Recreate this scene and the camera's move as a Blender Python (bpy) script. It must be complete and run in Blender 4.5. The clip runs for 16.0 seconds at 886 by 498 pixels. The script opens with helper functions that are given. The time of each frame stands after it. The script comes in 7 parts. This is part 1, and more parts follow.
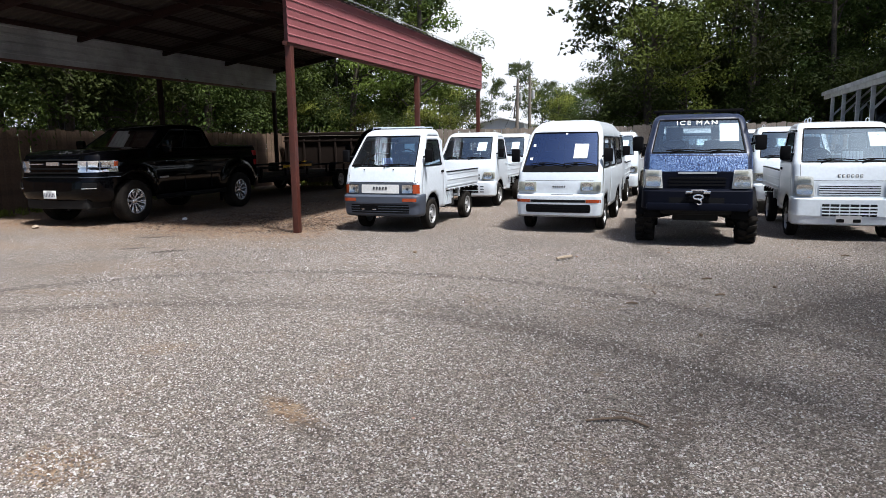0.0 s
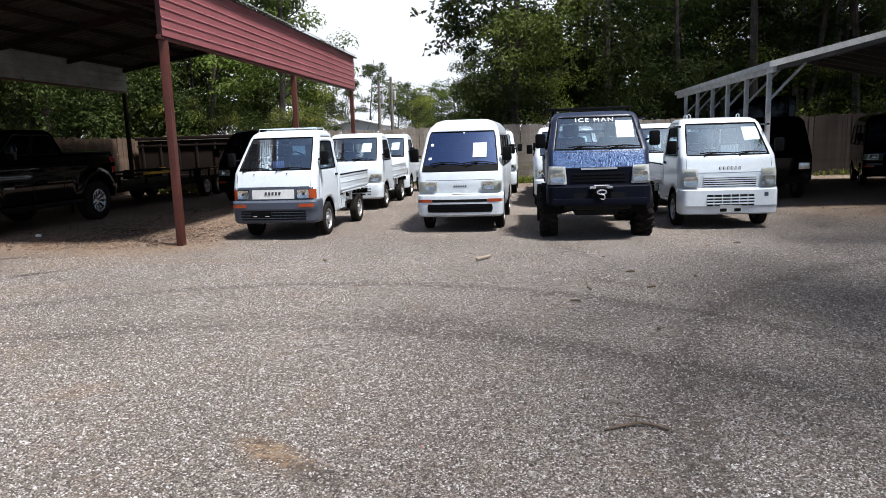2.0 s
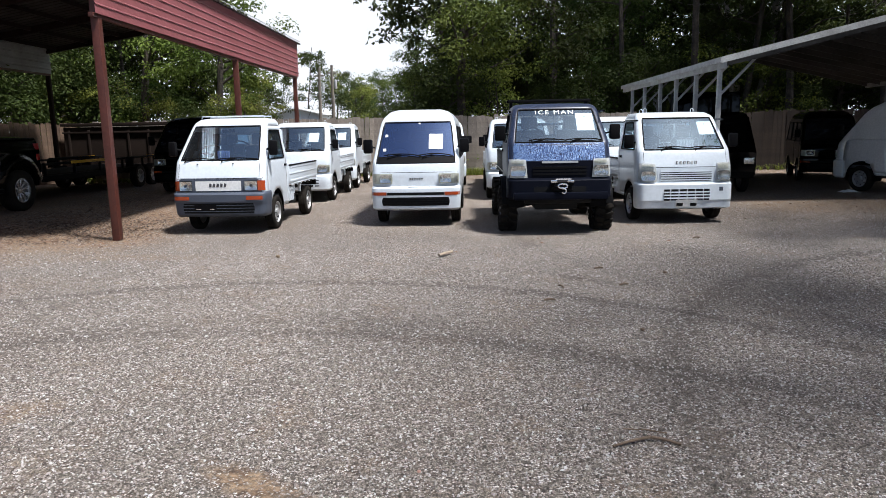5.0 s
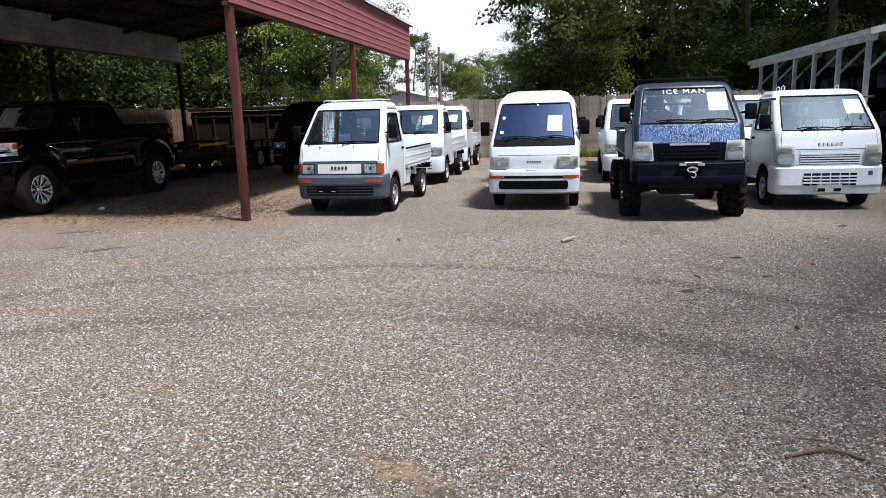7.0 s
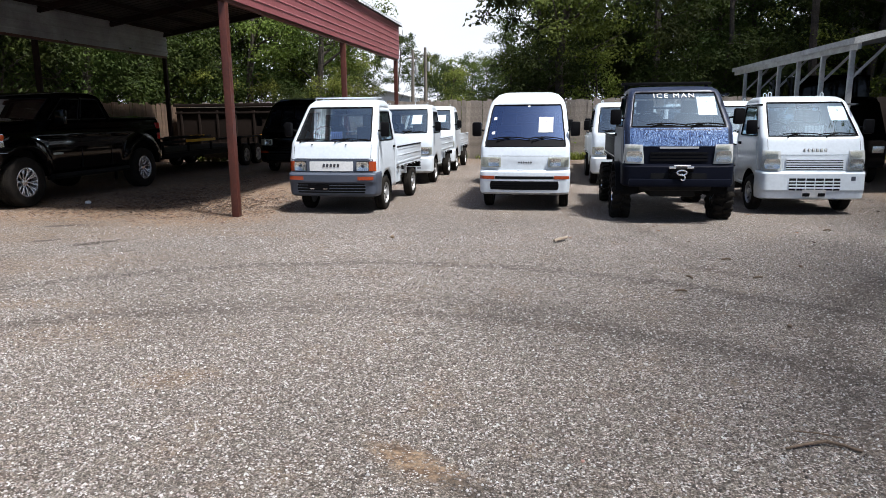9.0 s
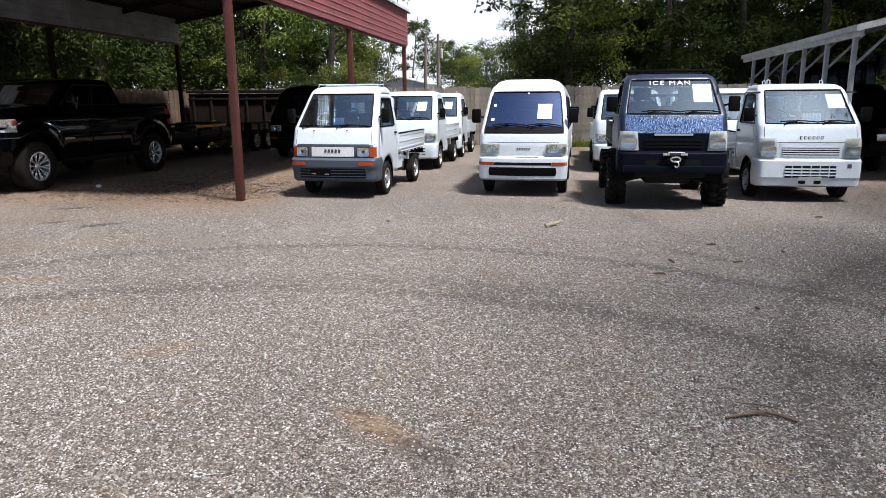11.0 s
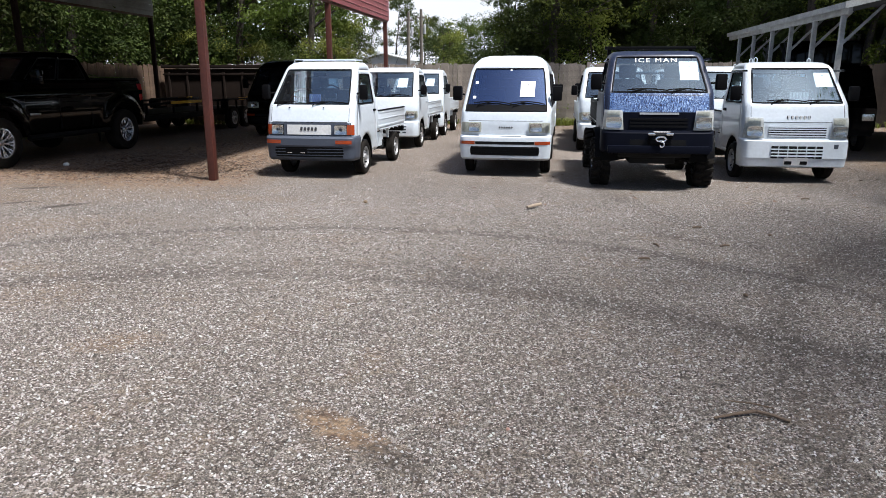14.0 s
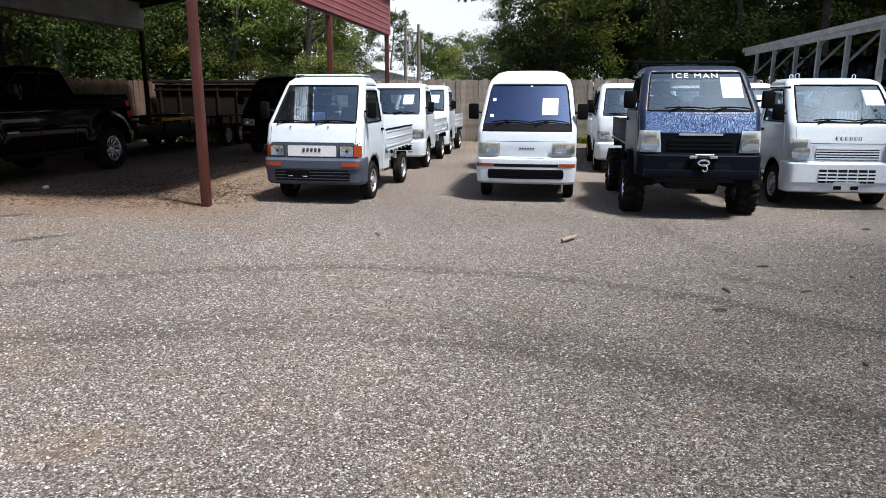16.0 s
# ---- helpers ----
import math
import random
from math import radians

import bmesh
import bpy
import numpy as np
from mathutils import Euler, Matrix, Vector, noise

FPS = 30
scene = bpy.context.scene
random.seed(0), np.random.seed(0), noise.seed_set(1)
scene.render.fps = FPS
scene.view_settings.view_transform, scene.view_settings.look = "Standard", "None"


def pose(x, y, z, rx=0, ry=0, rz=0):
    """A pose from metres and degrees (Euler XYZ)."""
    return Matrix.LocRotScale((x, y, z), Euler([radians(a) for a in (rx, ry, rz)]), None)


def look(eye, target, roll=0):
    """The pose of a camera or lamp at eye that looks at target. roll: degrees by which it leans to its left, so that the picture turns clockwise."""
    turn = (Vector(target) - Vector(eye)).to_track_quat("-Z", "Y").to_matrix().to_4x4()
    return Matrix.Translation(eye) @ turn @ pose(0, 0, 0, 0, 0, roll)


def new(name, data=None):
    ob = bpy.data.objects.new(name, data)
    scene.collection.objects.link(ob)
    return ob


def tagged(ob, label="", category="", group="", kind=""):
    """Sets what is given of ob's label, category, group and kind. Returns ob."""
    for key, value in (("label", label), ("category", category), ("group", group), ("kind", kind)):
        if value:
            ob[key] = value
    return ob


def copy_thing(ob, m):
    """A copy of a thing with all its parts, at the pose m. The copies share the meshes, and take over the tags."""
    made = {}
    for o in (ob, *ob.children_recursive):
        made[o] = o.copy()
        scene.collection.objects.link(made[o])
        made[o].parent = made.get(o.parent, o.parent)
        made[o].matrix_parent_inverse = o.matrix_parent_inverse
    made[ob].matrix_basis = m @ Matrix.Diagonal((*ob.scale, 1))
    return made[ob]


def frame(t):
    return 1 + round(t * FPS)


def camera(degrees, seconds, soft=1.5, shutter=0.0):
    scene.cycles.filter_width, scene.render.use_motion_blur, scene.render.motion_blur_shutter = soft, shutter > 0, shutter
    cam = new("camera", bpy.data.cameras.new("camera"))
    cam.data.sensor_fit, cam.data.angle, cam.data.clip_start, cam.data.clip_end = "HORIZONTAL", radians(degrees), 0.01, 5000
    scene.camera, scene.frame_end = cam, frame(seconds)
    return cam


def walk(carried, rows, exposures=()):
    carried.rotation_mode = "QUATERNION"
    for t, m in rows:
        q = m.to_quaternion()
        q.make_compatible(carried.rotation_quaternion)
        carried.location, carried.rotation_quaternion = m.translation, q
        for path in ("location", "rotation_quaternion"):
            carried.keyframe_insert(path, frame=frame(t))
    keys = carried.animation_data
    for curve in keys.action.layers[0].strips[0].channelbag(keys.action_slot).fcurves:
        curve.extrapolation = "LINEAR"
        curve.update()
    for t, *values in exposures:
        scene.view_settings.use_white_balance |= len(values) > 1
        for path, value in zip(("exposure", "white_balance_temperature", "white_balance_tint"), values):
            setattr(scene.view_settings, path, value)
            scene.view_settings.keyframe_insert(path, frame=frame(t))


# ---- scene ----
cam = camera(66.1, 16.0, 0.75)
PATH = [
    (0, (0.148, -0.011, 1.471), (-0.51, 1.853, 1.164), -0.8),
    (0.5, (-0.047, 0.071, 1.488), (-0.756, 1.908, 1.138), -0.8),
    (1, (-0.247, 0.161, 1.499), (-0.84, 2.046, 1.19), -1.9),
    (1.5, (-0.465, 0.173, 1.508), (-0.899, 2.101, 1.2), -2.3),
    (2, (-0.648, 0.159, 1.462), (-0.902, 2.118, 1.151), -1.8),
    (2.5, (-0.767, 0.246, 1.447), (-1.006, 2.203, 1.107), -1.7),
    (3, (-0.863, 0.401, 1.449), (-1.113, 2.355, 1.105), -1.4),
    (3.5, (-0.897, 0.458, 1.447), (-1.034, 2.417, 1.064), -0.8),
    (4, (-0.909, 0.425, 1.49), (-0.99, 2.396, 1.16), -1.4),
    (6.3, (-1.123, 0.611, 1.44), (-1.223, 2.558, 0.992), 0.4),
    (6.5, (-1.162, 0.628, 1.441), (-1.383, 2.559, 0.969), -0.7),
    (7, (-1.206, 0.555, 1.489), (-1.572, 2.483, 1.102), -1.6),
    (7.5, (-1.262, 0.52, 1.477), (-1.617, 2.45, 1.086), -1.3),
    (8, (-1.288, 0.492, 1.486), (-1.635, 2.424, 1.105), -1.1),
    (8.5, (-1.308, 0.493, 1.493), (-1.645, 2.425, 1.102), -0.8),
    (9, (-1.337, 0.477, 1.468), (-1.649, 2.415, 1.083), -0.5),
    (9.2, (-1.338, 0.458, 1.477), (-1.631, 2.397, 1.083), -0.2),
    (11.3, (-1.033, 0.275, 1.462), (-1.392, 2.194, 1.028), -0.4),
    (11.5, (-1.045, 0.233, 1.466), (-1.36, 2.15, 0.99), -0.9),
    (12, (-1.078, 0.127, 1.474), (-1.276, 2.077, 1.076), -0.1),
    (12.5, (-1.072, 0.139, 1.475), (-1.2, 2.097, 1.09), 1.1),
    (13, (-1.047, 0.278, 1.45), (-1.174, 2.227, 1.022), 1.6),
    (13.5, (-1.019, 0.469, 1.459), (-1.286, 2.402, 1.022), 0.8),
    (14, (-1.036, 0.582, 1.455), (-1.343, 2.498, 0.972), 0.0),
    (14.5, (-1.186, 0.79, 1.455), (-1.427, 2.712, 0.959), -0.9),
    (15, (-1.296, 0.987, 1.466), (-1.56, 2.916, 1.008), -0.2),
    (15.5, (-1.397, 1.27, 1.463), (-1.72, 3.198, 1.041), -1.0),
    (16, (-1.495, 1.461, 1.472), (-1.783, 3.391, 1.031), 0.1),
]
walk(cam, [(t, look(eye, target, roll)) for t, eye, target, roll in PATH], ((0, 0.69), (2, 0.68), (4, 0.67), (6.5, 0.69), (8, 0.66), (9.2, 0.65), (11.5, 0.67), (12.5, 0.64), (14, 0.63), (16, 0.60)))

# ---- world, sun, exposure ----
SUN_FROM = Vector((0.42, -0.24, 1.0)).normalized()
world = bpy.data.worlds.new("world")
scene.world = world
world.use_nodes = True
wn = world.node_tree
sky = wn.nodes.new("ShaderNodeTexSky")
sky.sky_type = "NISHITA"
sky.sun_disc = False
sky.sun_elevation = math.asin(SUN_FROM.z)
sky.sun_rotation = math.atan2(SUN_FROM.x, SUN_FROM.y)
sky.air_density, sky.dust_density, sky.ozone_density = 0.8, 2.2, 0.8
wn.links.new(sky.outputs["Color"], wn.nodes["Background"].inputs["Color"])
wn.nodes["Background"].inputs["Strength"].default_value = 0.085
sun = new("sun", bpy.data.lights.new("sun", "SUN"))
sun.data.energy, sun.data.angle, sun.data.color = 4.95, radians(7.0), (1.0, 0.96, 0.90)
sun.matrix_world = look((0, 0, 30), Vector((0, 0, 30)) - SUN_FROM)
scene.view_settings.use_white_balance = True
scene.view_settings.white_balance_temperature = 6050

# ---- materials ----


def mat(name, color, rough=0.6, metal=0.0, vary=0.15, big=1.5, fine=40.0, bump=0.1, dist=0.01, coat=0.0, second=None, mix=0.5, spec=0.5, island=False, per_object=0.0):
    """A procedural surface with broad stains, fine grain and relief."""
    m = bpy.data.materials.new(name)
    m.use_nodes = True
    t = m.node_tree
    b = t.nodes["Principled BSDF"]
    co = t.nodes.new("ShaderNodeTexCoord")
    n1 = t.nodes.new("ShaderNodeTexNoise")
    n1.inputs["Scale"].default_value, n1.inputs["Detail"].default_value = big, 6
    n2 = t.nodes.new("ShaderNodeTexNoise")
    n2.inputs["Scale"].default_value, n2.inputs["Detail"].default_value = fine, 4
    for n in (n1, n2):
        t.links.new(co.outputs["Object"], n.inputs["Vector"])
    ramp = t.nodes.new("ShaderNodeValToRGB")
    ramp.color_ramp.elements[0].position, ramp.color_ramp.elements[1].position = 0.5 - 0.25 * mix - 0.05, 0.5 + 0.25 * (1 - mix) + 0.08
    c2 = second or [c * (1 - vary) for c in color]
    ramp.color_ramp.elements[0].color = (*c2, 1)
    ramp.color_ramp.elements[1].color = (*color, 1)
    t.links.new(n1.outputs["Fac"], ramp.inputs["Fac"])
    hsv = t.nodes.new("ShaderNodeHueSaturation")
    mr = t.nodes.new("ShaderNodeMapRange")
    mr.inputs["From Min"].default_value, mr.inputs["From Max"].default_value = 0.3, 0.7
    mr.inputs["To Min"].default_value, mr.inputs["To Max"].default_value = 1 - vary, 1 + vary
    t.links.new(n2.outputs["Fac"], mr.inputs["Value"])
    value = mr.outputs["Result"]
    if island or per_object:
        src = t.nodes.new("ShaderNodeNewGeometry").outputs["Random Per Island"] if island else t.nodes.new("ShaderNodeObjectInfo").outputs["Random"]
        r2 = t.nodes.new("ShaderNodeMapRange")
        amount = per_object or 0.45
        r2.inputs["To Min"].default_value, r2.inputs["To Max"].default_value = 1 - amount, 1 + amount
        t.links.new(src, r2.inputs["Value"])
        mul = t.nodes.new("ShaderNodeMath")
        mul.operation = "MULTIPLY"
        t.links.new(value, mul.inputs[0])
        t.links.new(r2.outputs["Result"], mul.inputs[1])
        value = mul.outputs[0]
    t.links.new(value, hsv.inputs["Value"])
    t.links.new(ramp.outputs["Color"], hsv.inputs["Color"])
    t.links.new(hsv.outputs["Color"], b.inputs["Base Color"])
    b.inputs["Roughness"].default_value, b.inputs["Metallic"].default_value = rough, metal
    b.inputs["Coat Weight"].default_value, b.inputs["Coat Roughness"].default_value = coat, 0.08
    b.inputs["Specular IOR Level"].default_value = spec
    if bump:
        bu = t.nodes.new("ShaderNodeBump")
        bu.inputs["Strength"].default_value, bu.inputs["Distance"].default_value = bump, dist
        t.links.new(n2.outputs["Fac"], bu.inputs["Height"])
        t.links.new(bu.outputs["Normal"], b.inputs["Normal"])
    return m


def glass_mat(name, tint, gloss_ior=1.45, rough=0.02, dust=0.04, gloss=(0.9, 0.95, 1.0)):
    """Thin window glass: tinted see-through, Fresnel gloss and a film of dust."""
    m = bpy.data.materials.new(name)
    m.use_nodes = True
    t = m.node_tree
    t.nodes.remove(t.nodes["Principled BSDF"])
    tr, gl, df = t.nodes.new("ShaderNodeBsdfTransparent"), t.nodes.new("ShaderNodeBsdfGlossy"), t.nodes.new("ShaderNodeBsdfDiffuse")
    tr.inputs["Color"].default_value = (*tint, 1)
    gl.inputs["Roughness"].default_value = rough
    gl.inputs["Color"].default_value = (*gloss, 1)
    df.inputs["Color"].default_value = (0.5, 0.52, 0.55, 1)
    fr = t.nodes.new("ShaderNodeFresnel")
    fr.inputs["IOR"].default_value = gloss_ior
    nz = t.nodes.new("ShaderNodeTexNoise")
    nz.inputs["Scale"].default_value = 5.0
    mr = t.nodes.new("ShaderNodeMapRange")
    mr.inputs["To Min"].default_value, mr.inputs["To Max"].default_value = 0.0, dust * 2
    t.links.new(nz.outputs["Fac"], mr.inputs["Value"])
    a, c = t.nodes.new("ShaderNodeMixShader"), t.nodes.new("ShaderNodeMixShader")
    t.links.new(mr.outputs["Result"], a.inputs[0])
    t.links.new(tr.outputs[0], a.inputs[1])
    t.links.new(df.outputs[0], a.inputs[2])
    t.links.new(fr.outputs[0], c.inputs[0])
    t.links.new(a.outputs[0], c.inputs[1])
    t.links.new(gl.outputs[0], c.inputs[2])
    t.links.new(c.outputs[0], t.nodes["Material Output"].inputs["Surface"])
    return m


def leaf_mat(name, dark, light):
    m = bpy.data.materials.new(name)
    m.use_nodes = True
    t = m.node_tree
    b = t.nodes["Principled BSDF"]
    geo = t.nodes.new("ShaderNodeNewGeometry")
    oi = t.nodes.new("ShaderNodeObjectInfo")
    ramp = t.nodes.new("ShaderNodeValToRGB")
    ramp.color_ramp.elements[0].color, ramp.color_ramp.elements[1].color = (*dark, 1), (*light, 1)
    t.links.new(geo.outputs["Random Per Island"], ramp.inputs["Fac"])
    hsv = t.nodes.new("ShaderNodeHueSaturation")
    for out, lo, hi in (("Value", 0.65, 1.5), ("Hue", 0.485, 0.515)):
        mr = t.nodes.new("ShaderNodeMapRange")
        mr.inputs["To Min"].default_value, mr.inputs["To Max"].default_value = lo, hi
        t.links.new(oi.outputs["Random"], mr.inputs["Value"])
        t.links.new(mr.outputs["Result"], hsv.inputs[out])
    drift = t.nodes.new("ShaderNodeTexNoise")
    drift.inputs["Scale"].default_value, drift.inputs["Detail"].default_value = 0.55, 2.0
    t.links.new(t.nodes.new("ShaderNodeTexCoord").outputs["Object"], drift.inputs["Vector"])
    far = t.nodes.new("ShaderNodeMapRange")
    for k, v in (("From Min", 0.42), ("From Max", 0.68), ("To Min", 0.0), ("To Max", 0.4)):
        far.inputs[k].default_value = v
    t.links.new(drift.outputs["Fac"], far.inputs["Value"])
    yellow = t.nodes.new("ShaderNodeMix")
    yellow.data_type = "RGBA"
    yellow.inputs[7].default_value = (light[0] * 1.7, light[1] * 1.45, light[2] * 1.5, 1)
    t.links.new(far.outputs["Result"], yellow.inputs[0])
    t.links.new(ramp.outputs["Color"], yellow.inputs[6])
    t.links.new(yellow.outputs[2], hsv.inputs["Color"])
    t.links.new(hsv.outputs["Color"], b.inputs["Base Color"])
    b.inputs["Roughness"].default_value = 0.65
    b.inputs["Specular IOR Level"].default_value = 0.2
    tl = t.nodes.new("ShaderNodeBsdfTranslucent")
    t.links.new(hsv.outputs["Color"], tl.inputs["Color"])
    mx = t.nodes.new("ShaderNodeMixShader")
    mx.inputs[0].default_value = 0.35
    t.links.new(b.outputs[0], mx.inputs[1])
    t.links.new(tl.outputs[0], mx.inputs[2])
    t.links.new(mx.outputs[0], t.nodes["Material Output"].inputs["Surface"])
    return m


M = {
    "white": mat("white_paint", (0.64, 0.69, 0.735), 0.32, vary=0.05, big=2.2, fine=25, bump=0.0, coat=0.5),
    "white_old": mat("aged_white_paint", (0.74, 0.74, 0.72), 0.42, vary=0.08, big=3, fine=30, bump=0.02, coat=0.2),
    "bed_paint": mat("scuffed_bed_paint", (0.70, 0.70, 0.68), 0.5, vary=0.15, big=4, fine=30, bump=0.05, second=(0.45, 0.43, 0.40), mix=0.4),
    "navy": mat("dark_navy_wrap", (0.004, 0.006, 0.017), 0.42, spec=0.2, vary=0.2, big=3, fine=60, bump=0.05, coat=0.1),
    "black_paint": mat("black_paint", (0.0012, 0.0012, 0.0016), 0.05, vary=0.1, big=2, fine=30, bump=0.0, spec=0.2),
    "black": mat("black_plastic", (0.005, 0.005, 0.006), 0.6, spec=0.08, vary=0.2, bump=0.05, fine=120),
    "rubber": mat("tyre_rubber", (0.008, 0.0076, 0.0072), 0.85, spec=0.1, vary=0.3, big=6, fine=90, bump=0.2, second=(0.020, 0.017, 0.014), mix=0.35),
    "grey_bumper": mat("grey_bumper_plastic", (0.058, 0.069, 0.094), 0.5, vary=0.12, bump=0.05, fine=100),
    "grille_dark": mat("dark_grille", (0.003, 0.003, 0.0035), 0.6, spec=0.2, vary=0.2, bump=0.0),
    "orange": mat("orange_lens", (0.33, 0.048, 0.010), 0.15, vary=0.1, bump=0.1, fine=150, coat=0.5),
    "red_lens": mat("red_lens", (0.45, 0.02, 0.02), 0.15, vary=0.1, bump=0.1, fine=150, coat=0.5),
    "reflector": mat("lamp_reflector", (0.84, 0.84, 0.82), 0.22, metal=0.8, vary=0.1, big=14, fine=30, bump=0.25, dist=0.01),
    "ice_black": mat("blue_black_plastic", (0.0035, 0.0045, 0.010), 0.5, spec=0.08, vary=0.2, bump=0.05, fine=120),
    "lamp_yellowed": mat("hazed_lamp_plastic", (0.50, 0.50, 0.43), 0.28, metal=0.3, vary=0.2, big=9, fine=40, bump=0.1),
    "lamp_clear": mat("clear_lamp_plastic", (0.58, 0.59, 0.58), 0.38, metal=0.08, vary=0.15, big=9, fine=40, bump=0.1),
    "chrome": mat("chrome", (0.88, 0.88, 0.89), 0.13, metal=0.85, vary=0.1, bump=0.0),
    "steel": mat("galvanised_steel", (0.50, 0.50, 0.49), 0.45, metal=0.6, vary=0.2, big=5, fine=60, bump=0.05),
    "rim_silver": mat("silver_wheel", (0.45, 0.45, 0.45), 0.4, metal=0.5, vary=0.2, big=9, fine=60, bump=0.05),
    "interior": mat("grey_interior", (0.10, 0.11, 0.13), 0.7, vary=0.2, fine=80, bump=0.1),
    "seat": mat("seat_cloth", (0.055, 0.06, 0.075), 0.85, vary=0.25, fine=150, bump=0.3),
    "dash": mat("dashboard_plastic", (0.11, 0.115, 0.125), 0.6, vary=0.15, fine=120, bump=0.1),
    "paper": mat("white_paper", (0.86, 0.86, 0.84), 0.8, vary=0.02, bump=0.0),
    "ink": mat("grey_print", (0.18, 0.18, 0.20), 0.8, vary=0.1, bump=0.0),
    "sticker": mat("white_sticker", (0.82, 0.82, 0.80), 0.6, vary=0.05, bump=0.0),
    "badge": mat("dark_badge", (0.10, 0.10, 0.11), 0.3, metal=0.6, vary=0.1, bump=0.0),
    "underbody": mat("dirty_underbody", (0.006, 0.0055, 0.005), 0.85, vary=0.3, big=6, fine=50, bump=0.2),
    "red_steel": mat("red_oxide_steel", (0.088, 0.022, 0.014), 0.5, vary=0.15, big=2.5, fine=30, bump=0.05, second=(0.062, 0.017, 0.011)),
    "red_sheet": mat("red_metal_sheet", (0.275, 0.094, 0.100), 0.42, vary=0.10, big=1.2, fine=24, bump=0.03, second=(0.225, 0.074, 0.077), mix=0.4),
    "white_sheet": mat("white_metal_sheet", (0.44, 0.45, 0.46), 0.45, vary=0.08, big=1.0, fine=20, bump=0.03, second=(0.20, 0.20, 0.20)),
    # roof sheet coloured near black, for the deep shade beneath it
    "roof_under": mat("shade_dark_roof_sheet", (0.065, 0.056, 0.05), 0.7, spec=0.2, metal=0.0, vary=0.15, big=1.5, fine=20, bump=0.05, second=(0.035, 0.026, 0.023)),
    "east_roof": mat("grey_roof_underside", (0.085, 0.082, 0.078), 0.6, vary=0.2, big=1.0, fine=18, bump=0.05, second=(0.045, 0.042, 0.038)),
    # darker copy of red_steel, coloured for the shaded parts of the frame
    "dark_steel": mat("shaded_red_steel", (0.022, 0.009, 0.008), 0.7, vary=0.2, big=2, fine=30, bump=0.05, spec=0.2),
    "white_wood": mat("weathered_white_wood", (0.42, 0.43, 0.43), 0.75, vary=0.15, big=4, fine=40, bump=0.2, second=(0.27, 0.27, 0.265)),
    "fence_wood": mat("weathered_fence_wood", (0.36, 0.315, 0.265), 0.85, vary=0.25, big=3, fine=35, bump=0.4, second=(0.20, 0.168, 0.135), per_object=0.22),
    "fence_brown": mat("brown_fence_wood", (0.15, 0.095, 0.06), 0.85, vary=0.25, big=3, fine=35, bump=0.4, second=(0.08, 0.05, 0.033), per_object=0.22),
    # darker copy of the fence wood, with the shade put into its colour
    "fence_dark": mat("shaded_fence_wood", (0.050, 0.034, 0.024), 0.85, vary=0.25, big=3, fine=35, bump=0.4, second=(0.026, 0.018, 0.013), per_object=0.22),
    "trunk": mat("bark", (0.085, 0.066, 0.050), 0.9, vary=0.35, big=5, fine=25, bump=0.8, dist=0.03, second=(0.04, 0.033, 0.027)),
    "pale_bark": mat("pale_bark", (0.42, 0.39, 0.34), 0.85, vary=0.25, big=6, fine=25, bump=0.5, dist=0.02, second=(0.22, 0.20, 0.17)),
    "brown_metal": mat("brown_dump_metal", (0.018, 0.011, 0.008), 0.75, spec=0.2, vary=0.3, big=2, fine=40, bump=0.1),
    "yellow": mat("yellow_tape", (0.75, 0.42, 0.02), 0.5, vary=0.1, bump=0.0),
    "tan_lumber": mat("tan_lumber", (0.33, 0.26, 0.19), 0.8, vary=0.2, fine=40, bump=0.2),
    "pink_stone": mat("pinkish_stone", (0.42, 0.24, 0.19), 0.8, vary=0.2, big=20, fine=90, bump=0.2),
    "dirt": mat("bare_dirt", (0.24, 0.17, 0.11), 0.95, vary=0.3, big=8, fine=60, bump=0.5),
    "stick": mat("grey_stick_bark", (0.15, 0.105, 0.07), 0.9, vary=0.3, big=20, fine=90, bump=0.6),
    "pole_wood": mat("grey_pole_wood", (0.20, 0.17, 0.14), 0.9, vary=0.25, big=3, fine=30, bump=0.3),
    "far_white": mat("far_white_metal", (0.72, 0.73, 0.74), 0.5, vary=0.08, big=0.6, fine=10, bump=0.0),
    # gloss colour is blued for the sky's reflection
    "glass": glass_mat("window_glass", (0.70, 0.77, 0.79), 3.0, dust=0.018, gloss=(0.62, 0.83, 1.0)),
    # windshield blue stands in for reflected sky, in both tint and gloss
    "glass_tint": glass_mat("tinted_windshield", (0.13, 0.18, 0.36), 3.8, dust=0.012, gloss=(0.38, 0.56, 1.0)),
    "glass_dark": glass_mat("dark_privacy_glass", (0.04, 0.04, 0.045), 1.28, dust=0.005),
    "lens": glass_mat("clear_lamp_lens", (0.98, 0.98, 0.96), 1.13, 0.05, dust=0.02),
    "leaf_a": leaf_mat("leaf_green", (0.050, 0.074, 0.012), (0.105, 0.142, 0.024)),
    "leaf_b": leaf_mat("leaf_deep", (0.026, 0.041, 0.009), (0.058, 0.080, 0.017)),
    "leaf_c": leaf_mat("leaf_yellowish", (0.070, 0.10, 0.015), (0.185, 0.22, 0.04)),
}


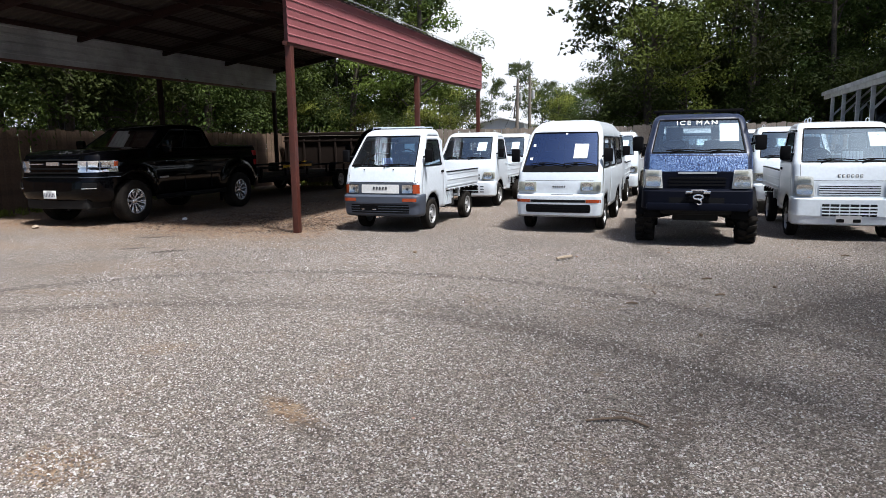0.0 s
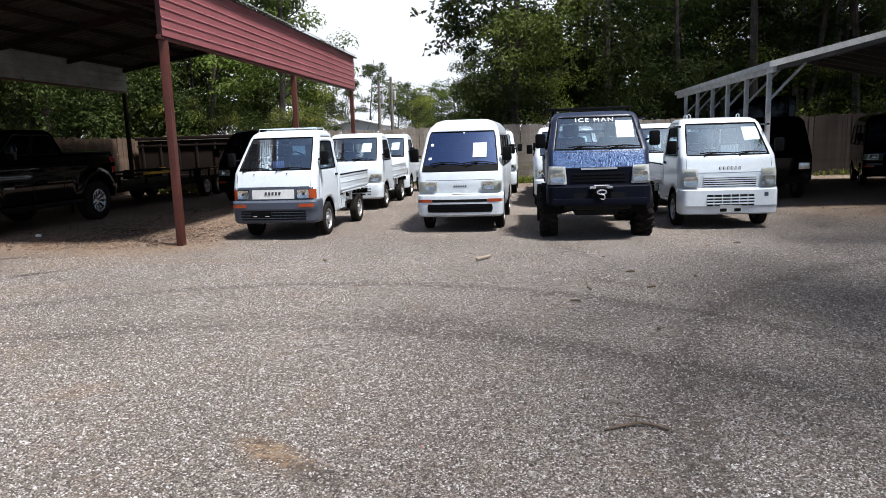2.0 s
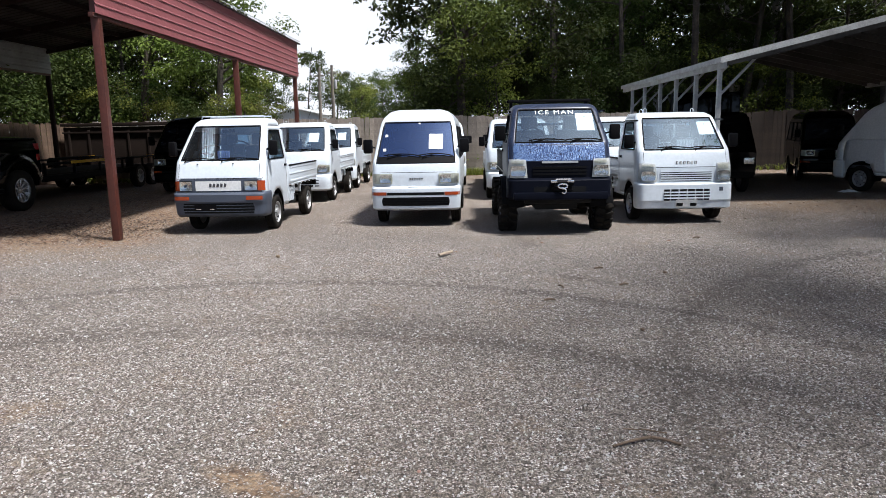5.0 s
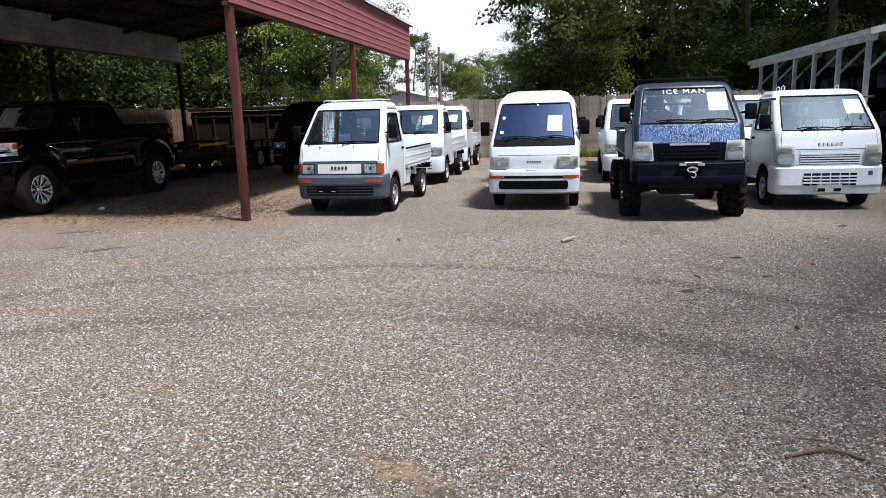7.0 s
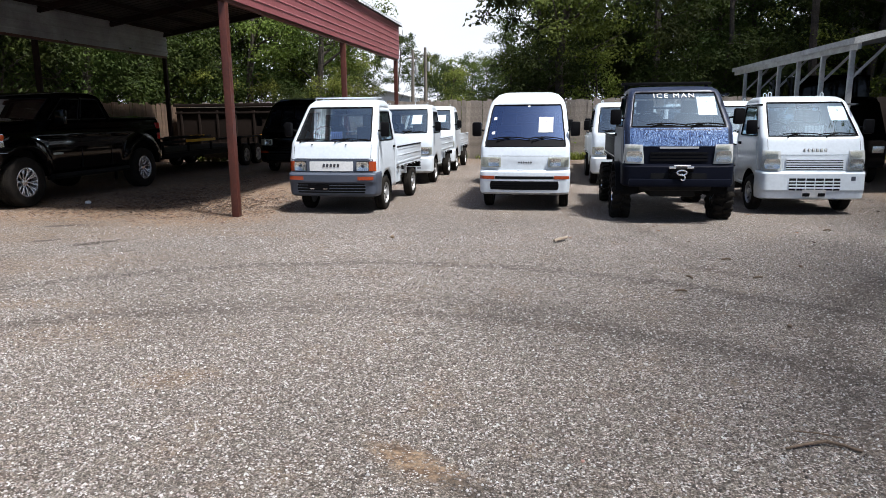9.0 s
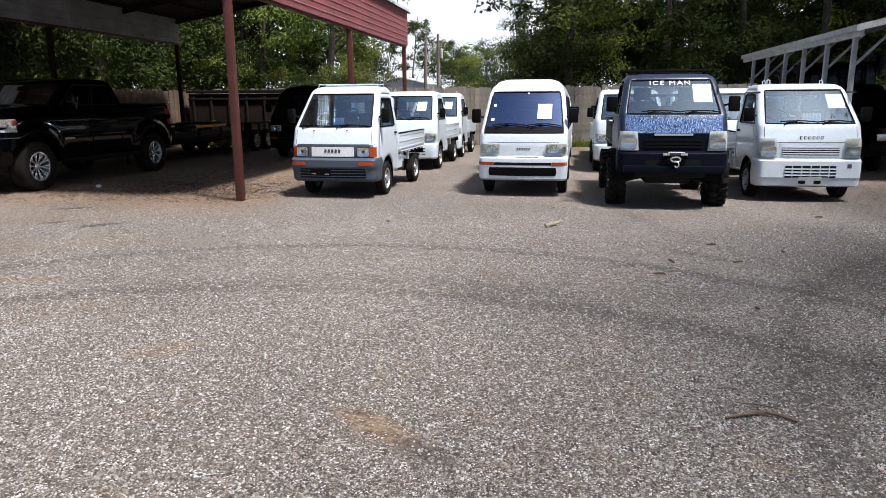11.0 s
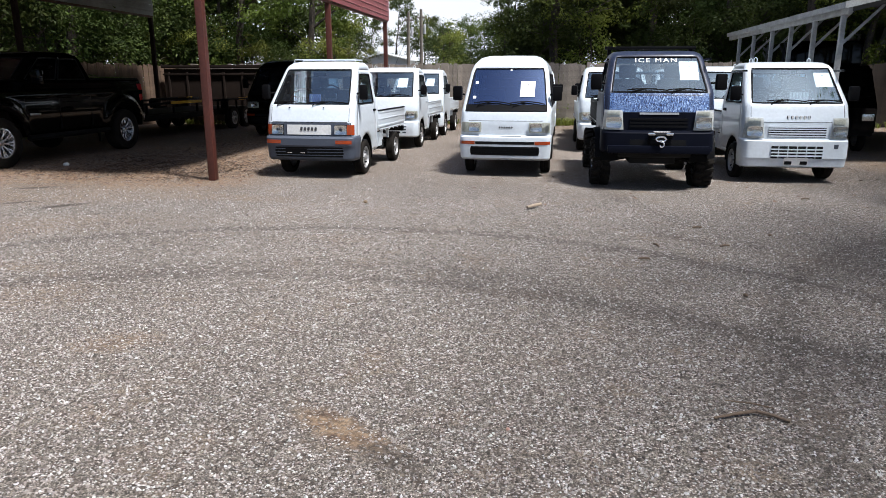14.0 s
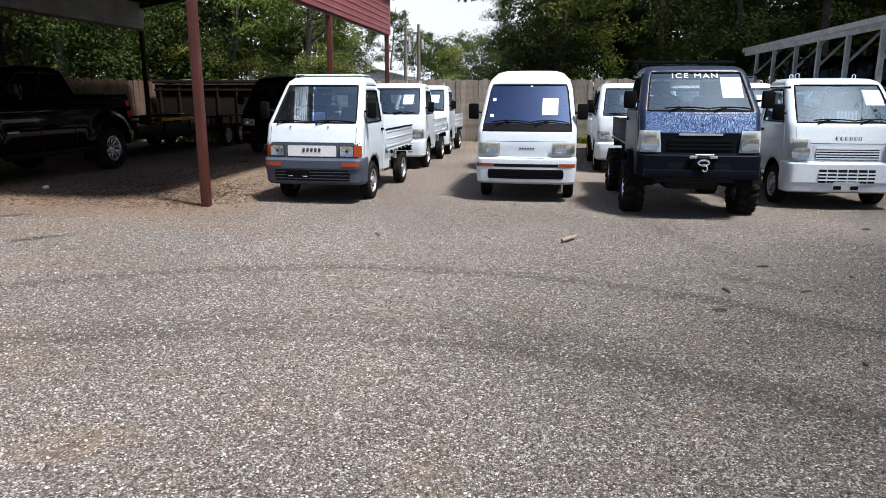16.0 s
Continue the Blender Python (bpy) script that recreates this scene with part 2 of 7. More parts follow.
def fur_mat(name, low, mid_tone, high):
    """Brushed-feather print of the wrapped panels."""
    m = bpy.data.materials.new(name)
    m.use_nodes = True
    t = m.node_tree
    b = t.nodes["Principled BSDF"]
    co = t.nodes.new("ShaderNodeTexCoord")
    # strokes: noise stretched along a direction that swings over the hood
    swing = t.nodes.new("ShaderNodeTexNoise")
    swing.inputs["Scale"].default_value, swing.inputs["Detail"].default_value = 3.0, 1.5
    t.links.new(co.outputs["Object"], swing.inputs["Vector"])
    angle = t.nodes.new("ShaderNodeMapRange")
    for k, v in (("From Min", 0.3), ("From Max", 0.7), ("To Min", -1.3), ("To Max", 1.3)):
        angle.inputs[k].default_value = v
    t.links.new(swing.outputs["Fac"], angle.inputs["Value"])
    turn = t.nodes.new("ShaderNodeVectorRotate")
    turn.rotation_type = "Y_AXIS"
    turn.inputs["Center"].default_value = (0, 0, 1.15)
    t.links.new(co.outputs["Object"], turn.inputs["Vector"])
    t.links.new(angle.outputs["Result"], turn.inputs["Angle"])
    long = t.nodes.new("ShaderNodeMapping")
    long.inputs["Scale"].default_value = (150, 40, 26)
    t.links.new(turn.outputs["Vector"], long.inputs["Vector"])
    w = t.nodes.new("ShaderNodeTexNoise")
    w.inputs["Scale"].default_value, w.inputs["Detail"].default_value, w.inputs["Distortion"].default_value = 1.0, 3, 0.12
    t.links.new(long.outputs["Vector"], w.inputs["Vector"])
    ramp = t.nodes.new("ShaderNodeValToRGB")
    e = ramp.color_ramp.elements
    e[0].position, e[0].color = 0.40, (*low, 1)
    e[1].position, e[1].color = 0.68, (*high, 1)
    mid = e.new(0.52)
    mid.color = (*mid_tone, 1)
    t.links.new(w.outputs["Fac"], ramp.inputs["Fac"])
    t.links.new(ramp.outputs["Color"], b.inputs["Base Color"])
    b.inputs["Roughness"].default_value = 0.4
    return m


M["fur"] = fur_mat("blue_feather_print", (0.003, 0.006, 0.030), (0.040, 0.10, 0.28), (0.46, 0.60, 0.82))
M["navy_print"] = fur_mat("dark_feather_print", (0.003, 0.004, 0.012), (0.009, 0.015, 0.040), (0.050, 0.068, 0.12))

# ---- mesh helpers ----


def mesh_ob(name, bm, material, parent=None, smooth=35):
    me = bpy.data.meshes.new(name)
    bm.to_mesh(me)
    bm.free()
    for mm in material if isinstance(material, (list, tuple)) else (material,):
        me.materials.append(M[mm] if isinstance(mm, str) else mm)
    if smooth:
        me.shade_smooth()
        me.set_sharp_from_angle(angle=radians(smooth))
    ob = new(name, me)
    if parent:
        ob.parent = parent
    return ob


def part(name, bm, material, parent, label="", smooth=35):
    return tagged(mesh_ob(name, bm, material, parent, smooth), label)


def thing(name, label, category, group="", at=None, kind=""):
    ob = tagged(new(name), label, category, group, kind)
    ob.empty_display_size = 0.2
    if at is not None:
        ob.matrix_basis = at
    return ob


def box(bm, c, s, bevel=0.0, turn=None, seg=2):
    """A box of centre c and size s, its edges bevelled."""
    made = bmesh.ops.create_cube(bm, size=1.0)["verts"]
    bmesh.ops.scale(bm, vec=s, verts=made)
    if bevel:
        edges = list({e for v in made for e in v.link_edges})
        res = bmesh.ops.bevel(bm, geom=edges, offset=min(bevel, min(s) * 0.45), segments=seg, affect="EDGES", profile=0.6)
        made = list({v for f in res["faces"] for v in f.verts} | {v for v in made if v.is_valid})
    if turn is not None:
        bmesh.ops.transform(bm, matrix=turn, verts=made)
    bmesh.ops.translate(bm, vec=c, verts=made)
    return made


def tube(bm, pts, r, seg=8, closed=False, caps=True):
    """A round bar through pts; r is one radius or one for each point."""
    pts = [Vector(p) for p in pts]
    rs = r if isinstance(r, (list, tuple)) else [r] * len(pts)
    rings, side = [], None
    for i, p in enumerate(pts):
        a = pts[i - 1] if (i or closed) else p
        b = pts[(i + 1) % len(pts)] if (i < len(pts) - 1 or closed) else p
        d = (b - a).normalized()
        if side is None:
            side = d.orthogonal().normalized()
        side = (side - d * side.dot(d)).normalized()
        up = d.cross(side)
        rings.append([bm.verts.new(p + (side * math.cos(k * math.tau / seg) + up * math.sin(k * math.tau / seg)) * rs[i]) for k in range(seg)])
    for i in range(len(rings) - (0 if closed else 1)):
        a, b = rings[i], rings[(i + 1) % len(rings)]
        for k in range(seg):
            bm.faces.new((a[k], a[(k + 1) % seg], b[(k + 1) % seg], b[k]))
    if caps and not closed:
        bm.faces.new(rings[0][::-1])
        bm.faces.new(rings[-1])


def lathe(bm, profile, seg=28, centre=(0, 0, 0)):
    """Turns (radius, x) pairs round the x axis."""
    c = Vector(centre)
    rings = [[bm.verts.new(c + Vector((x, r * math.cos(k * math.tau / seg), r * math.sin(k * math.tau / seg)))) for k in range(seg)] for r, x in profile]
    for a, b in zip(rings, rings[1:]):
        for k in range(seg):
            bm.faces.new((a[k], a[(k + 1) % seg], b[(k + 1) % seg], b[k]))
    return rings


def prism(bm, outline, axis, lo, hi):
    """A polygon given by pairs, drawn out along the axis from lo to hi."""
    def at(p, v):
        return {"x": (v, p[0], p[1]), "y": (p[0], v, p[1]), "z": (p[0], p[1], v)}[axis]
    a = [bm.verts.new(at(p, lo)) for p in outline]
    b = [bm.verts.new(at(p, hi)) for p in outline]
    n = len(outline)
    for k in range(n):
        bm.faces.new((a[k], a[(k + 1) % n], b[(k + 1) % n], b[k]))
    bm.faces.new(a[::-1])
    bm.faces.new(b)
    bmesh.ops.recalc_face_normals(bm, faces=bm.faces[:])


def boxed(name, c, s, material, parent, bevel=0.006, label="", turn=None):
    bm = bmesh.new()
    box(bm, c, s, bevel, turn)
    return part(name, bm, material, parent, label)


def corrugated(bm, p0, along, up, length, height, pitch, depth, out, rib=0.3):
    """A ribbed sheet: ribs run along, steps follow up."""
    p0, along, up, out = Vector(p0), Vector(along).normalized(), Vector(up).normalized(), Vector(out).normalized()
    prof, h = [], 0.0
    while h < height - 1e-4:
        for f, o in ((0.0, 0.0), (1 - rib - 0.05, 0.0), (1 - rib, 1.0), (1 - 0.10, 1.0)):
            if h + f * pitch <= height:
                prof.append((h + f * pitch, o * depth))
        h += pitch
    prof.append((height, 0.0))
    n = 6
    rows = [[bm.verts.new(p0 + along * (length * i / n) + up * hh + out * oo) for hh, oo in prof] for i in range(n + 1)]
    for a, b in zip(rows, rows[1:]):
        for k in range(len(prof) - 1):
            bm.faces.new((a[k], b[k], b[k + 1], a[k + 1]))


def thicken(bm, d):
    bmesh.ops.recalc_face_normals(bm, faces=bm.faces[:])
    bmesh.ops.solidify(bm, geom=bm.faces[:], thickness=d)

# ---- ground ----


def gravel_mat():
    m = bpy.data.materials.new("gravel_ground")
    m.use_nodes = True
    t = m.node_tree
    b = t.nodes["Principled BSDF"]
    L = t.links.new

    def node(kind, **kw):
        n = t.nodes.new(kind)
        for k, v in kw.items():
            n.inputs[k].default_value = v
        return n

    def math_(op, a, c=None, clamp=False):
        n = t.nodes.new("ShaderNodeMath")
        n.operation, n.use_clamp = op, clamp
        for i, v in enumerate((a, c)):
            if v is None:
                continue
            if isinstance(v, (int, float)):
                n.inputs[i].default_value = v
            else:
                L(v, n.inputs[i])
        return n.outputs[0]

    def blend(fac, a, c):
        n = t.nodes.new("ShaderNodeMix")
        n.data_type = "RGBA"
        L(fac, n.inputs[0])
        for i, v in ((6, a), (7, c)):
            if isinstance(v, tuple):
                n.inputs[i].default_value = (*v, 1)
            else:
                L(v, n.inputs[i])
        return n.outputs[2]

    def span(v, lo, hi, a=0.0, c=1.0):
        n = node("ShaderNodeMapRange")
        n.interpolation_type = "SMOOTHSTEP"
        L(v, n.inputs["Value"])
        for k, x in (("From Min", lo), ("From Max", hi), ("To Min", a), ("To Max", c)):
            n.inputs[k].default_value = x
        return n.outputs["Result"]

    co = t.nodes.new("ShaderNodeTexCoord").outputs["Object"]
    xyz = t.nodes.new("ShaderNodeSeparateXYZ")
    L(co, xyz.inputs[0])
    x, y = xyz.outputs["X"], xyz.outputs["Y"]
    vor = node("ShaderNodeTexVoronoi", Scale=112.0)
    L(co, vor.inputs["Vector"])
    vor2 = node("ShaderNodeTexVoronoi", Scale=220.0)
    L(co, vor2.inputs["Vector"])
    big = node("ShaderNodeTexNoise", Scale=0.45, Detail=6.0)
    mid = node("ShaderNodeTexNoise", Scale=2.2, Detail=7.0, Roughness=0.65)
    small = node("ShaderNodeTexNoise", Scale=14.0, Detail=5.0)
    speck = node("ShaderNodeTexNoise", Scale=36.0, Detail=4.0, Roughness=0.75)
    for n in (big, mid, small, speck):
        L(co, n.inputs["Vector"])
    sep = t.nodes.new("ShaderNodeSeparateColor")
    L(vor.outputs["Color"], sep.inputs[0])
    ramp = t.nodes.new("ShaderNodeValToRGB")
    e = ramp.color_ramp.elements
    e[0].position, e[0].color = 0.0, (0.048, 0.037, 0.030, 1)
    e[1].position, e[1].color = 1.0, (0.70, 0.685, 0.665, 1)
    for p, c in ((0.28, (0.134, 0.105, 0.087)), (0.55, (0.276, 0.230, 0.200)), (0.8, (0.475, 0.422, 0.382))):
        e.new(p).color = (*c, 1)
    L(sep.outputs[0], ramp.inputs["Fac"])
    sep2 = t.nodes.new("ShaderNodeSeparateColor")
    L(vor2.outputs["Color"], sep2.inputs[0])
    fine = t.nodes.new("ShaderNodeValToRGB")
    fine.color_ramp.elements[0].color, fine.color_ramp.elements[1].color = (0.045, 0.036, 0.028, 1), (0.40, 0.352, 0.30, 1)
    L(sep2.outputs[0], fine.inputs["Fac"])
    col = blend(span(small.outputs["Fac"], 0.42, 0.62), ramp.outputs["Color"], fine.outputs["Color"])
    gap = span(vor.outputs["Distance"], 0.30, 0.75)
    col = blend(math_("MULTIPLY", gap, 0.75), col, (0.045, 0.037, 0.030))
    # dirt that shows through in patches, and the bare soil under the roofs
    dirt = blend(span(small.outputs["Fac"], 0.35, 0.65), (0.085, 0.053, 0.033), (0.215, 0.150, 0.096))
    patch = span(mid.outputs["Fac"], 0.50, 0.72, 0.0, 0.9)
    west = span(math_("ADD", x, math_("MULTIPLY", big.outputs["Fac"], 3.0)), -5.0, -3.0, 0.92, 0.0)
    west = math_("MULTIPLY", west, span(math_("ADD", y, math_("MULTIPLY", mid.outputs["Fac"], 1.6)), 8.6, 10.6))
    east = math_("MULTIPLY", span(x, 3.3, 4.8, 0.0, 0.95), span(y, 11.0, 13.0))
    north = span(math_("ADD", y, math_("MULTIPLY", mid.outputs["Fac"], 3.0)), 20.5, 24.5, 0.0, 0.9)
    row = span(math_("ADD", y, math_("MULTIPLY", mid.outputs["Fac"], 4.0)), 11.0, 14.0, 0.0, 0.3)
    soil = math_("MAXIMUM", math_("MAXIMUM", math_("MAXIMUM", west, east), north), row)
    soil = math_("MULTIPLY", soil, span(mid.outputs["Fac"], 0.30, 0.55, 0.55, 1.0))
    for cx, cy, rx, ry, turn, amount in ((-1.86, 3.10, 0.34, 0.12, -33, 1.0), (-2.6, 2.2, 0.28, 0.21, -20, 1.0), (-3.45, 3.9, 0.30, 0.16, 20, 0.6), (-4.6, 4.6, 0.6, 0.35, 15, 0.4), (-3.9, 2.6, 0.5, 0.3, 10, 0.4), (-6.4, 6.6, 1.5, 0.6, 24, 0.4), (-7.6, 8.2, 2.2, 0.6, 12, 0.5), (-10.5, 7.6, 1.8, 0.5, -6, 0.5), (-5.2, 8.6, 1.2, 0.3, 0, 0.5), (-5.6, 5.2, 0.9, 0.16, 6, 0.5)):
        ca, sa = math.cos(radians(turn)), math.sin(radians(turn))
        ex, ey = math_("SUBTRACT", x, cx), math_("SUBTRACT", y, cy)
        dx = math_("DIVIDE", math_("ADD", math_("MULTIPLY", ex, ca), math_("MULTIPLY", ey, sa)), rx)
        dy = math_("DIVIDE", math_("SUBTRACT", math_("MULTIPLY", ey, ca), math_("MULTIPLY", ex, sa)), ry)
        d = math_("SQRT", math_("ADD", math_("MULTIPLY", dx, dx), math_("MULTIPLY", dy, dy)))
        d = math_("ADD", d, math_("MULTIPLY", math_("SUBTRACT", mid.outputs["Fac"], 0.5), 2.2))
        soil = math_("MAXIMUM", soil, span(d, 0.35, 1.25, amount, 0.0))
    soil = math_("MAXIMUM", soil, math_("MULTIPLY", patch, 0.5))
    soil = math_("MULTIPLY", soil, span(sep.outputs[0], 0.68, 0.9, 1.0, 0.3))
    clay = blend(span(small.outputs["Fac"], 0.35, 0.65), (0.105, 0.062, 0.036), (0.26, 0.165, 0.098))
    col = blend(soil, col, blend(math_("MULTIPLY", span(x, -5.6, -3.4, 1.0, 0.0), span(y, 8.8, 10.0)), dirt, clay))
    # worn wheel tracks and dark ragged patches
    for cx, cy, r, w, amount in ((-2.55, 2.0, 5.08, 0.08, 0.65), (-2.6, -0.05, 5.42, 0.09, 0.5), (-2.55, 2.0, 3.7, 0.16, 0.35), (6.0, 3.0, 5.9, 0.12, 0.6), (6.0, 3.0, 4.4, 0.14, 0.5), (9.0, 12.0, 9.6, 0.1, 0.3)):
        dx, dy = math_("SUBTRACT", x, cx), math_("SUBTRACT", y, cy)
        d = math_("SQRT", math_("ADD", math_("MULTIPLY", dx, dx), math_("MULTIPLY", dy, dy)))
        d = math_("ADD", d, math_("MULTIPLY", math_("SUBTRACT", mid.outputs["Fac"], 0.5), 0.35))
        ring = span(math_("ABSOLUTE", math_("SUBTRACT", d, r)), 0.0, w * 2.2, amount, 0.0)
        col = blend(math_("MULTIPLY", ring, span(small.outputs["Fac"], 0.35, 0.6, 0.4, 1.0)), col, (0.055, 0.045, 0.037))
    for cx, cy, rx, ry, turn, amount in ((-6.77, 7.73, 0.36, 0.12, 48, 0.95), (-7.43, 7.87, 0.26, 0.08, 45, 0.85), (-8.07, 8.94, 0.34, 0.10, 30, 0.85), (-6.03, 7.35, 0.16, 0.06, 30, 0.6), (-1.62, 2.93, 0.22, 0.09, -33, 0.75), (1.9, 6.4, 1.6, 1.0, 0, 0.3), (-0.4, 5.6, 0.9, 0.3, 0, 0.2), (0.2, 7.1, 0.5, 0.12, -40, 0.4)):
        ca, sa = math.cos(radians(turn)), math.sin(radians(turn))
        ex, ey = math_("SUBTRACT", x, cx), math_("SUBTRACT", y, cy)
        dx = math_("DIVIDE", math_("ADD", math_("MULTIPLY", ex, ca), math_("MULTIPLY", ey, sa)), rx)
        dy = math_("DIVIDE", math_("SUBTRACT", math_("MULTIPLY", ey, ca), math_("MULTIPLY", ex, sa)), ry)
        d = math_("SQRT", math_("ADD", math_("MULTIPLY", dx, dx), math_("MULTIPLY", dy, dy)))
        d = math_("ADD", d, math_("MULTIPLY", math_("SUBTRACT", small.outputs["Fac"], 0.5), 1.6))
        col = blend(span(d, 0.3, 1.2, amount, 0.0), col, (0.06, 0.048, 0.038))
    shade = node("ShaderNodeHueSaturation")
    L(col, shade.inputs["Color"])
    L(math_("MULTIPLY", span(big.outputs["Fac"], 0.3, 0.7, 0.85, 1.12), span(speck.outputs["Fac"], 0.32, 0.68, 0.52, 1.48)), shade.inputs["Value"])
    grass = math_("MAXIMUM", span(y, 25.0, 27.0), span(math_("ABSOLUTE", x), 22.0, 26.0))
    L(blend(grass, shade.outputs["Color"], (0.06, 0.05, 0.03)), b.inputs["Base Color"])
    b.inputs["Roughness"].default_value = 0.9
    b.inputs["Specular IOR Level"].default_value = 0.25
    h = math_("ADD", math_("MULTIPLY", math_("SUBTRACT", 1.0, vor.outputs["Distance"]), math_("SUBTRACT", 1.0, soil)), math_("MULTIPLY", small.outputs["Fac"], 1.2))
    bu = node("ShaderNodeBump", Strength=0.75, Distance=0.012)
    L(h, bu.inputs["Height"])
    L(bu.outputs["Normal"], b.inputs["Normal"])
    return m


M["gravel"] = gravel_mat()
ticks = sorted({round(v, 3) for v in [*np.linspace(-24, 24, 97), *np.linspace(-400, -30, 12), *np.linspace(30, 400, 12)]})


def ground_z(x, y):
    """Slight swells of the yard; level where things stand."""
    near = max(0.0, 1 - max(0.0, abs(y - 5.0) - 2.0) / 2.0) * max(0.0, 1 - max(0.0, abs(x + 1.0) - 3.5) / 2.0)
    return 0.012 * near * noise.noise(Vector((x * 0.7, y * 0.7, 0.3)))


bm = bmesh.new()
grid = [[bm.verts.new((x, y + 8, ground_z(x, y + 8))) for x in ticks] for y in ticks]
for r0, r1 in zip(grid, grid[1:]):
    for k in range(len(ticks) - 1):
        bm.faces.new((r0[k], r0[k + 1], r1[k + 1], r1[k]))
tagged(mesh_ob("ground", bm, "gravel"), "grey gravel yard with brown dirt patches and tyre tracks", "ground", kind="structure")



def scatter_stones(count, seed):
    """Loose gravel stones: squashed, turned octahedra with cut tips."""
    g = np.random.default_rng(seed)
    y = 1.4 + 7.6 * g.random(count) ** 1.7
    x = -1.0 + (g.random(count) * 2 - 1) * (2.4 + 0.62 * (y - 1.4))
    r = 0.0038 + 0.0048 * g.random(count) ** 1.5
    u, v = (x + 1.91) * 0.84 - (y - 3.12) * 0.54, (x + 1.91) * 0.54 + (y - 3.12) * 0.84
    thin = np.hypot(u / 0.30, v / 0.12) > 0.75 + 0.5 * g.random(count)
    x, y, r = x[thin], y[thin], r[thin]
    n = len(x)
    base = np.array([(1, 0, 0), (0, 1, 0), (-1, 0, 0), (0, -1, 0), (0.35, 0.25, 0.9), (-0.35, -0.3, 0.85)], float)
    tris = np.array([(0, 1, 4), (1, 5, 4), (1, 2, 5), (2, 3, 5), (3, 4, 5), (3, 0, 4)])
    a = g.random(n) * math.tau
    s = r[:, None] * (0.65 + 0.7 * g.random((n, 3)))
    p = base[None] * s[:, None, :] * (0.85 + 0.3 * g.random((n, 6, 1)))
    c, d = np.cos(a)[:, None], np.sin(a)[:, None]
    q = np.stack([p[..., 0] * c - p[..., 1] * d, p[..., 0] * d + p[..., 1] * c, p[..., 2]], -1)
    z = np.array([ground_z(u, v) for u, v in zip(x, y)])
    q += np.stack([x, y, z + r * 0.25], -1)[:, None, :]
    me = bpy.data.meshes.new("gravel_stones")
    me.from_pydata(q.reshape(-1, 3).tolist(), [], (tris[None] + 6 * np.arange(n)[:, None, None]).reshape(-1, 3).tolist())
    m = bpy.data.materials.new("loose_stone")
    m.use_nodes = True
    t = m.node_tree
    ramp = t.nodes.new("ShaderNodeValToRGB")
    e = ramp.color_ramp.elements
    e[0].color, e[1].color = (0.06, 0.050, 0.042, 1), (0.72, 0.705, 0.685, 1)
    for pp, cc in ((0.3, (0.165, 0.134, 0.113)), (0.6, (0.335, 0.288, 0.255)), (0.82, (0.50, 0.455, 0.42))):
        e.new(pp).color = (*cc, 1)
    t.links.new(t.nodes.new("ShaderNodeNewGeometry").outputs["Random Per Island"], ramp.inputs["Fac"])
    nz = t.nodes.new("ShaderNodeTexNoise")
    nz.inputs["Scale"].default_value = 140
    mx = t.nodes.new("ShaderNodeMix")
    mx.data_type, mx.blend_type = "RGBA", "MULTIPLY"
    mx.inputs[0].default_value = 0.5
    t.links.new(ramp.outputs["Color"], mx.inputs[6])
    t.links.new(nz.outputs["Color"], mx.inputs[7])
    t.links.new(mx.outputs[2], t.nodes["Principled BSDF"].inputs["Base Color"])
    t.nodes["Principled BSDF"].inputs["Roughness"].default_value = 0.75
    me.materials.append(m)
    tagged(new("gravel_stones", me), "loose grey and white gravel stones", "gravel", kind="stuff")


scatter_stones(120000, 4)


def scatter_leaves(name, label, spots, count, seed, size, colours):
    rnd = random.Random(seed)
    verts, faces = [], []
    for _ in range(count):
        x0, x1, y0, y1 = rnd.choice(spots)
        p = Vector((rnd.uniform(x0, x1), rnd.uniform(y0, y1), 0.006 + rnd.random() * 0.012))
        a, s = rnd.uniform(0, math.tau), size * rnd.uniform(0.5, 1.3)
        u, w = Vector((math.cos(a), math.sin(a), rnd.uniform(-0.1, 0.25))), Vector((-math.sin(a), math.cos(a), rnd.uniform(-0.1, 0.3)))
        k = len(verts)
        verts += [p, p + u * s * 0.5 + w * s * 0.28, p + u * s, p + u * s * 0.5 - w * s * 0.28 + Vector((0, 0, s * 0.15))]
        faces += [(k, k + 1, k + 2), (k, k + 2, k + 3)]
    me = bpy.data.meshes.new(name)
    me.from_pydata(verts, [], faces)
    me.materials.append(mat(name, colours[0], 0.8, vary=0.2, second=colours[1], island=True, bump=0.0))
    tagged(new(name, me), label, "leaf litter", kind="stuff")


scatter_leaves("fallen_leaves", "dry brown fallen leaves on the ground", ((-9.5, -5.2, 9.6, 14.5), (-9.5, -5.6, 10, 13), (-13, -5.5, 9.2, 11), (-9, -5, 13, 22), (3.5, 9, 11, 14.5), (-3, 3.5, 8.5, 20), (-5, 3, 21, 23.9)), 4200, 5, 0.05, ((0.16, 0.085, 0.045), (0.05, 0.03, 0.018)))
scatter_leaves("leaf_litter", "dark brown leaf litter and bark bits under the carport", ((-10.5, -5.4, 9.9, 13.5), (-9.0, -5.4, 10.4, 16), (-8.6, -6.2, 10.4, 12.2), (-13, -6, 9.6, 11)), 6500, 15, 0.045, ((0.085, 0.048, 0.028), (0.030, 0.020, 0.014)))

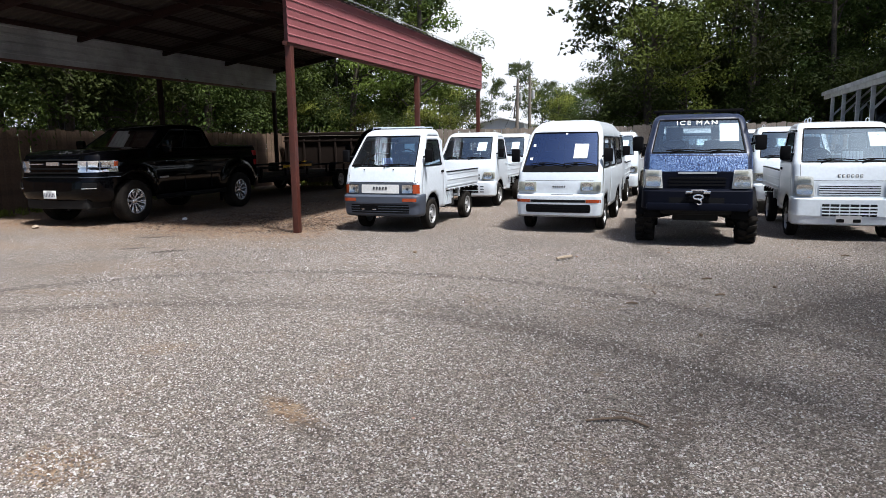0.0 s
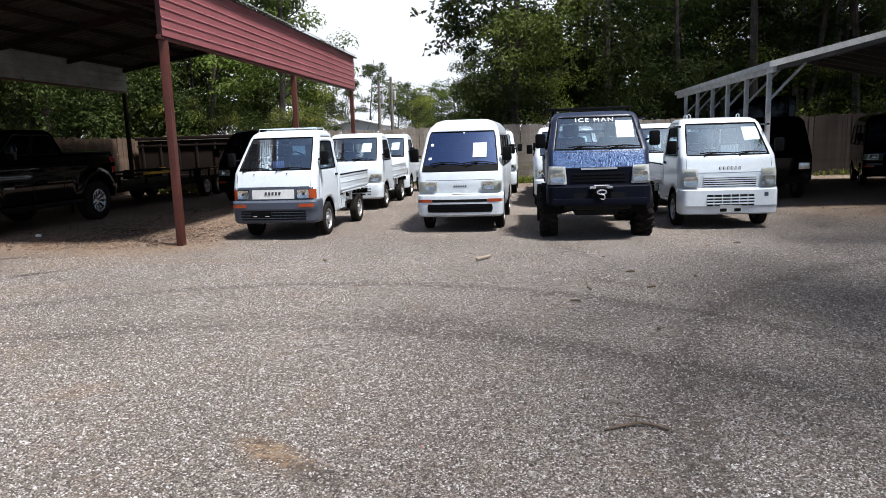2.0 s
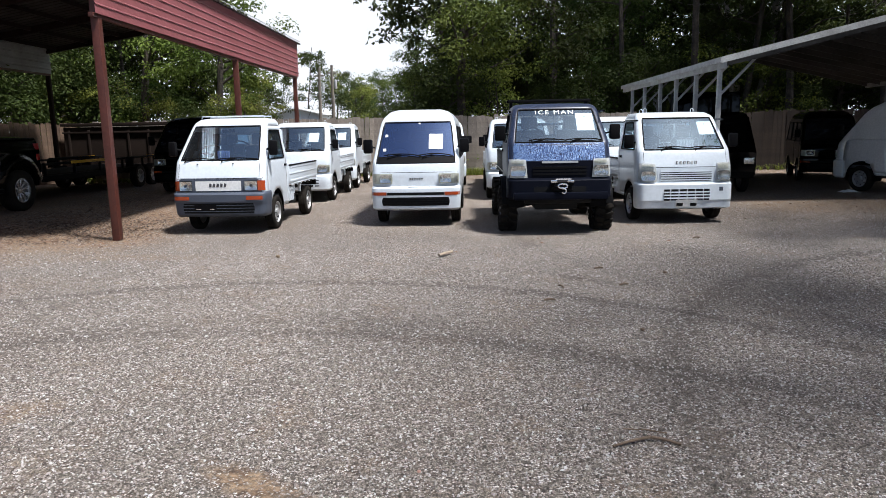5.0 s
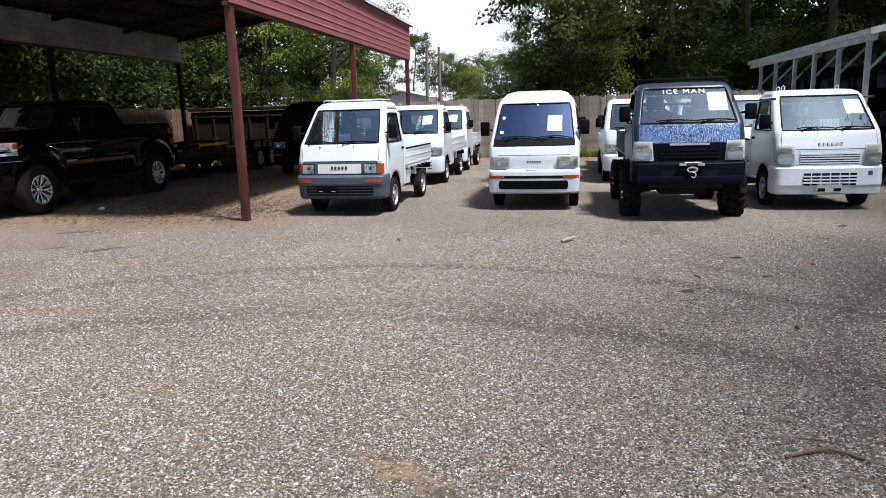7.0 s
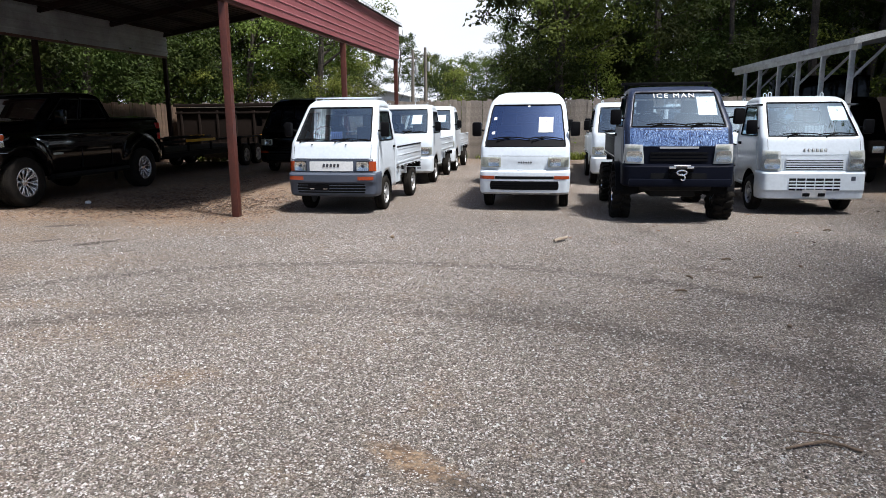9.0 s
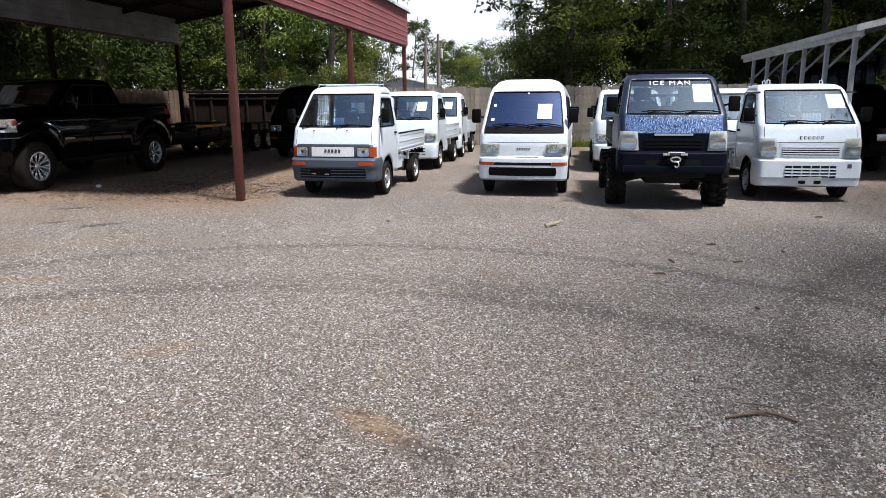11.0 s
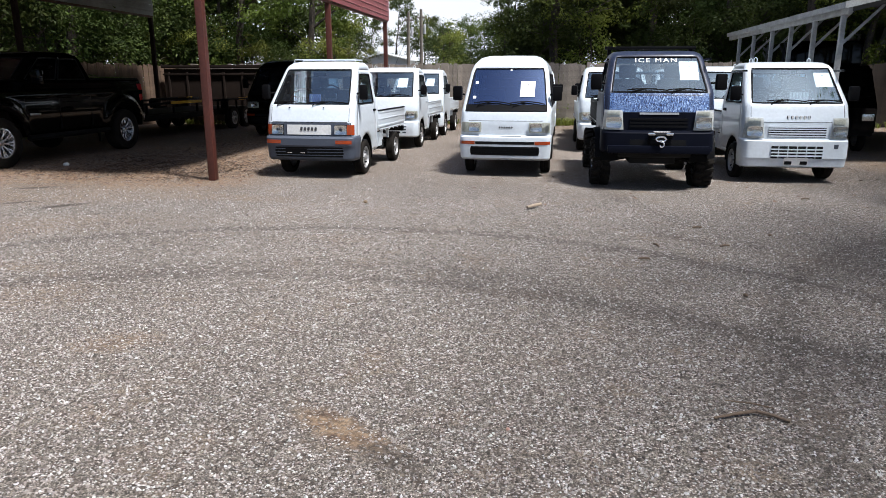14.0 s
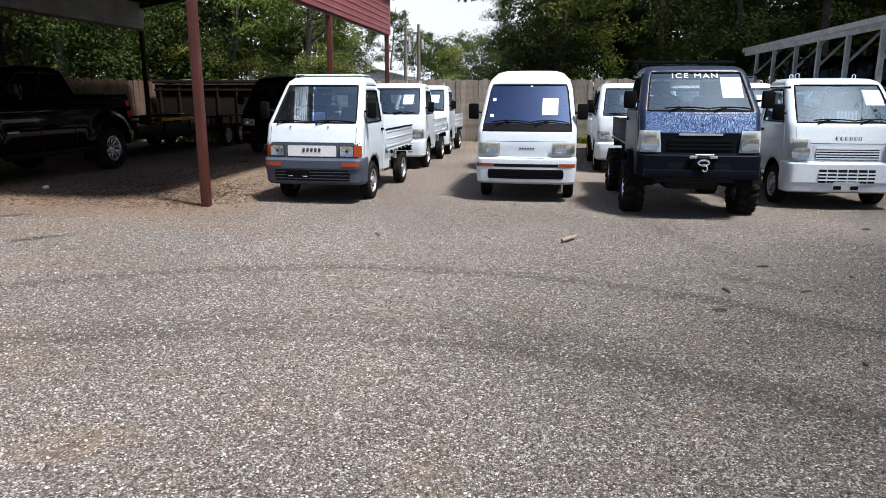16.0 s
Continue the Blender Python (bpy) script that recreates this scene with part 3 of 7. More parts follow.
# far haze beyond the woods
bm = bmesh.new()
rows = [[bm.verts.new((380 * math.sin(a), 380 * math.cos(a), z)) for a in np.linspace(-1.15, 1.15, 25)] for z in (-5, 60, 130, 230)]
for a, b in zip(rows, rows[1:]):
    for k in range(24):
        bm.faces.new((a[k], a[k + 1], b[k + 1], b[k]))
m = bpy.data.materials.new("white_haze_sky")
m.use_nodes = True
hz = m.node_tree
em, nz, rp = hz.nodes.new("ShaderNodeEmission"), hz.nodes.new("ShaderNodeTexNoise"), hz.nodes.new("ShaderNodeValToRGB")
nz.inputs["Scale"].default_value, nz.inputs["Detail"].default_value = 0.008, 5
tc = hz.nodes.new("ShaderNodeTexCoord")
hz.links.new(tc.outputs["Object"], nz.inputs["Vector"])
rp.color_ramp.elements[0].color, rp.color_ramp.elements[1].color = (0.60, 0.62, 0.66, 1), (0.74, 0.74, 0.73, 1)
hz.links.new(nz.outputs["Fac"], rp.inputs["Fac"])
hz.links.new(rp.outputs["Color"], em.inputs["Color"])
hz.links.new(em.outputs[0], hz.nodes["Material Output"].inputs["Surface"])
tagged(mesh_ob("backdrop", bm, m), "white hazy sky above the distant woods", "sky", kind="structure")

# ---- left carport: red steel frame with a ribbed fascia ----
CX0, CX1, CY0, CY1, EAVE, RIDGE = -13.46, -6.0, 9.75, 21.1, 4.08, 4.72


def carport_west():
    c = thing("carport", "open red steel carport with ribbed metal fascia and gable roof", "carport", kind="structure")
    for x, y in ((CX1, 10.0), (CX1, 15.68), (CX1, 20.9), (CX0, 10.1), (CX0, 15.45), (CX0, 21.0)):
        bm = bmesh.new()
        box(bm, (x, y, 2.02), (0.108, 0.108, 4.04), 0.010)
        part("post", bm, "red_steel" if x == CX1 else "dark_steel", c, "dark red square steel post" if x == CX1 else "red steel post coloured dark for the shade under the roof")
    bm = bmesh.new()
    corrugated(bm, (CX1 + 0.075, CY0 + 0.1, 3.12), (0, 1, 0), (0, 0, 1), CY1 - CY0 - 0.15, 0.96, 0.1372, 0.012, (1, 0, 0), 0.16)
    thicken(bm, 0.004)
    part("fascia", bm, "red_sheet", c, "faded red ribbed metal fascia", smooth=20)
    bm = bmesh.new()
    corrugated(bm, (CX0 + 0.075, CY0 + 0.1, 3.36), (0, 1, 0), (0, 0, 1), CY1 - CY0 - 0.15, 0.72, 0.18, 0.022, (1, 0, 0))
    thicken(bm, 0.004)
    part("fascia", bm, "white_sheet", c, "white ribbed metal fascia seen from inside", smooth=20)
    for x, z in ((CX0 + 0.04, 3.33), (CX1 + 0.02, 3.1)):
        boxed("trim", (x, (CY0 + CY1) / 2, z), (0.07, CY1 - CY0 - 0.15, 0.06), "red_steel", c)
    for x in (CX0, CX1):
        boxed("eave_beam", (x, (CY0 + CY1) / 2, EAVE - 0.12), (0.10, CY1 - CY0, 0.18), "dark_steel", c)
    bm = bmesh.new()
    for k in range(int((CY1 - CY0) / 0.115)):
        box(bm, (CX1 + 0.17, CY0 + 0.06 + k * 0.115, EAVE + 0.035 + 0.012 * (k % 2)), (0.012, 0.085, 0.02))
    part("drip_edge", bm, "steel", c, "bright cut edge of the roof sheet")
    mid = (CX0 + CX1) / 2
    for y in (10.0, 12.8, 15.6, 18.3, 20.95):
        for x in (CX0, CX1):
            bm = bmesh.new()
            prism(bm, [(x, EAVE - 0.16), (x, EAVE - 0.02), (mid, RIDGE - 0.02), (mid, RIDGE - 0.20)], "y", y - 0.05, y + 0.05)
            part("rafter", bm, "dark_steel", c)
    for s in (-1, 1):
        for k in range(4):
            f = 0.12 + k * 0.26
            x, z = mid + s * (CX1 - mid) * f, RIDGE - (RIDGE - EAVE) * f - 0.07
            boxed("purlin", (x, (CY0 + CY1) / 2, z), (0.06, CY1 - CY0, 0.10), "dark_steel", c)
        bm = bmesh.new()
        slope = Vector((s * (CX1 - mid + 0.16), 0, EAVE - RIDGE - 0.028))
        # front overhang, out of view, is lengthened to keep sun off the pickup
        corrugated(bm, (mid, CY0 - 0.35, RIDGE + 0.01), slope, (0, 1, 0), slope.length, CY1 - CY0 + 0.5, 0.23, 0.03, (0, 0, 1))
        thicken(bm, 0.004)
        part("roof_sheet", bm, "roof_under", c, "ribbed bare metal roof sheet in a dark shade tone", smooth=20)
    return c


carport_west()

# ---- right carport: white timber posts, braces and a low gable roof ----


def carport_east():
    c = thing("carport", "open timber carport with white posts and low metal gable roof", "carport", kind="structure")
    ys = (13.6, 14.92, 16.25, 17.52, 19.0, 20.35)
    x0, x1, eave, ridge, ya, yb = 3.73, 10.77, 2.64, 3.46, 13.35, 21.4
    mid = (x0 + x1) / 2
    for x in (x0, x1):
        for y in ys:
            boxed("post", (x, y, 1.26), (0.078, 0.078, 2.52), "white_wood", c, 0.008)
        boxed("beam", (x, (ya + yb) / 2, eave - 0.07), (0.07, yb - ya, 0.12), "white_wood", c, 0.008)
    for y in ys:
        bm = bmesh.new()
        tube(bm, [(x0, y, 2.02), (x0 + 0.62, y, 2.68)], 0.032, 4)
        part("brace", bm, "white_wood", c)
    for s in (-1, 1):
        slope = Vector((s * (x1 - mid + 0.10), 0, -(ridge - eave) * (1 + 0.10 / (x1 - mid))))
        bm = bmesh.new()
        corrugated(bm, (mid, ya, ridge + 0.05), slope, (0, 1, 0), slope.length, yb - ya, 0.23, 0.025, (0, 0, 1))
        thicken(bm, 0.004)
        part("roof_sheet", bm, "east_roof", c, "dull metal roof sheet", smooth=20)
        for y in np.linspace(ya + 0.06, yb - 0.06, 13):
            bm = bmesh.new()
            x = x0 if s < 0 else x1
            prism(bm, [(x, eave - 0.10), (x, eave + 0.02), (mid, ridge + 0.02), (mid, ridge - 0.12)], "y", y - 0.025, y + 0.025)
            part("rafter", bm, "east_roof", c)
    boxed("eave_trim", (x0 - 0.085, (ya + yb) / 2, eave + 0.01), (0.03, yb - ya, 0.10), "white_wood", c, 0.006)
    for s in (-1, 1):
        x = x0 if s < 0 else x1
        bm = bmesh.new()
        prism(bm, [(x + s * 0.1, eave - 0.05), (x + s * 0.1, eave + 0.06), (mid, ridge + 0.08), (mid, ridge - 0.03)], "y", ya - 0.035, ya)
        part("rake_board", bm, "white_wood", c)
    return c


carport_east()

# ---- plank fences ----


def fence(name, start, end, height, label, wood="fence_wood"):
    root = thing(name, label, "fence", kind="structure")
    a, b = Vector(start), Vector(end)
    d = (b - a).normalized()
    n = Vector((-d.y, d.x, 0))
    rot = Matrix.Rotation(math.atan2(d.y, d.x), 4, "Z")
    meshes = []
    for k in range(6):
        bm = bmesh.new()
        w, h = 0.143 + 0.0015 * (k % 3), height + (k - 2.5) * 0.012
        v = 0.02
        prism(bm, [(-w / 2, 0.0), (w / 2, 0.0), (w / 2, h - v), (w / 2 - v, h), (-w / 2 + v, h), (-w / 2, h - v)], "y", -0.009, 0.009)
        me = bpy.data.meshes.new("picket")
        bm.to_mesh(me)
        bm.free()
        me.materials.append(M[wood])
        meshes.append(me)
    rnd = random.Random(len(label))
    count = int((b - a).length / 0.146)
    for k in range(count):
        p = new("picket", meshes[rnd.randrange(6)])
        p.parent = root
        q = a + d * (0.146 * (k + 0.5)) + n * rnd.uniform(-0.006, 0.006)
        p.matrix_basis = Matrix.Translation(q) @ rot @ pose(0, 0, rnd.uniform(-0.02, 0.01), rnd.uniform(-0.5, 0.5), rnd.uniform(-0.7, 0.7), rnd.uniform(-1, 1))
    for z in (0.35, 1.05, 1.72):
        bm = bmesh.new()
        q = (a + b) / 2 - n * 0.045
        box(bm, (q.x, q.y, z), ((b - a).length, 0.04, 0.09), 0.004, rot)
        part("rail", bm, wood, root)


fence("fence_north", (4.9, 24.0, 0), (-14.5, 24.0, 0), 1.97, "weathered grey wooden plank fence behind the yard")
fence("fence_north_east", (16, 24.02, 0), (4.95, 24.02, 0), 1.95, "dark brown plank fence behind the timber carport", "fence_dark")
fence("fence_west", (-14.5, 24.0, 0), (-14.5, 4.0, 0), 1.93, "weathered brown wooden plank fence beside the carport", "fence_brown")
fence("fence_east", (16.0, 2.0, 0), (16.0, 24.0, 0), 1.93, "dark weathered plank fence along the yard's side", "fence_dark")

# ---- weeds along the fence ----


def weeds(name, label, spots, count, seed):
    rnd = random.Random(seed)
    verts, faces = [], []
    for _ in range(count):
        x0, x1, y0, y1, hh = rnd.choice(spots)
        c = Vector((rnd.uniform(x0, x1), rnd.uniform(y0, y1), 0.0))
        for _ in range(9):
            a = rnd.uniform(0, math.tau)
            d = Vector((math.cos(a), math.sin(a), 0))
            s, w = hh * rnd.uniform(0.4, 1.1), Vector((-d.y, d.x, 0)) * 0.008
            k = len(verts)
            b = c + d * rnd.uniform(0, 0.04)
            verts += [b - w, b + w, b + d * s * 0.35 + Vector((0, 0, s * 0.7)) + w, b + d * s * 0.35 + Vector((0, 0, s * 0.7)) - w, b + d * s * 0.8 + Vector((0, 0, s * 0.85))]
            faces += [(k, k + 1, k + 2), (k, k + 2, k + 3), (k + 3, k + 2, k + 4)]
    me = bpy.data.meshes.new(name)
    me.from_pydata(verts, [], faces)
    me.materials.append(M["leaf_c"])
    tagged(new(name, me), label, "weeds", kind="stuff")


weeds("weeds", "green weeds growing along the plank fence", ((-6, 3.5, 23.5, 23.95, 0.22), (-1.5, 0.6, 23.2, 23.9, 0.3), (-14.4, -13.8, 9, 20, 0.2), (-13.5, -10, 21.9, 22.5, 0.18), (3.5, 14, 23.4, 23.9, 0.25)), 420, 8)

# ---- trees ----


def leaf_cloud(centres, rnd, per, size):
    """Folded leaf cards round the given clumps, as arrays of corners and faces."""
    verts, faces = [], []
    for c, r in centres:
        for _ in range(int(per * r * r)):
            u = Vector((rnd.gauss(0, 1), rnd.gauss(0, 1), rnd.gauss(0, 1))).normalized() * (r * rnd.random() ** 0.45)
            p = c + Vector((u.x, u.y, u.z * 0.55 - 0.25 * (u.x * u.x + u.y * u.y) / r))
            s = size * rnd.uniform(0.6, 1.4)
            face = u / r + Vector((rnd.gauss(0, 0.34), rnd.gauss(0, 0.34), 0.55 + rnd.gauss(0, 0.34)))
            a = Vector((rnd.gauss(0, 1), rnd.gauss(0, 1), rnd.gauss(0, 0.7) - 0.3)).cross(face).normalized()
            w = a.cross(face).normalized()
            k = len(verts)
            up = a.cross(w) * s * 0.18
            verts += [p, p + a * s * 0.5 + w * s * 0.29 + up, p + a * s, p + a * s * 0.5 - w * s * 0.29 + up]
            faces += [(k, k + 1, k + 2), (k, k + 2, k + 3)]
    return verts, faces


def tree(seed, height, crown_low, spread, leaf, bark, label, per=60, size=0.2, trunks=1, clumps=55, girth=0.011):
    rnd = random.Random(seed)
    root = thing("tree", label, "tree", "woods behind the fence")
    bm = bmesh.new()
    ends = []
    for _ in range(trunks):
        lean = Vector((rnd.uniform(-0.09, 0.09), rnd.uniform(-0.09, 0.09), 1)) if trunks == 1 else Vector((rnd.uniform(-0.2, 0.2), rnd.uniform(-0.15, 0.15), 1))
        r0 = height * girth * rnd.uniform(0.8, 1.2)
        pts, p = [], Vector((rnd.uniform(-0.2, 0.2) * (trunks - 1), 0, -0.1))
        for k in range(9):
            pts.append(p.copy())
            p = p + lean * (height * 0.9 / 8) + Vector((rnd.uniform(-0.14, 0.14), rnd.uniform(-0.14, 0.14), 0))
        tube(bm, pts, [r0 * (1 - 0.09 * k) + (0.06 if k == 0 else 0) for k in range(9)], 7)
        for _ in range(14):
            f = rnd.uniform(crown_low * 0.7, 0.97)
            i = min(7, int(f * 8))
            base = pts[i].lerp(pts[i + 1], f * 8 - i)
            ang = rnd.uniform(0, math.tau)
            reach = spread * rnd.uniform(0.45, 1.0) * (1.15 - 0.6 * f)
            tip = base + Vector((math.cos(ang) * reach, math.sin(ang) * reach, reach * rnd.uniform(0.1, 0.7)))
            half = base.lerp(tip, 0.5) + Vector((0, 0, rnd.uniform(-0.2, 0.3)))
            tube(bm, [base, half, tip], [r0 * 0.38 * (1.1 - f) + 0.018, 0.02, 0.008], 5)
            ends += [tip, half, tip.lerp(half, 0.5)]
    part("trunk", bm, bark, root, "rough bark trunk with limbs")
    centres = []
    for _ in range(clumps):
        e = rnd.choice(ends)
        centres.append((e + Vector((rnd.gauss(0, 0.55), rnd.gauss(0, 0.55), rnd.gauss(0, 0.45))), rnd.uniform(0.4, 0.95)))
    verts, faces = leaf_cloud(centres, rnd, per, size)
    me = bpy.data.meshes.new("crown")
    me.from_pydata(verts, [], faces)
    me.materials.append(M[leaf])
    ob = new("crown", me)
    ob.parent = root
    return root


KINDS = [
    tree(1, 13.5, 0.30, 3.4, "leaf_a", "trunk", "tall green broadleaf tree behind the fence", 235, 0.135, clumps=68),
    tree(2, 15.0, 0.35, 3.8, "leaf_b", "trunk", "tall dark-green broadleaf tree behind the fence", 235, 0.135, clumps=70),
    tree(3, 11.0, 0.22, 3.2, "leaf_b", "trunk", "dense dark-green tree with a low crown", 235, 0.135, clumps=68),
    tree(4, 14.0, 0.38, 3.3, "leaf_a", "pale_bark", "tall tree with pale forked trunks and loose foliage", 165, 0.14, trunks=3, clumps=62),
    tree(5, 9.0, 0.2, 2.6, "leaf_a", "trunk", "mid-sized green tree with uneven foliage", 170, 0.13, clumps=72),
    tree(6, 5.2, 0.08, 2.4, "leaf_c", "trunk", "low yellow-green understory tree over the fence", 190, 0.125, clumps=50),
    tree(7, 4.6, 0.06, 2.6, "leaf_b", "trunk", "low dark shrub-like tree against the fence", 200, 0.13, clumps=54),
    tree(8, 14.0, 0.12, 3.8, "leaf_b", "trunk", "dark dense tree deep in the woods", 95, 0.25, clumps=84),
    tree(9, 14.0, 0.42, 4.4, "leaf_a", "trunk", "tall airy unseen tree shading the side of the yard", 100, 0.15, clumps=50),
]
rnd = random.Random(11)
PLANTED = [0] * len(KINDS)


def plant(kind, x, y, scale=1.0):
    m = pose(x, y, 0, 0, 0, rnd.uniform(0, 360)) @ Matrix.Scale(scale, 4)
    if PLANTED[kind]:
        ob = copy_thing(KINDS[kind], m)
        ob.matrix_basis = m
    else:
        KINDS[kind].matrix_basis = m
    PLANTED[kind] += 1


# back woods, with a gap in the canopy north-west of the yard
for x in np.arange(-34, 27, 3.0):
    for y0, kinds in ((27.5, (0, 2, 0, 4)), (32.0, (0, 7, 7, 2))):
        px, py = x + rnd.uniform(-1.1, 1.1), y0 + rnd.uniform(-1.2, 1.2)
        bearing = (px + 1.0) / (py - 0.5)
        if -0.36 < bearing < -0.055:
            if y0 < 30 and (bearing < -0.30 or bearing > -0.11):
                plant(4, px, py, 0.5)
            continue
        plant(rnd.choice(kinds if px < 1 else (1, 2, 7, 1)), px, py, rnd.uniform(0.9, 1.15))
for x in np.arange(-32, 22, 1.9):
    bearing = x / 26
    if -8.6 < x < -5.2:
        continue
    plant(rnd.choice((5, 6, 6) if x < 2 else (6, 6, 6, 5)), x + rnd.uniform(-0.6, 0.6), 25.9 + rnd.uniform(0, 1.0), rnd.uniform(0.54, 0.68) if -0.45 < bearing < -0.08 else rnd.uniform(0.7, 1.0))
for px, py, k, s in ((10.2, 28.3, 3, 1.0), (-13.3, 26.6, 0, 1.0), (-10.9, 27.4, 0, 0.95), (-9.3, 25.7, 5, 0.62), (-12.6, 25.5, 5, 0.6), (-15.5, 25.6, 5, 0.7), (-4.6, 26.0, 5, 0.45), (-25.5, 106, 7, 1.15), (-21.5, 110, 7, 0.9), (-30.0, 108, 7, 0.95), (-8.6, 47.5, 5, 1.0), (7.2, 25.4, 1, 1.1), (10.6, 25.3, 1, 1.15), (13.8, 25.4, 1, 1.1), (16.6, 24.9, 1, 1.1), (-16.5, 50, 2, 0.85), (-4.0, 44, 2, 0.75), (-7.5, 62, 4, 0.8), (-2.0, 48, 0, 0.75), (-9.5, 70, 2, 0.7), (-13, 75, 2, 0.7), (-5, 78, 2, 0.75)):
    plant(k, px, py, s)
for x in np.arange(-36, 26, 3.0):
    for y0 in (30.5,):
        if not -0.34 < x / y0 < -0.04:
            plant(rnd.choice((6, 6, 2)), x + rnd.uniform(-1, 1), y0 + rnd.uniform(-1, 1), rnd.uniform(1.1, 1.4) if y0 < 33 else 1.5)
for x in np.arange(-28, 0, 4.0):
    if -25 < x < -18:
        continue
    plant(6, x + rnd.uniform(-1, 1), 84 + rnd.uniform(-3, 3), 1.7)
for x in np.arange(-36, 30, 2.9):
    if not -0.34 < x / 36.5 < -0.05:
        plant(7, x + rnd.uniform(-1, 1), 36.5 + rnd.uniform(-1, 1), rnd.uniform(0.8, 0.98))
for x in np.arange(-1.5, 24, 2.1):
    plant(6, x + rnd.uniform(-0.6, 0.6), 33.8 + rnd.uniform(-0.8, 0.8), rnd.uniform(1.1, 1.35))
for x in np.arange(0, 37, 2.6):
    plant(7, x + rnd.uniform(-1, 1), 41.5 + rnd.uniform(-1, 1), rnd.uniform(0.85, 1.0))
# unseen trees added to shade the east side of the yard and its carport
for px, py, k, s in ((4.8, -0.9, 8, 0.95), (4.9, 2.2, 8, 1.0), (6.4, 4.6, 8, 1.0), (8.0, 7.2, 8, 1.0), (5.4, -2.4, 8, 1.0), (7.6, 1.2, 8, 1.05), (9.6, 4.0, 3, 1.0), (10.4, 7.2, 1, 0.9), (12.0, 8.5, 1, 1.05), (12.2, 11.2, 7, 0.9), (12.8, 3.6, 7, 0.95), (14.0, 13.5, 7, 0.85), (12.9, 20.6, 7, 0.75), (9.2, 9.8, 8, 1.0), (11.4, 12.0, 1, 0.8)):
    plant(k, px, py, s)
# unseen tall crowns added over the west fence to shade the foliage below
for y in (8.5, 11.5, 14.6, 17.8, 21.0):
    plant(1, -16.6 + rnd.uniform(-0.2, 0.2), y + rnd.uniform(-0.6, 0.6), rnd.uniform(1.1, 1.25))
# west and east sides
for y in np.arange(2, 28, 3.4):
    plant(2, -17.7 + rnd.uniform(-0.5, 0.5), y + rnd.uniform(-1, 1), rnd.uniform(1.0, 1.15))
    if rnd.random() < 0.6:
        plant(1, -17.3, y + rnd.uniform(-1, 1), rnd.uniform(1.0, 1.12))
    plant(7, -19.5 + rnd.uniform(-1, 1), y + rnd.uniform(-1, 1), rnd.uniform(1.0, 1.15))
    plant(6, -15.9, y + rnd.uniform(-1, 1), rnd.uniform(0.7, 1.0))
    plant(7, 19.5 + rnd.uniform(-1, 1), y + rnd.uniform(-1, 1), rnd.uniform(0.9, 1.1))
    plant(rnd.choice((5, 6)), 17.6, y + rnd.uniform(-1, 1), rnd.uniform(0.7, 1.0))

# ---- vehicles: local x across, y back from the front bumper, z up ----
NS, NC, NF, NB = 24, 5, 14, 8


class Surf:
    """A nose and cabin drawn as level outlines: rows of z, front y, half width, corner radius, bow, rear y."""

    def __init__(self, rows, steps=0.055):
        self.rows = []
        for a, b in zip(rows, rows[1:]):
            n = max(1, round((b[0] - a[0]) / steps))
            self.rows += [tuple(p + (q - p) * k / n for p, q in zip(a, b)) for k in range(n)]
        self.rows.append(tuple(rows[-1]))

    def at(self, z):
        r = self.rows
        if z <= r[0][0]:
            return r[0]
        for a, b in zip(r, r[1:]):
            if z <= b[0]:
                f = (z - a[0]) / max(1e-6, b[0] - a[0])
                return tuple(p + (q - p) * f for p, q in zip(a, b))
        return r[-1]

    def front(self, x, z):
        _, yf, hw, rc, bow, _ = self.at(z)
        inner = hw - rc
        if abs(x) <= inner:
            return yf + bow * (x / inner) ** 2
        f = min(1.0, (abs(x) - inner) / rc)
        return yf + bow + rc * (1 - math.sqrt(max(0.0, 1 - f * f)))

    def ring(self, row):
        z, yf, hw, rc, bow, yr = row
        yc, inner = yf + bow, hw - rc
        left = [(-hw, yr + (yc + rc - yr) * k / NS) for k in range(NS + 1)]
        arc = [(-inner - rc * math.cos(a), yc + rc - rc * math.sin(a)) for a in (j * math.pi / 2 / NC for j in range(1, NC))]
        front = [(-inner + 2 * inner * i / NF, yf + bow * (2 * i / NF - 1) ** 2) for i in range(NF + 1)]
        right = [(-x, y) for x, y in (left + arc)[::-1]]
        back = [(hw - 2 * hw * i / NB, yr) for i in range(1, NB)]
        return [Vector((x, y, z)) for x, y in left + arc + front + right + back]


F0 = NS + NC
R0 = F0 + NF + NC
B0 = R0 + NS


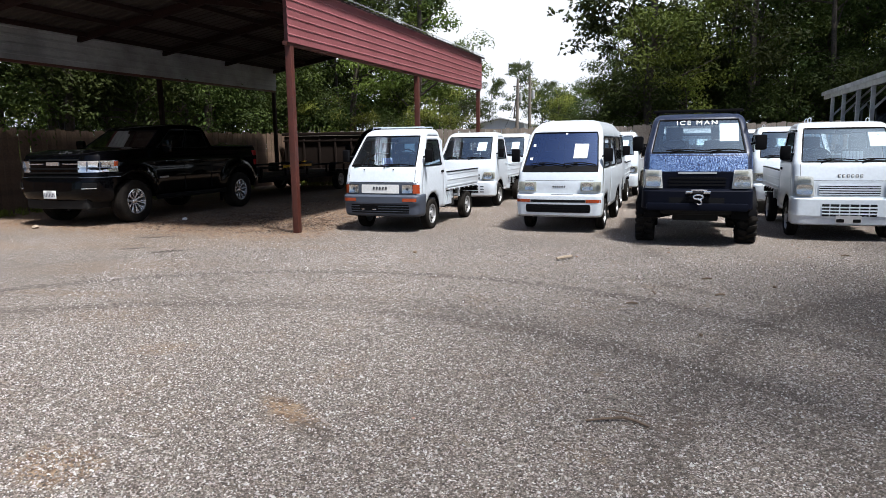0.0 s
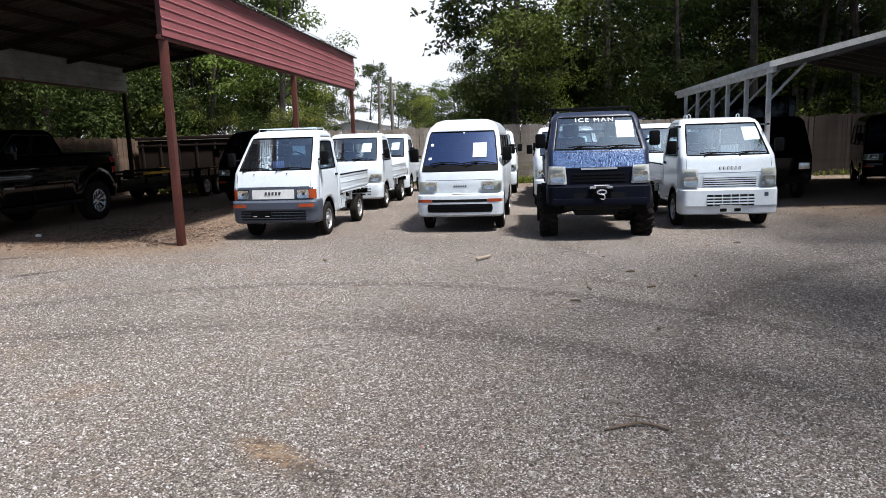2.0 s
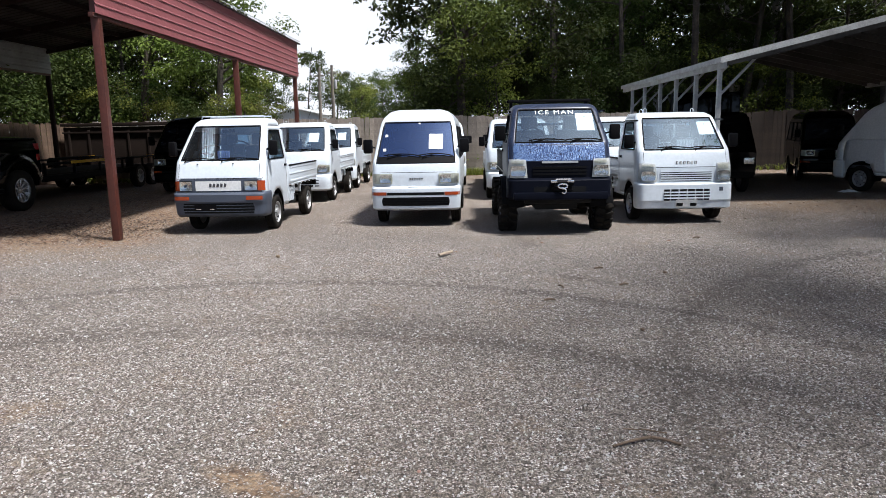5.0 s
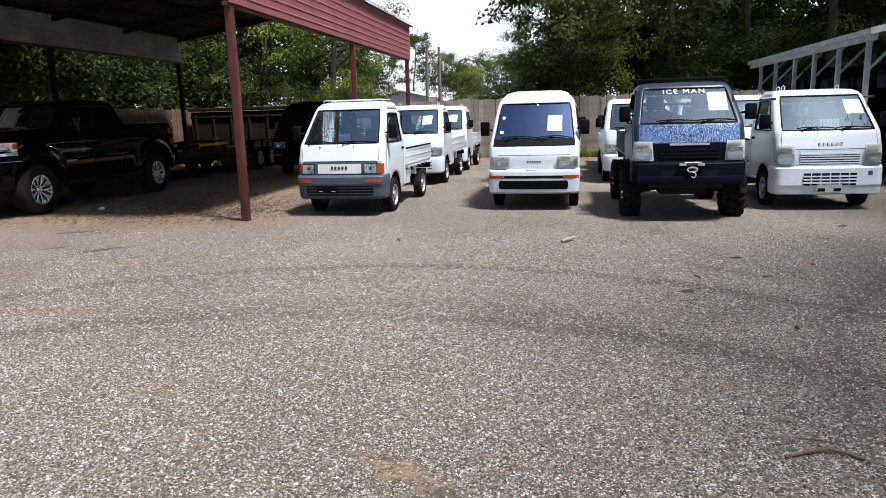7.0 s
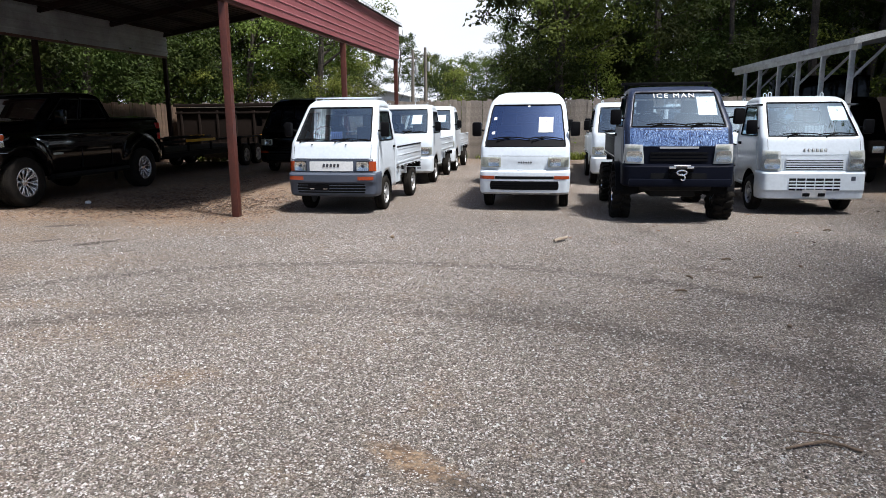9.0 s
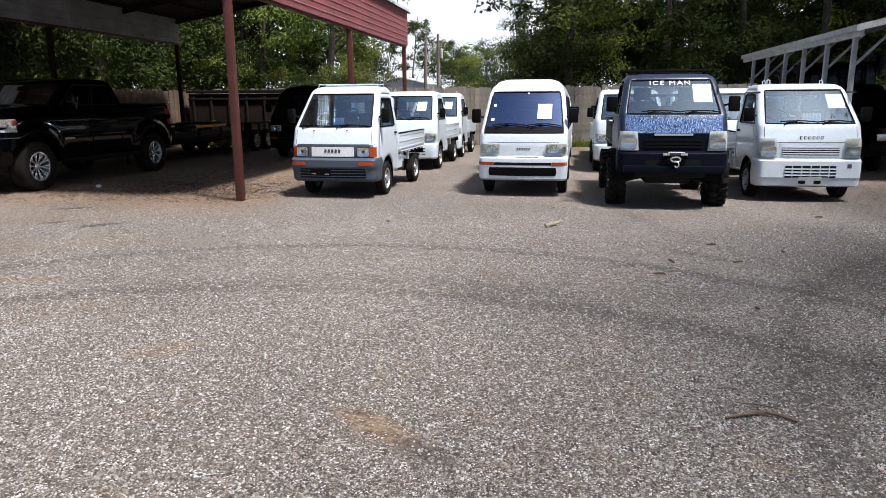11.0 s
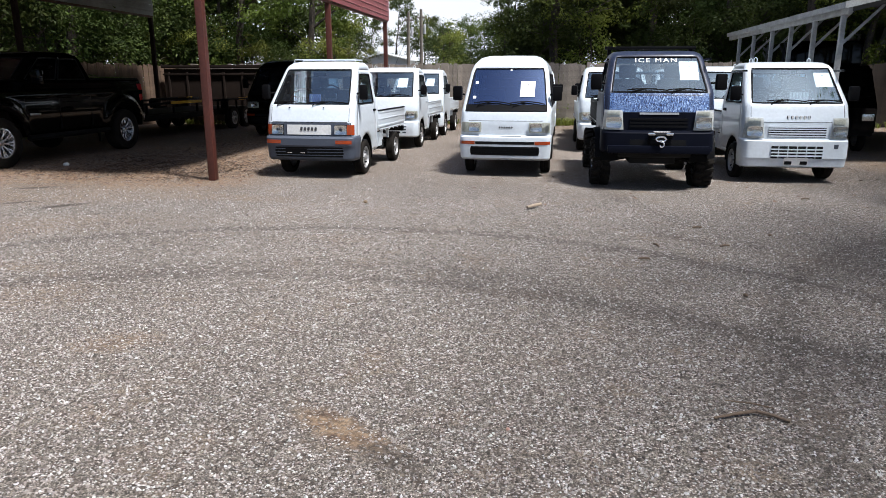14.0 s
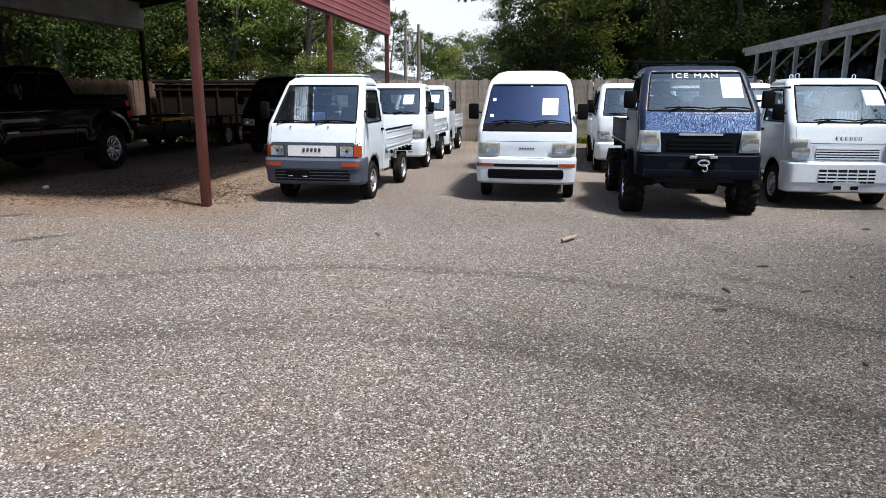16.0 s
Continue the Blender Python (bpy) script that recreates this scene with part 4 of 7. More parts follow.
def shell(surf, root, paint, ws, doors, rear, arches=(), arch_r=0.33, glass="glass", ws_glass=None, extra=(), door_f=(0.10, 0.93), sill=0.36):
    """Body, doors, windows and seals from the level outlines."""
    P = [surf.ring(r) for r in surf.rows]
    Z = [r[0] for r in surf.rows]
    total = len(P[0])

    def side(k):
        if k < NS:
            return "L", (k + 0.5) / NS
        if R0 <= k < B0:
            return "R", 1 - (k - R0 + 0.5) / NS
        return "", 0

    def kind(l, k):
        zc = (Z[l] + Z[l + 1]) / 2
        if F0 <= k < F0 + NF and ws[0] < zc < ws[1]:
            return "windshield"
        s, f = side(k)
        if s:
            y = sum(p.y for p in (P[l][k], P[l + 1][k], P[l][(k + 1) % total])) / 3
            if any(math.hypot(y - ay, zc - az) < arch_r * 0.93 for ay, az in arches):
                return ""
            for n, (f0, f1, z0, z1) in enumerate(extra):
                if f0 < f < f1 and z0 < zc < z1:
                    return "pane%d%s" % (n, s)
            if doors[2] < zc < doors[3] and doors[0] < f < doors[1]:
                return "win" + s
            if door_f[0] < f < door_f[1] and sill < zc < doors[3] + 0.03:
                return "door" + s
        if k >= B0 and rear and rear[0] < zc < rear[1] and 0 < k - B0 < NB - 1:
            return "rear"
        return "body"

    groups = {}
    for l in range(len(P) - 1):
        for k in range(total):
            groups.setdefault(kind(l, k), []).append((l, k))
    made = {}

    def build(cells):
        bm, seen = bmesh.new(), {}

        def v(l, k):
            key = (l, k % total)
            if key not in seen:
                p = P[l][k % total].copy()
                for ay, az in arches:
                    d = math.hypot(p.y - ay, p.z - az)
                    if abs(abs(p.x) - surf.rows[l][2]) < 1e-4 and 1e-4 < d < arch_r * 1.02:
                        p.y, p.z = ay + (p.y - ay) * arch_r / d, az + (p.z - az) * arch_r / d
                seen[key] = bm.verts.new(p)
            return seen[key]
        for l, k in cells:
            bm.faces.new((v(l, k), v(l, k + 1), v(l + 1, k + 1), v(l + 1, k)))
        return bm, seen

    def outline(cells):
        edges = {}
        for l, k in cells:
            c = [(l, k), (l, (k + 1) % total), (l + 1, (k + 1) % total), (l + 1, k)]
            for a, b in zip(c, c[1:] + c[:1]):
                if (b, a) in edges:
                    del edges[(b, a)]
                else:
                    edges[(a, b)] = 1
        nxt = {a: b for a, b in edges}
        start = next(iter(nxt))
        loop, p = [start], nxt[start]
        while p != start:
            loop.append(p)
            p = nxt[p]
        return [P[l][k] for l, k in loop]

    bm, seen = build(groups["body"])
    top = [seen[(len(P) - 1, k)] for k in range(total)]
    bm.faces.new(top)
    body = part("cab_body", bm, paint, root, smooth=40)
    bpy_sol = body.modifiers.new("skin", "SOLIDIFY")
    bpy_sol.thickness, bpy_sol.offset = 0.02, -1
    made["body"] = body
    for name, cells in groups.items():
        if not name or name == "body":
            continue
        bm, _ = build(cells)
        if name.startswith("door"):
            res = bmesh.ops.inset_region(bm, faces=bm.faces[:], thickness=0.005, use_boundary=True, use_even_offset=True)
            bmesh.ops.delete(bm, geom=res["faces"], context="FACES")
            made[name] = part("door", bm, paint, root)
            sol = made[name].modifiers.new("skin", "SOLIDIFY")
            sol.thickness, sol.offset = 0.03, -1
    for name, cells in groups.items():
        if not name or name == "body" or name.startswith("door"):
            continue
        bm, _ = build(cells)
        mid = Vector((0, 0.9, 1.2))
        bmesh.ops.recalc_face_normals(bm, faces=bm.faces[:])
        f = bm.faces[:][len(bm.faces) // 2]
        if f.normal.dot(f.calc_center_median() - mid) < 0:
            bmesh.ops.reverse_faces(bm, faces=bm.faces[:])
        for v in bm.verts:
            d = mid - v.co
            v.co += Vector((d.x, d.y, 0)).normalized() * 0.008
        label = {"windshield": "windshield", "rear": "rear_window"}.get(name, "side_window")
        holder = made.get("door" + name[-1]) if name.startswith("win") and name != "windshield" else None
        g = part(label, bm, (ws_glass or glass) if name == "windshield" else glass, holder or root)
        g.visible_shadow = False
        bm = bmesh.new()
        tube(bm, outline(cells), 0.011, 5, closed=True)
        part("window_seal", bm, "black", g)
        made[name] = g
    return made


def patch(name, surf, corners, off, thick, material, parent, nx=8, nz=4, rnd=0.0, label="", bowl=0.0):
    """A panel laid on the nose: corners as x, z pairs (low left, low right, high right, high left)."""
    bm = bmesh.new()
    (ax, az), (bx, bz), (cx, cz), (dx, dz) = corners
    rows = []
    for layer in (off, off - thick) if thick else (off,):
        g = []
        for j in range(nz + 1):
            row = []
            for i in range(nx + 1):
                u, v = 2 * i / nx - 1, 2 * j / nz - 1
                dip = bowl * (1 - u * u) * (1 - v * v) if layer == off else 0.0
                u, v = u * math.sqrt(1 - rnd * v * v / 2), v * math.sqrt(1 - rnd * u * u / 2)
                u, v = (u + 1) / 2, (v + 1) / 2
                x = (ax * (1 - u) + bx * u) * (1 - v) + (dx * (1 - u) + cx * u) * v
                z = (az * (1 - u) + bz * u) * (1 - v) + (dz * (1 - u) + cz * u) * v
                row.append(bm.verts.new((x, surf.front(x, z) - layer + dip, z)))
            g.append(row)
        rows.append(g)
    if not thick:
        for j in range(nz):
            for i in range(nx):
                bm.faces.new((rows[0][j][i], rows[0][j][i + 1], rows[0][j + 1][i + 1], rows[0][j + 1][i]))
        return part(name, bm, material, parent, label)
    f, b = rows
    for j in range(nz):
        for i in range(nx):
            bm.faces.new((f[j][i], f[j][i + 1], f[j + 1][i + 1], f[j + 1][i]))
            bm.faces.new((b[j][i], b[j + 1][i], b[j + 1][i + 1], b[j][i + 1]))
    rim_f = [f[0][i] for i in range(nx)] + [f[j][nx] for j in range(nz)] + [f[nz][nx - i] for i in range(nx)] + [f[nz - j][0] for j in range(nz)]
    rim_b = [b[0][i] for i in range(nx)] + [b[j][nx] for j in range(nz)] + [b[nz][nx - i] for i in range(nx)] + [b[nz - j][0] for j in range(nz)]
    n = len(rim_f)
    for k in range(n):
        bm.faces.new((rim_f[(k + 1) % n], rim_f[k], rim_b[k], rim_b[(k + 1) % n]))
    return part(name, bm, material, parent, label)


def rect(x0, x1, z0, z1):
    return ((x0, z0), (x1, z0), (x1, z1), (x0, z1))


def bumper(surf, root, material, z0, z1, reach=0.30, name="bumper", label=""):
    """A moulded bumper that wraps round both corners, with its own outline."""
    bm = bmesh.new()
    zs = [z0] + [z for z in (r[0] for r in surf.rows) if z0 < z < z1] + [z1]
    rows = []
    for z in zs:
        _, yf, hw, rc, bow, _ = surf.at(z)
        yc, inner = yf + bow, hw - rc
        half = [(-hw, reach + (yc + rc - reach) * k / 4) for k in range(4)]
        half += [(-inner - rc * math.cos(a), yc + rc - rc * math.sin(a)) for a in (j * math.pi / 2 / 6 for j in range(7))]
        pts = half + [(-inner + 2 * inner * i / 12, yf + bow * (i / 6 - 1) ** 2) for i in range(1, 12)] + [(-x, y) for x, y in half[::-1]]
        rows.append([bm.verts.new((x, y, z)) for x, y in pts])
    for a, b in zip(rows, rows[1:]):
        for k in range(len(a) - 1):
            bm.faces.new((a[k], a[k + 1], b[k + 1], b[k]))
    ob = part(name, bm, material, root, label, smooth=30)
    sol = ob.modifiers.new("skin", "SOLIDIFY")
    sol.thickness, sol.offset = 0.03, -1
    return ob


def wheel_meshes(r, width, rim_r, rim, knobby=False, spokes=0):
    """Tyre and rim meshes, axle along x, outer face towards +x."""
    h = width / 2
    bm = bmesh.new()
    lathe(bm, [(rim_r, -h * 0.8), (rim_r + 0.015, -h * 0.95), (r - 0.04, -h), (r - 0.012, -h * 0.9), (r, -h * 0.72), (r, -h * 0.3), (r - 0.008, -h * 0.27), (r - 0.008, -h * 0.22), (r, -h * 0.2), (r, h * 0.2),
               (r - 0.008, h * 0.22), (r - 0.008, h * 0.27), (r, h * 0.3), (r, h * 0.72), (r - 0.012, h * 0.9), (r - 0.04, h), (rim_r + 0.015, h * 0.95), (rim_r, h * 0.8)], 32)
    if knobby:
        for k in range(18):
            a = k * math.tau / 18
            for s in (-1, 1):
                aa = a + (math.tau / 36 if s > 0 else 0)
                turn = Matrix.Rotation(aa, 4, "X")
                box(bm, turn @ Vector((s * h * 0.52, 0, r + 0.012)), (h * 0.95, 0.052, 0.04), 0.006, turn @ Matrix.Rotation(s * 0.35, 4, "Z"))
                box(bm, turn @ Vector((s * h * 0.98, 0, r - 0.045)), (0.03, 0.05, 0.09), 0.006, turn)
    tyre = bpy.data.meshes.new("tyre")
    bm.to_mesh(tyre)
    bm.free()
    tyre.materials.append(M["rubber"])
    tyre.shade_smooth()
    tyre.set_sharp_from_angle(angle=radians(40))
    bm = bmesh.new()
    q = rim_r
    if spokes:
        lathe(bm, [(q + 0.004, -h * 0.8), (q + 0.004, h * 0.85), (q - 0.012, h * 0.86), (q - 0.022, h * 0.5), (q - 0.03, -h * 0.3)], 32)
        lathe(bm, [(0.0, h * 0.62), (0.045, h * 0.60), (0.06, h * 0.5), (0.06, h * 0.2)], 16)
    else:
        lathe(bm, [(q + 0.004, -h * 0.8), (q + 0.004, h * 0.85), (q - 0.010, h * 0.86), (q - 0.020, h * 0.45), (q - 0.035, h * 0.38), (q * 0.72, h * 0.52), (q * 0.55, h * 0.62), (q * 0.36, h * 0.60), (q * 0.34, h * 0.85), (q * 0.28, h * 0.95), (0.001, h * 0.96)], 28)
    disc = bpy.data.meshes.new("rim")
    bm.to_mesh(disc)
    bm.free()
    disc.materials.append(M[rim])
    disc.shade_smooth()
    disc.set_sharp_from_angle(angle=radians(35))
    bm = bmesh.new()
    if spokes:
        lathe(bm, [(q - 0.02, -h * 0.2), (0.001, -h * 0.2)], 24)
    else:
        lathe(bm, [(0.001, 0.003), (q * 0.085, 0.003), (q * 0.095, -0.004)], 8, Vector((h * 0.56, 0, q * 0.76)))
    holes = bpy.data.meshes.new("brake_opening")
    bm.to_mesh(holes)
    bm.free()
    holes.materials.append(M["grille_dark"])
    return tyre, disc, holes, spoke_mesh(q, h, rim, spokes) if spokes else nut_mesh(q, h), spokes


def nut_mesh(q, h):
    bm = bmesh.new()
    lathe(bm, [(0.001, 0.016), (0.010, 0.014), (0.011, 0.0)], 6, Vector((h * 0.61, 0, q * 0.46)))
    me = bpy.data.meshes.new("wheel_nut")
    bm.to_mesh(me)
    bm.free()
    me.materials.append(M["grille_dark"])
    return me


def spoke_mesh(q, h, rim, spokes):
    """One forked, tapering wheel spoke."""
    bm = bmesh.new()
    wide = min(0.11, 1.1 / spokes)
    for s in (-1, 1):
        prof = [(s * q * 0.015, q * 0.16, h * 0.42), (s * q * 0.02, q * 0.5, h * 0.50), (s * q * wide, q * 0.92, h * 0.66)]
        tube(bm, [Vector((z, x, y)) for x, y, z in prof], [q * 0.045, q * 0.045, q * 0.055], 6)
    me = bpy.data.meshes.new("spoke")
    bm.to_mesh(me)
    bm.free()
    me.materials.append(M[rim])
    me.shade_smooth()
    return me


def wheels(root, meshes, axles, track, r, drop=0.0):
    tyre, disc, holes, spoke, count = meshes
    for y in axles:
        for s in (-1, 1):
            w = new("wheel", disc)
            w.parent = root
            w.matrix_basis = pose(s * track / 2, y, r + drop, random.uniform(0, 360), 0, 0 if s > 0 else 180)
            ring = [("tyre", tyre, 1), ("brake_opening", holes, 1 if count else 8), ("spoke", spoke, count) if count else ("wheel_nut", spoke, 4)]
            for n, me, times in ring:
                for k in range(times):
                    o = new(n, me)
                    o.parent = w
                    o.matrix_basis = Matrix.Rotation(k * math.tau / times, 4, "X")


SMALL_WHEEL = wheel_meshes(0.262, 0.15, 0.165, "rim_silver")
MUD_WHEEL = wheel_meshes(0.315, 0.24, 0.165, "chrome", knobby=True, spokes=7)
BIG_WHEEL = wheel_meshes(0.42, 0.30, 0.245, "chrome", spokes=10)


def cabin(root, y0=0.30, belt=1.10, seat_y=0.98, lift=0.0, rear=1.3, dash="dash", seats="seat"):
    """Dashboard, steering wheel, two seats with headrests and the floor behind the glass."""
    bm = bmesh.new()
    prism(bm, [(y0 - 0.06, belt - 0.35 + lift), (y0 - 0.05, belt - 0.03 + lift), (y0 + 0.12, belt + 0.0 + lift), (y0 + 0.26, belt - 0.06 + lift), (y0 + 0.28, belt - 0.30 + lift)], "x", -0.60, 0.60)
    part("dashboard", bm, dash, root)
    bm = bmesh.new()
    box(bm, (0, (y0 + rear) / 2 + 0.05, 0.50 + lift), (1.24, rear - y0 - 0.1, 0.06), 0.01)
    part("cab_floor", bm, "interior", root)
    for x in (-0.32, 0.32):
        bm = bmesh.new()
        box(bm, (x, seat_y - 0.15, 0.72 + lift), (0.46, 0.46, 0.16), 0.05)
        box(bm, (x, seat_y + 0.12, 1.02 + lift), (0.44, 0.12, 0.56), 0.05, Matrix.Rotation(-0.16, 4, "X"))
        s = part("seat", bm, seats, root)
        bm = bmesh.new()
        box(bm, (x, seat_y + 0.19, 1.40 + lift), (0.25, 0.09, 0.19), 0.035)
        tube(bm, [(x - 0.06, seat_y + 0.18, 1.25 + lift), (x - 0.06, seat_y + 0.19, 1.36 + lift)], 0.008, 5)
        tube(bm, [(x + 0.06, seat_y + 0.18, 1.25 + lift), (x + 0.06, seat_y + 0.19, 1.36 + lift)], 0.008, 5)
        part("headrest", bm, seats, s)
    bm = bmesh.new()
    tilt = Matrix.Translation((-0.32, y0 + 0.30, belt + 0.09 + lift)) @ Matrix.Rotation(radians(48), 4, "X")
    tube(bm, [tilt @ Vector((0.18 * math.cos(a), 0.18 * math.sin(a), 0)) for a in (k * math.tau / 24 for k in range(24))], 0.014, 6, closed=True)
    for a in (0.2, math.pi - 0.2, -math.pi / 2):
        tube(bm, [tilt @ Vector((0, 0, -0.03)), tilt @ Vector((0.17 * math.cos(a), 0.17 * math.sin(a), 0))], 0.013, 5)
    tube(bm, [tilt @ Vector((0, 0, 0)), (-0.32, y0 + 0.15, belt - 0.1 + lift)], 0.03, 8)
    part("steering_wheel", bm, "black", root)


def wipers(surf, root, z, span=((-0.50, -0.06), (0.04, 0.52)), rise=0.018):
    for x0, x1 in span:
        bm = bmesh.new()
        pts = []
        for k in range(7):
            f = k / 6
            x = x0 + (x1 - x0) * f
            zz = z + rise * (1 - (2 * f - 0.9) ** 2) + 0.015
            pts.append((x, surf.front(x, zz) - 0.022, zz))
        tube(bm, pts, 0.009, 5)
        xa = x0 + 0.1 * (x1 - x0)
        tube(bm, [(xa, surf.front(xa, z - 0.03) - 0.012, z - 0.03), (xa + 0.05 * (x1 - x0), surf.front(xa, z) - 0.03, z), pts[3]], 0.009, 5)
        part("wiper", bm, "black", root)


def mirrors(root, made, x, y, z, h=0.20, w=0.12, material="black", reach=0.10):
    for s, key in ((-1, "doorL"), (1, "doorR")):
        bm = bmesh.new()
        box(bm, (s * (x + reach), y, z), (w, 0.07, h), 0.03, Matrix.Rotation(s * 0.2, 4, "Z"))
        tube(bm, [(s * (x - 0.03), y + 0.06, z - h * 0.1), (s * (x + reach), y + 0.02, z)], 0.014, 6)
        part("mirror", bm, material, made.get(key) or root, "black door mirror")


def bars_on(surf, name, root, x0, x1, z0, z1, n, material, slant=0.0, thick=0.006, fill=0.62, off=0.0):
    """A word that stays unread: a row of plain raised bars."""
    step = (x1 - x0) / n
    for k in range(n):
        bm = bmesh.new()
        x = x0 + step * (k + 0.5)
        z = (z0 + z1) / 2
        box(bm, (x, surf.front(x, z) - thick / 2 - off, z), (step * fill, thick, z1 - z0), 0.002, Matrix.Rotation(slant, 4, "Y"))
        part(name, bm, material, root, "plain raised badge bar")


def paper(surf, root, x0, x1, z0, z1, off=0.0055):
    """A price sheet behind the windshield."""
    p = patch("price_sheet", surf, rect(x0, x1, z0, z1), off, 0.002, "paper", root, 3, 3, label="white paper price sheet with printed lines")
    bm = bmesh.new()
    xm, zm = (x0 + x1) / 2, z0 + (z1 - z0) * 0.80
    for dz, hw, hh in ((0.0, 0.016, 0.006), (-0.02, 0.022, 0.003)):
        y = surf.front(xm, zm + dz) - off - 0.0015
        box(bm, (xm, y, zm + dz), (hw * 2, 0.002, hh * 2), 0, Matrix.Rotation(-0.75, 4, "X"))
    part("print", bm, "ink", p)


def bed(root, y0, y1, hw, floor, gate, paint="white", lift=0.0, cap="black", guard=True, axle=2.55):
    """Drop-side bed with stamped gates, hinges, hooks, floor, guard frame and chassis."""
    zf, zt = floor + lift, floor + gate + lift
    bm = bmesh.new()
    box(bm, (0, (y0 + y1) / 2, zf - 0.02), (hw * 2 - 0.03, y1 - y0, 0.05), 0.006)
    for k in range(9):
        box(bm, (-hw + 0.16 + k * (2 * hw - 0.32) / 8, (y0 + y1) / 2, zf + 0.009), (0.05, y1 - y0 - 0.08, 0.012), 0.004)
    part("bed_floor", bm, "bed_paint", root)
    for s in (-1, 1):
        bm = bmesh.new()
        box(bm, (s * (hw - 0.015), (y0 + y1) / 2, (zf + zt) / 2), (0.03, y1 - y0 - 0.01, zt - zf), 0.008)
        for f, w in ((0.10, 0.030), (0.52, 0.016), (0.90, 0.026)):
            box(bm, (s * hw, (y0 + y1) / 2, zf + f * (zt - zf)), (0.014, y1 - y0 - 0.06, w), 0.004)
        g = part("side_gate", bm, paint, root)
        bm = bmesh.new()
        box(bm, (s * (hw - 0.015), (y0 + y1) / 2, zt + 0.008), (0.05, y1 - y0 - 0.02, 0.02), 0.006)
        part("gate_cap", bm, cap, g, "dark rubber edge strip")
        bm = bmesh.new()
        for k in range(7):
            yy = y0 + 0.12 + k * (y1 - y0 - 0.24) / 6
            tube(bm, [(s * hw, yy - 0.03, zf - 0.03), (s * (hw + 0.022), yy, zf - 0.055), (s * hw, yy + 0.03, zf - 0.03)], 0.006, 5)
        tube(bm, [(s * (hw + 0.012), y0 + 0.05, zf - 0.02), (s * (hw + 0.012), y1 - 0.05, zf - 0.02)], 0.009, 6)
        part("rope_rail", bm, paint, root)
        boxed("under_bed_panel", (s * (hw - 0.05), y0 + 0.20, zf - 0.19), (0.012, 0.34, 0.24), paint, root, 0.004)
        for k in range(3):
            boxed("panel_rib", (s * (hw - 0.042), y0 + 0.09 + 0.11 * k, zf - 0.19), (0.014, 0.022, 0.24), paint, root, 0.004)
        for yy in (y0 + 0.04, y0 + 0.40, axle - 0.36):
            boxed("bed_bracket", (s * (hw - 0.06), yy, zf - 0.12), (0.05, 0.035, 0.18), paint, root, 0.006)
    boxed("tail_gate", (0, y1 + 0.012, (zf + zt) / 2), (hw * 2, 0.03, zt - zf), paint, root, 0.008)
    boxed("head_board", (0, y0 - 0.012, (zf + zt) / 2 + 0.02), (hw * 2, 0.025, zt - zf + 0.04), paint, root, 0.008)
    if guard:
        bm = bmesh.new()
        zg = 1.60 + lift
        tube(bm, [(-hw + 0.1, y0 + 0.01, zf), (-hw + 0.1, y0 + 0.01, zg - 0.08), (-hw + 0.18, y0 + 0.01, zg), (hw - 0.18, y0 + 0.01, zg), (hw - 0.1, y0 + 0.01, zg - 0.08), (hw - 0.1, y0 + 0.01, zf)], 0.018, 8)
        for x in (-0.25, 0.25):
            tube(bm, [(x, y0 + 0.01, zf), (x, y0 + 0.01, zg)], 0.012, 6)
        tube(bm, [(-hw + 0.1, y0 + 0.01, zf + 0.55), (hw - 0.1, y0 + 0.01, zf + 0.55)], 0.012, 6)
        part("guard_frame", bm, paint, root)
    for x in (-0.34, 0.34):
        boxed("frame_rail", (x, 1.75, zf - 0.14), (0.06, 2.9, 0.12), "underbody", root, 0.01)
    for yy in (1.5, 2.1, 2.9, 3.15):
        boxed("cross_member", (0, yy, zf - 0.08), (1.2, 0.06, 0.08), "underbody", root, 0.01)
    boxed("fuel_tank", (0.46, 1.75, 0.42 + lift), (0.30, 0.5, 0.24), "underbody", root, 0.03)
    boxed("battery_box", (-0.46, 1.85, 0.42 + lift), (0.26, 0.35, 0.22), "underbody", root, 0.03)
    boxed("rear_axle", (0, axle, 0.30 + lift * 0.5), (1.1, 0.09, 0.09), "underbody", root, 0.03)
    boxed("front_subframe", (0, 0.7, 0.34 + lift), (0.95, 1.0, 0.16), "underbody", root, 0.03)
    boxed("gearbox", (0, 1.45, 0.38 + lift), (0.5, 1.0, 0.24), "underbody", root, 0.05)
    for s in (-1, 1):
        bm = bmesh.new()
        box(bm, (s * (hw - 0.12), axle + 0.34, 0.34 + lift * 0.6), (0.19, 0.012, 0.34), 0.004)
        part("mud_flap", bm, "black", root)
        bm = bmesh.new()
        box(bm, (s * (hw - 0.14), y1 + 0.02, zf - 0.12), (0.22, 0.05, 0.10), 0.012)
        housing = part("lamp_housing", bm, "grille_dark", root)
        box_hi = max(v.co.y for v in housing.data.vertices)
        xs, zs = [v.co.x for v in housing.data.vertices], [v.co.z for v in housing.data.vertices]
        boxed("tail_lamp", ((min(xs) + max(xs)) / 2, box_hi + 0.006, (min(zs) + max(zs)) / 2), (max(xs) - min(xs) - 0.02, 0.012, max(zs) - min(zs) - 0.02), "red_lens", housing, 0.004, "red tail lamp")


def hooks(root, y, z, xs=(-0.42, 0.42)):
    for x in xs:
        bm = bmesh.new()
        tube(bm, [(x - 0.022, y, z - 0.01), (x - 0.022, y, z + 0.045), (x, y, z + 0.06), (x + 0.022, y, z + 0.045), (x + 0.022, y, z - 0.01)], 0.007, 6)
        part("roof_hook", bm, "white", root)


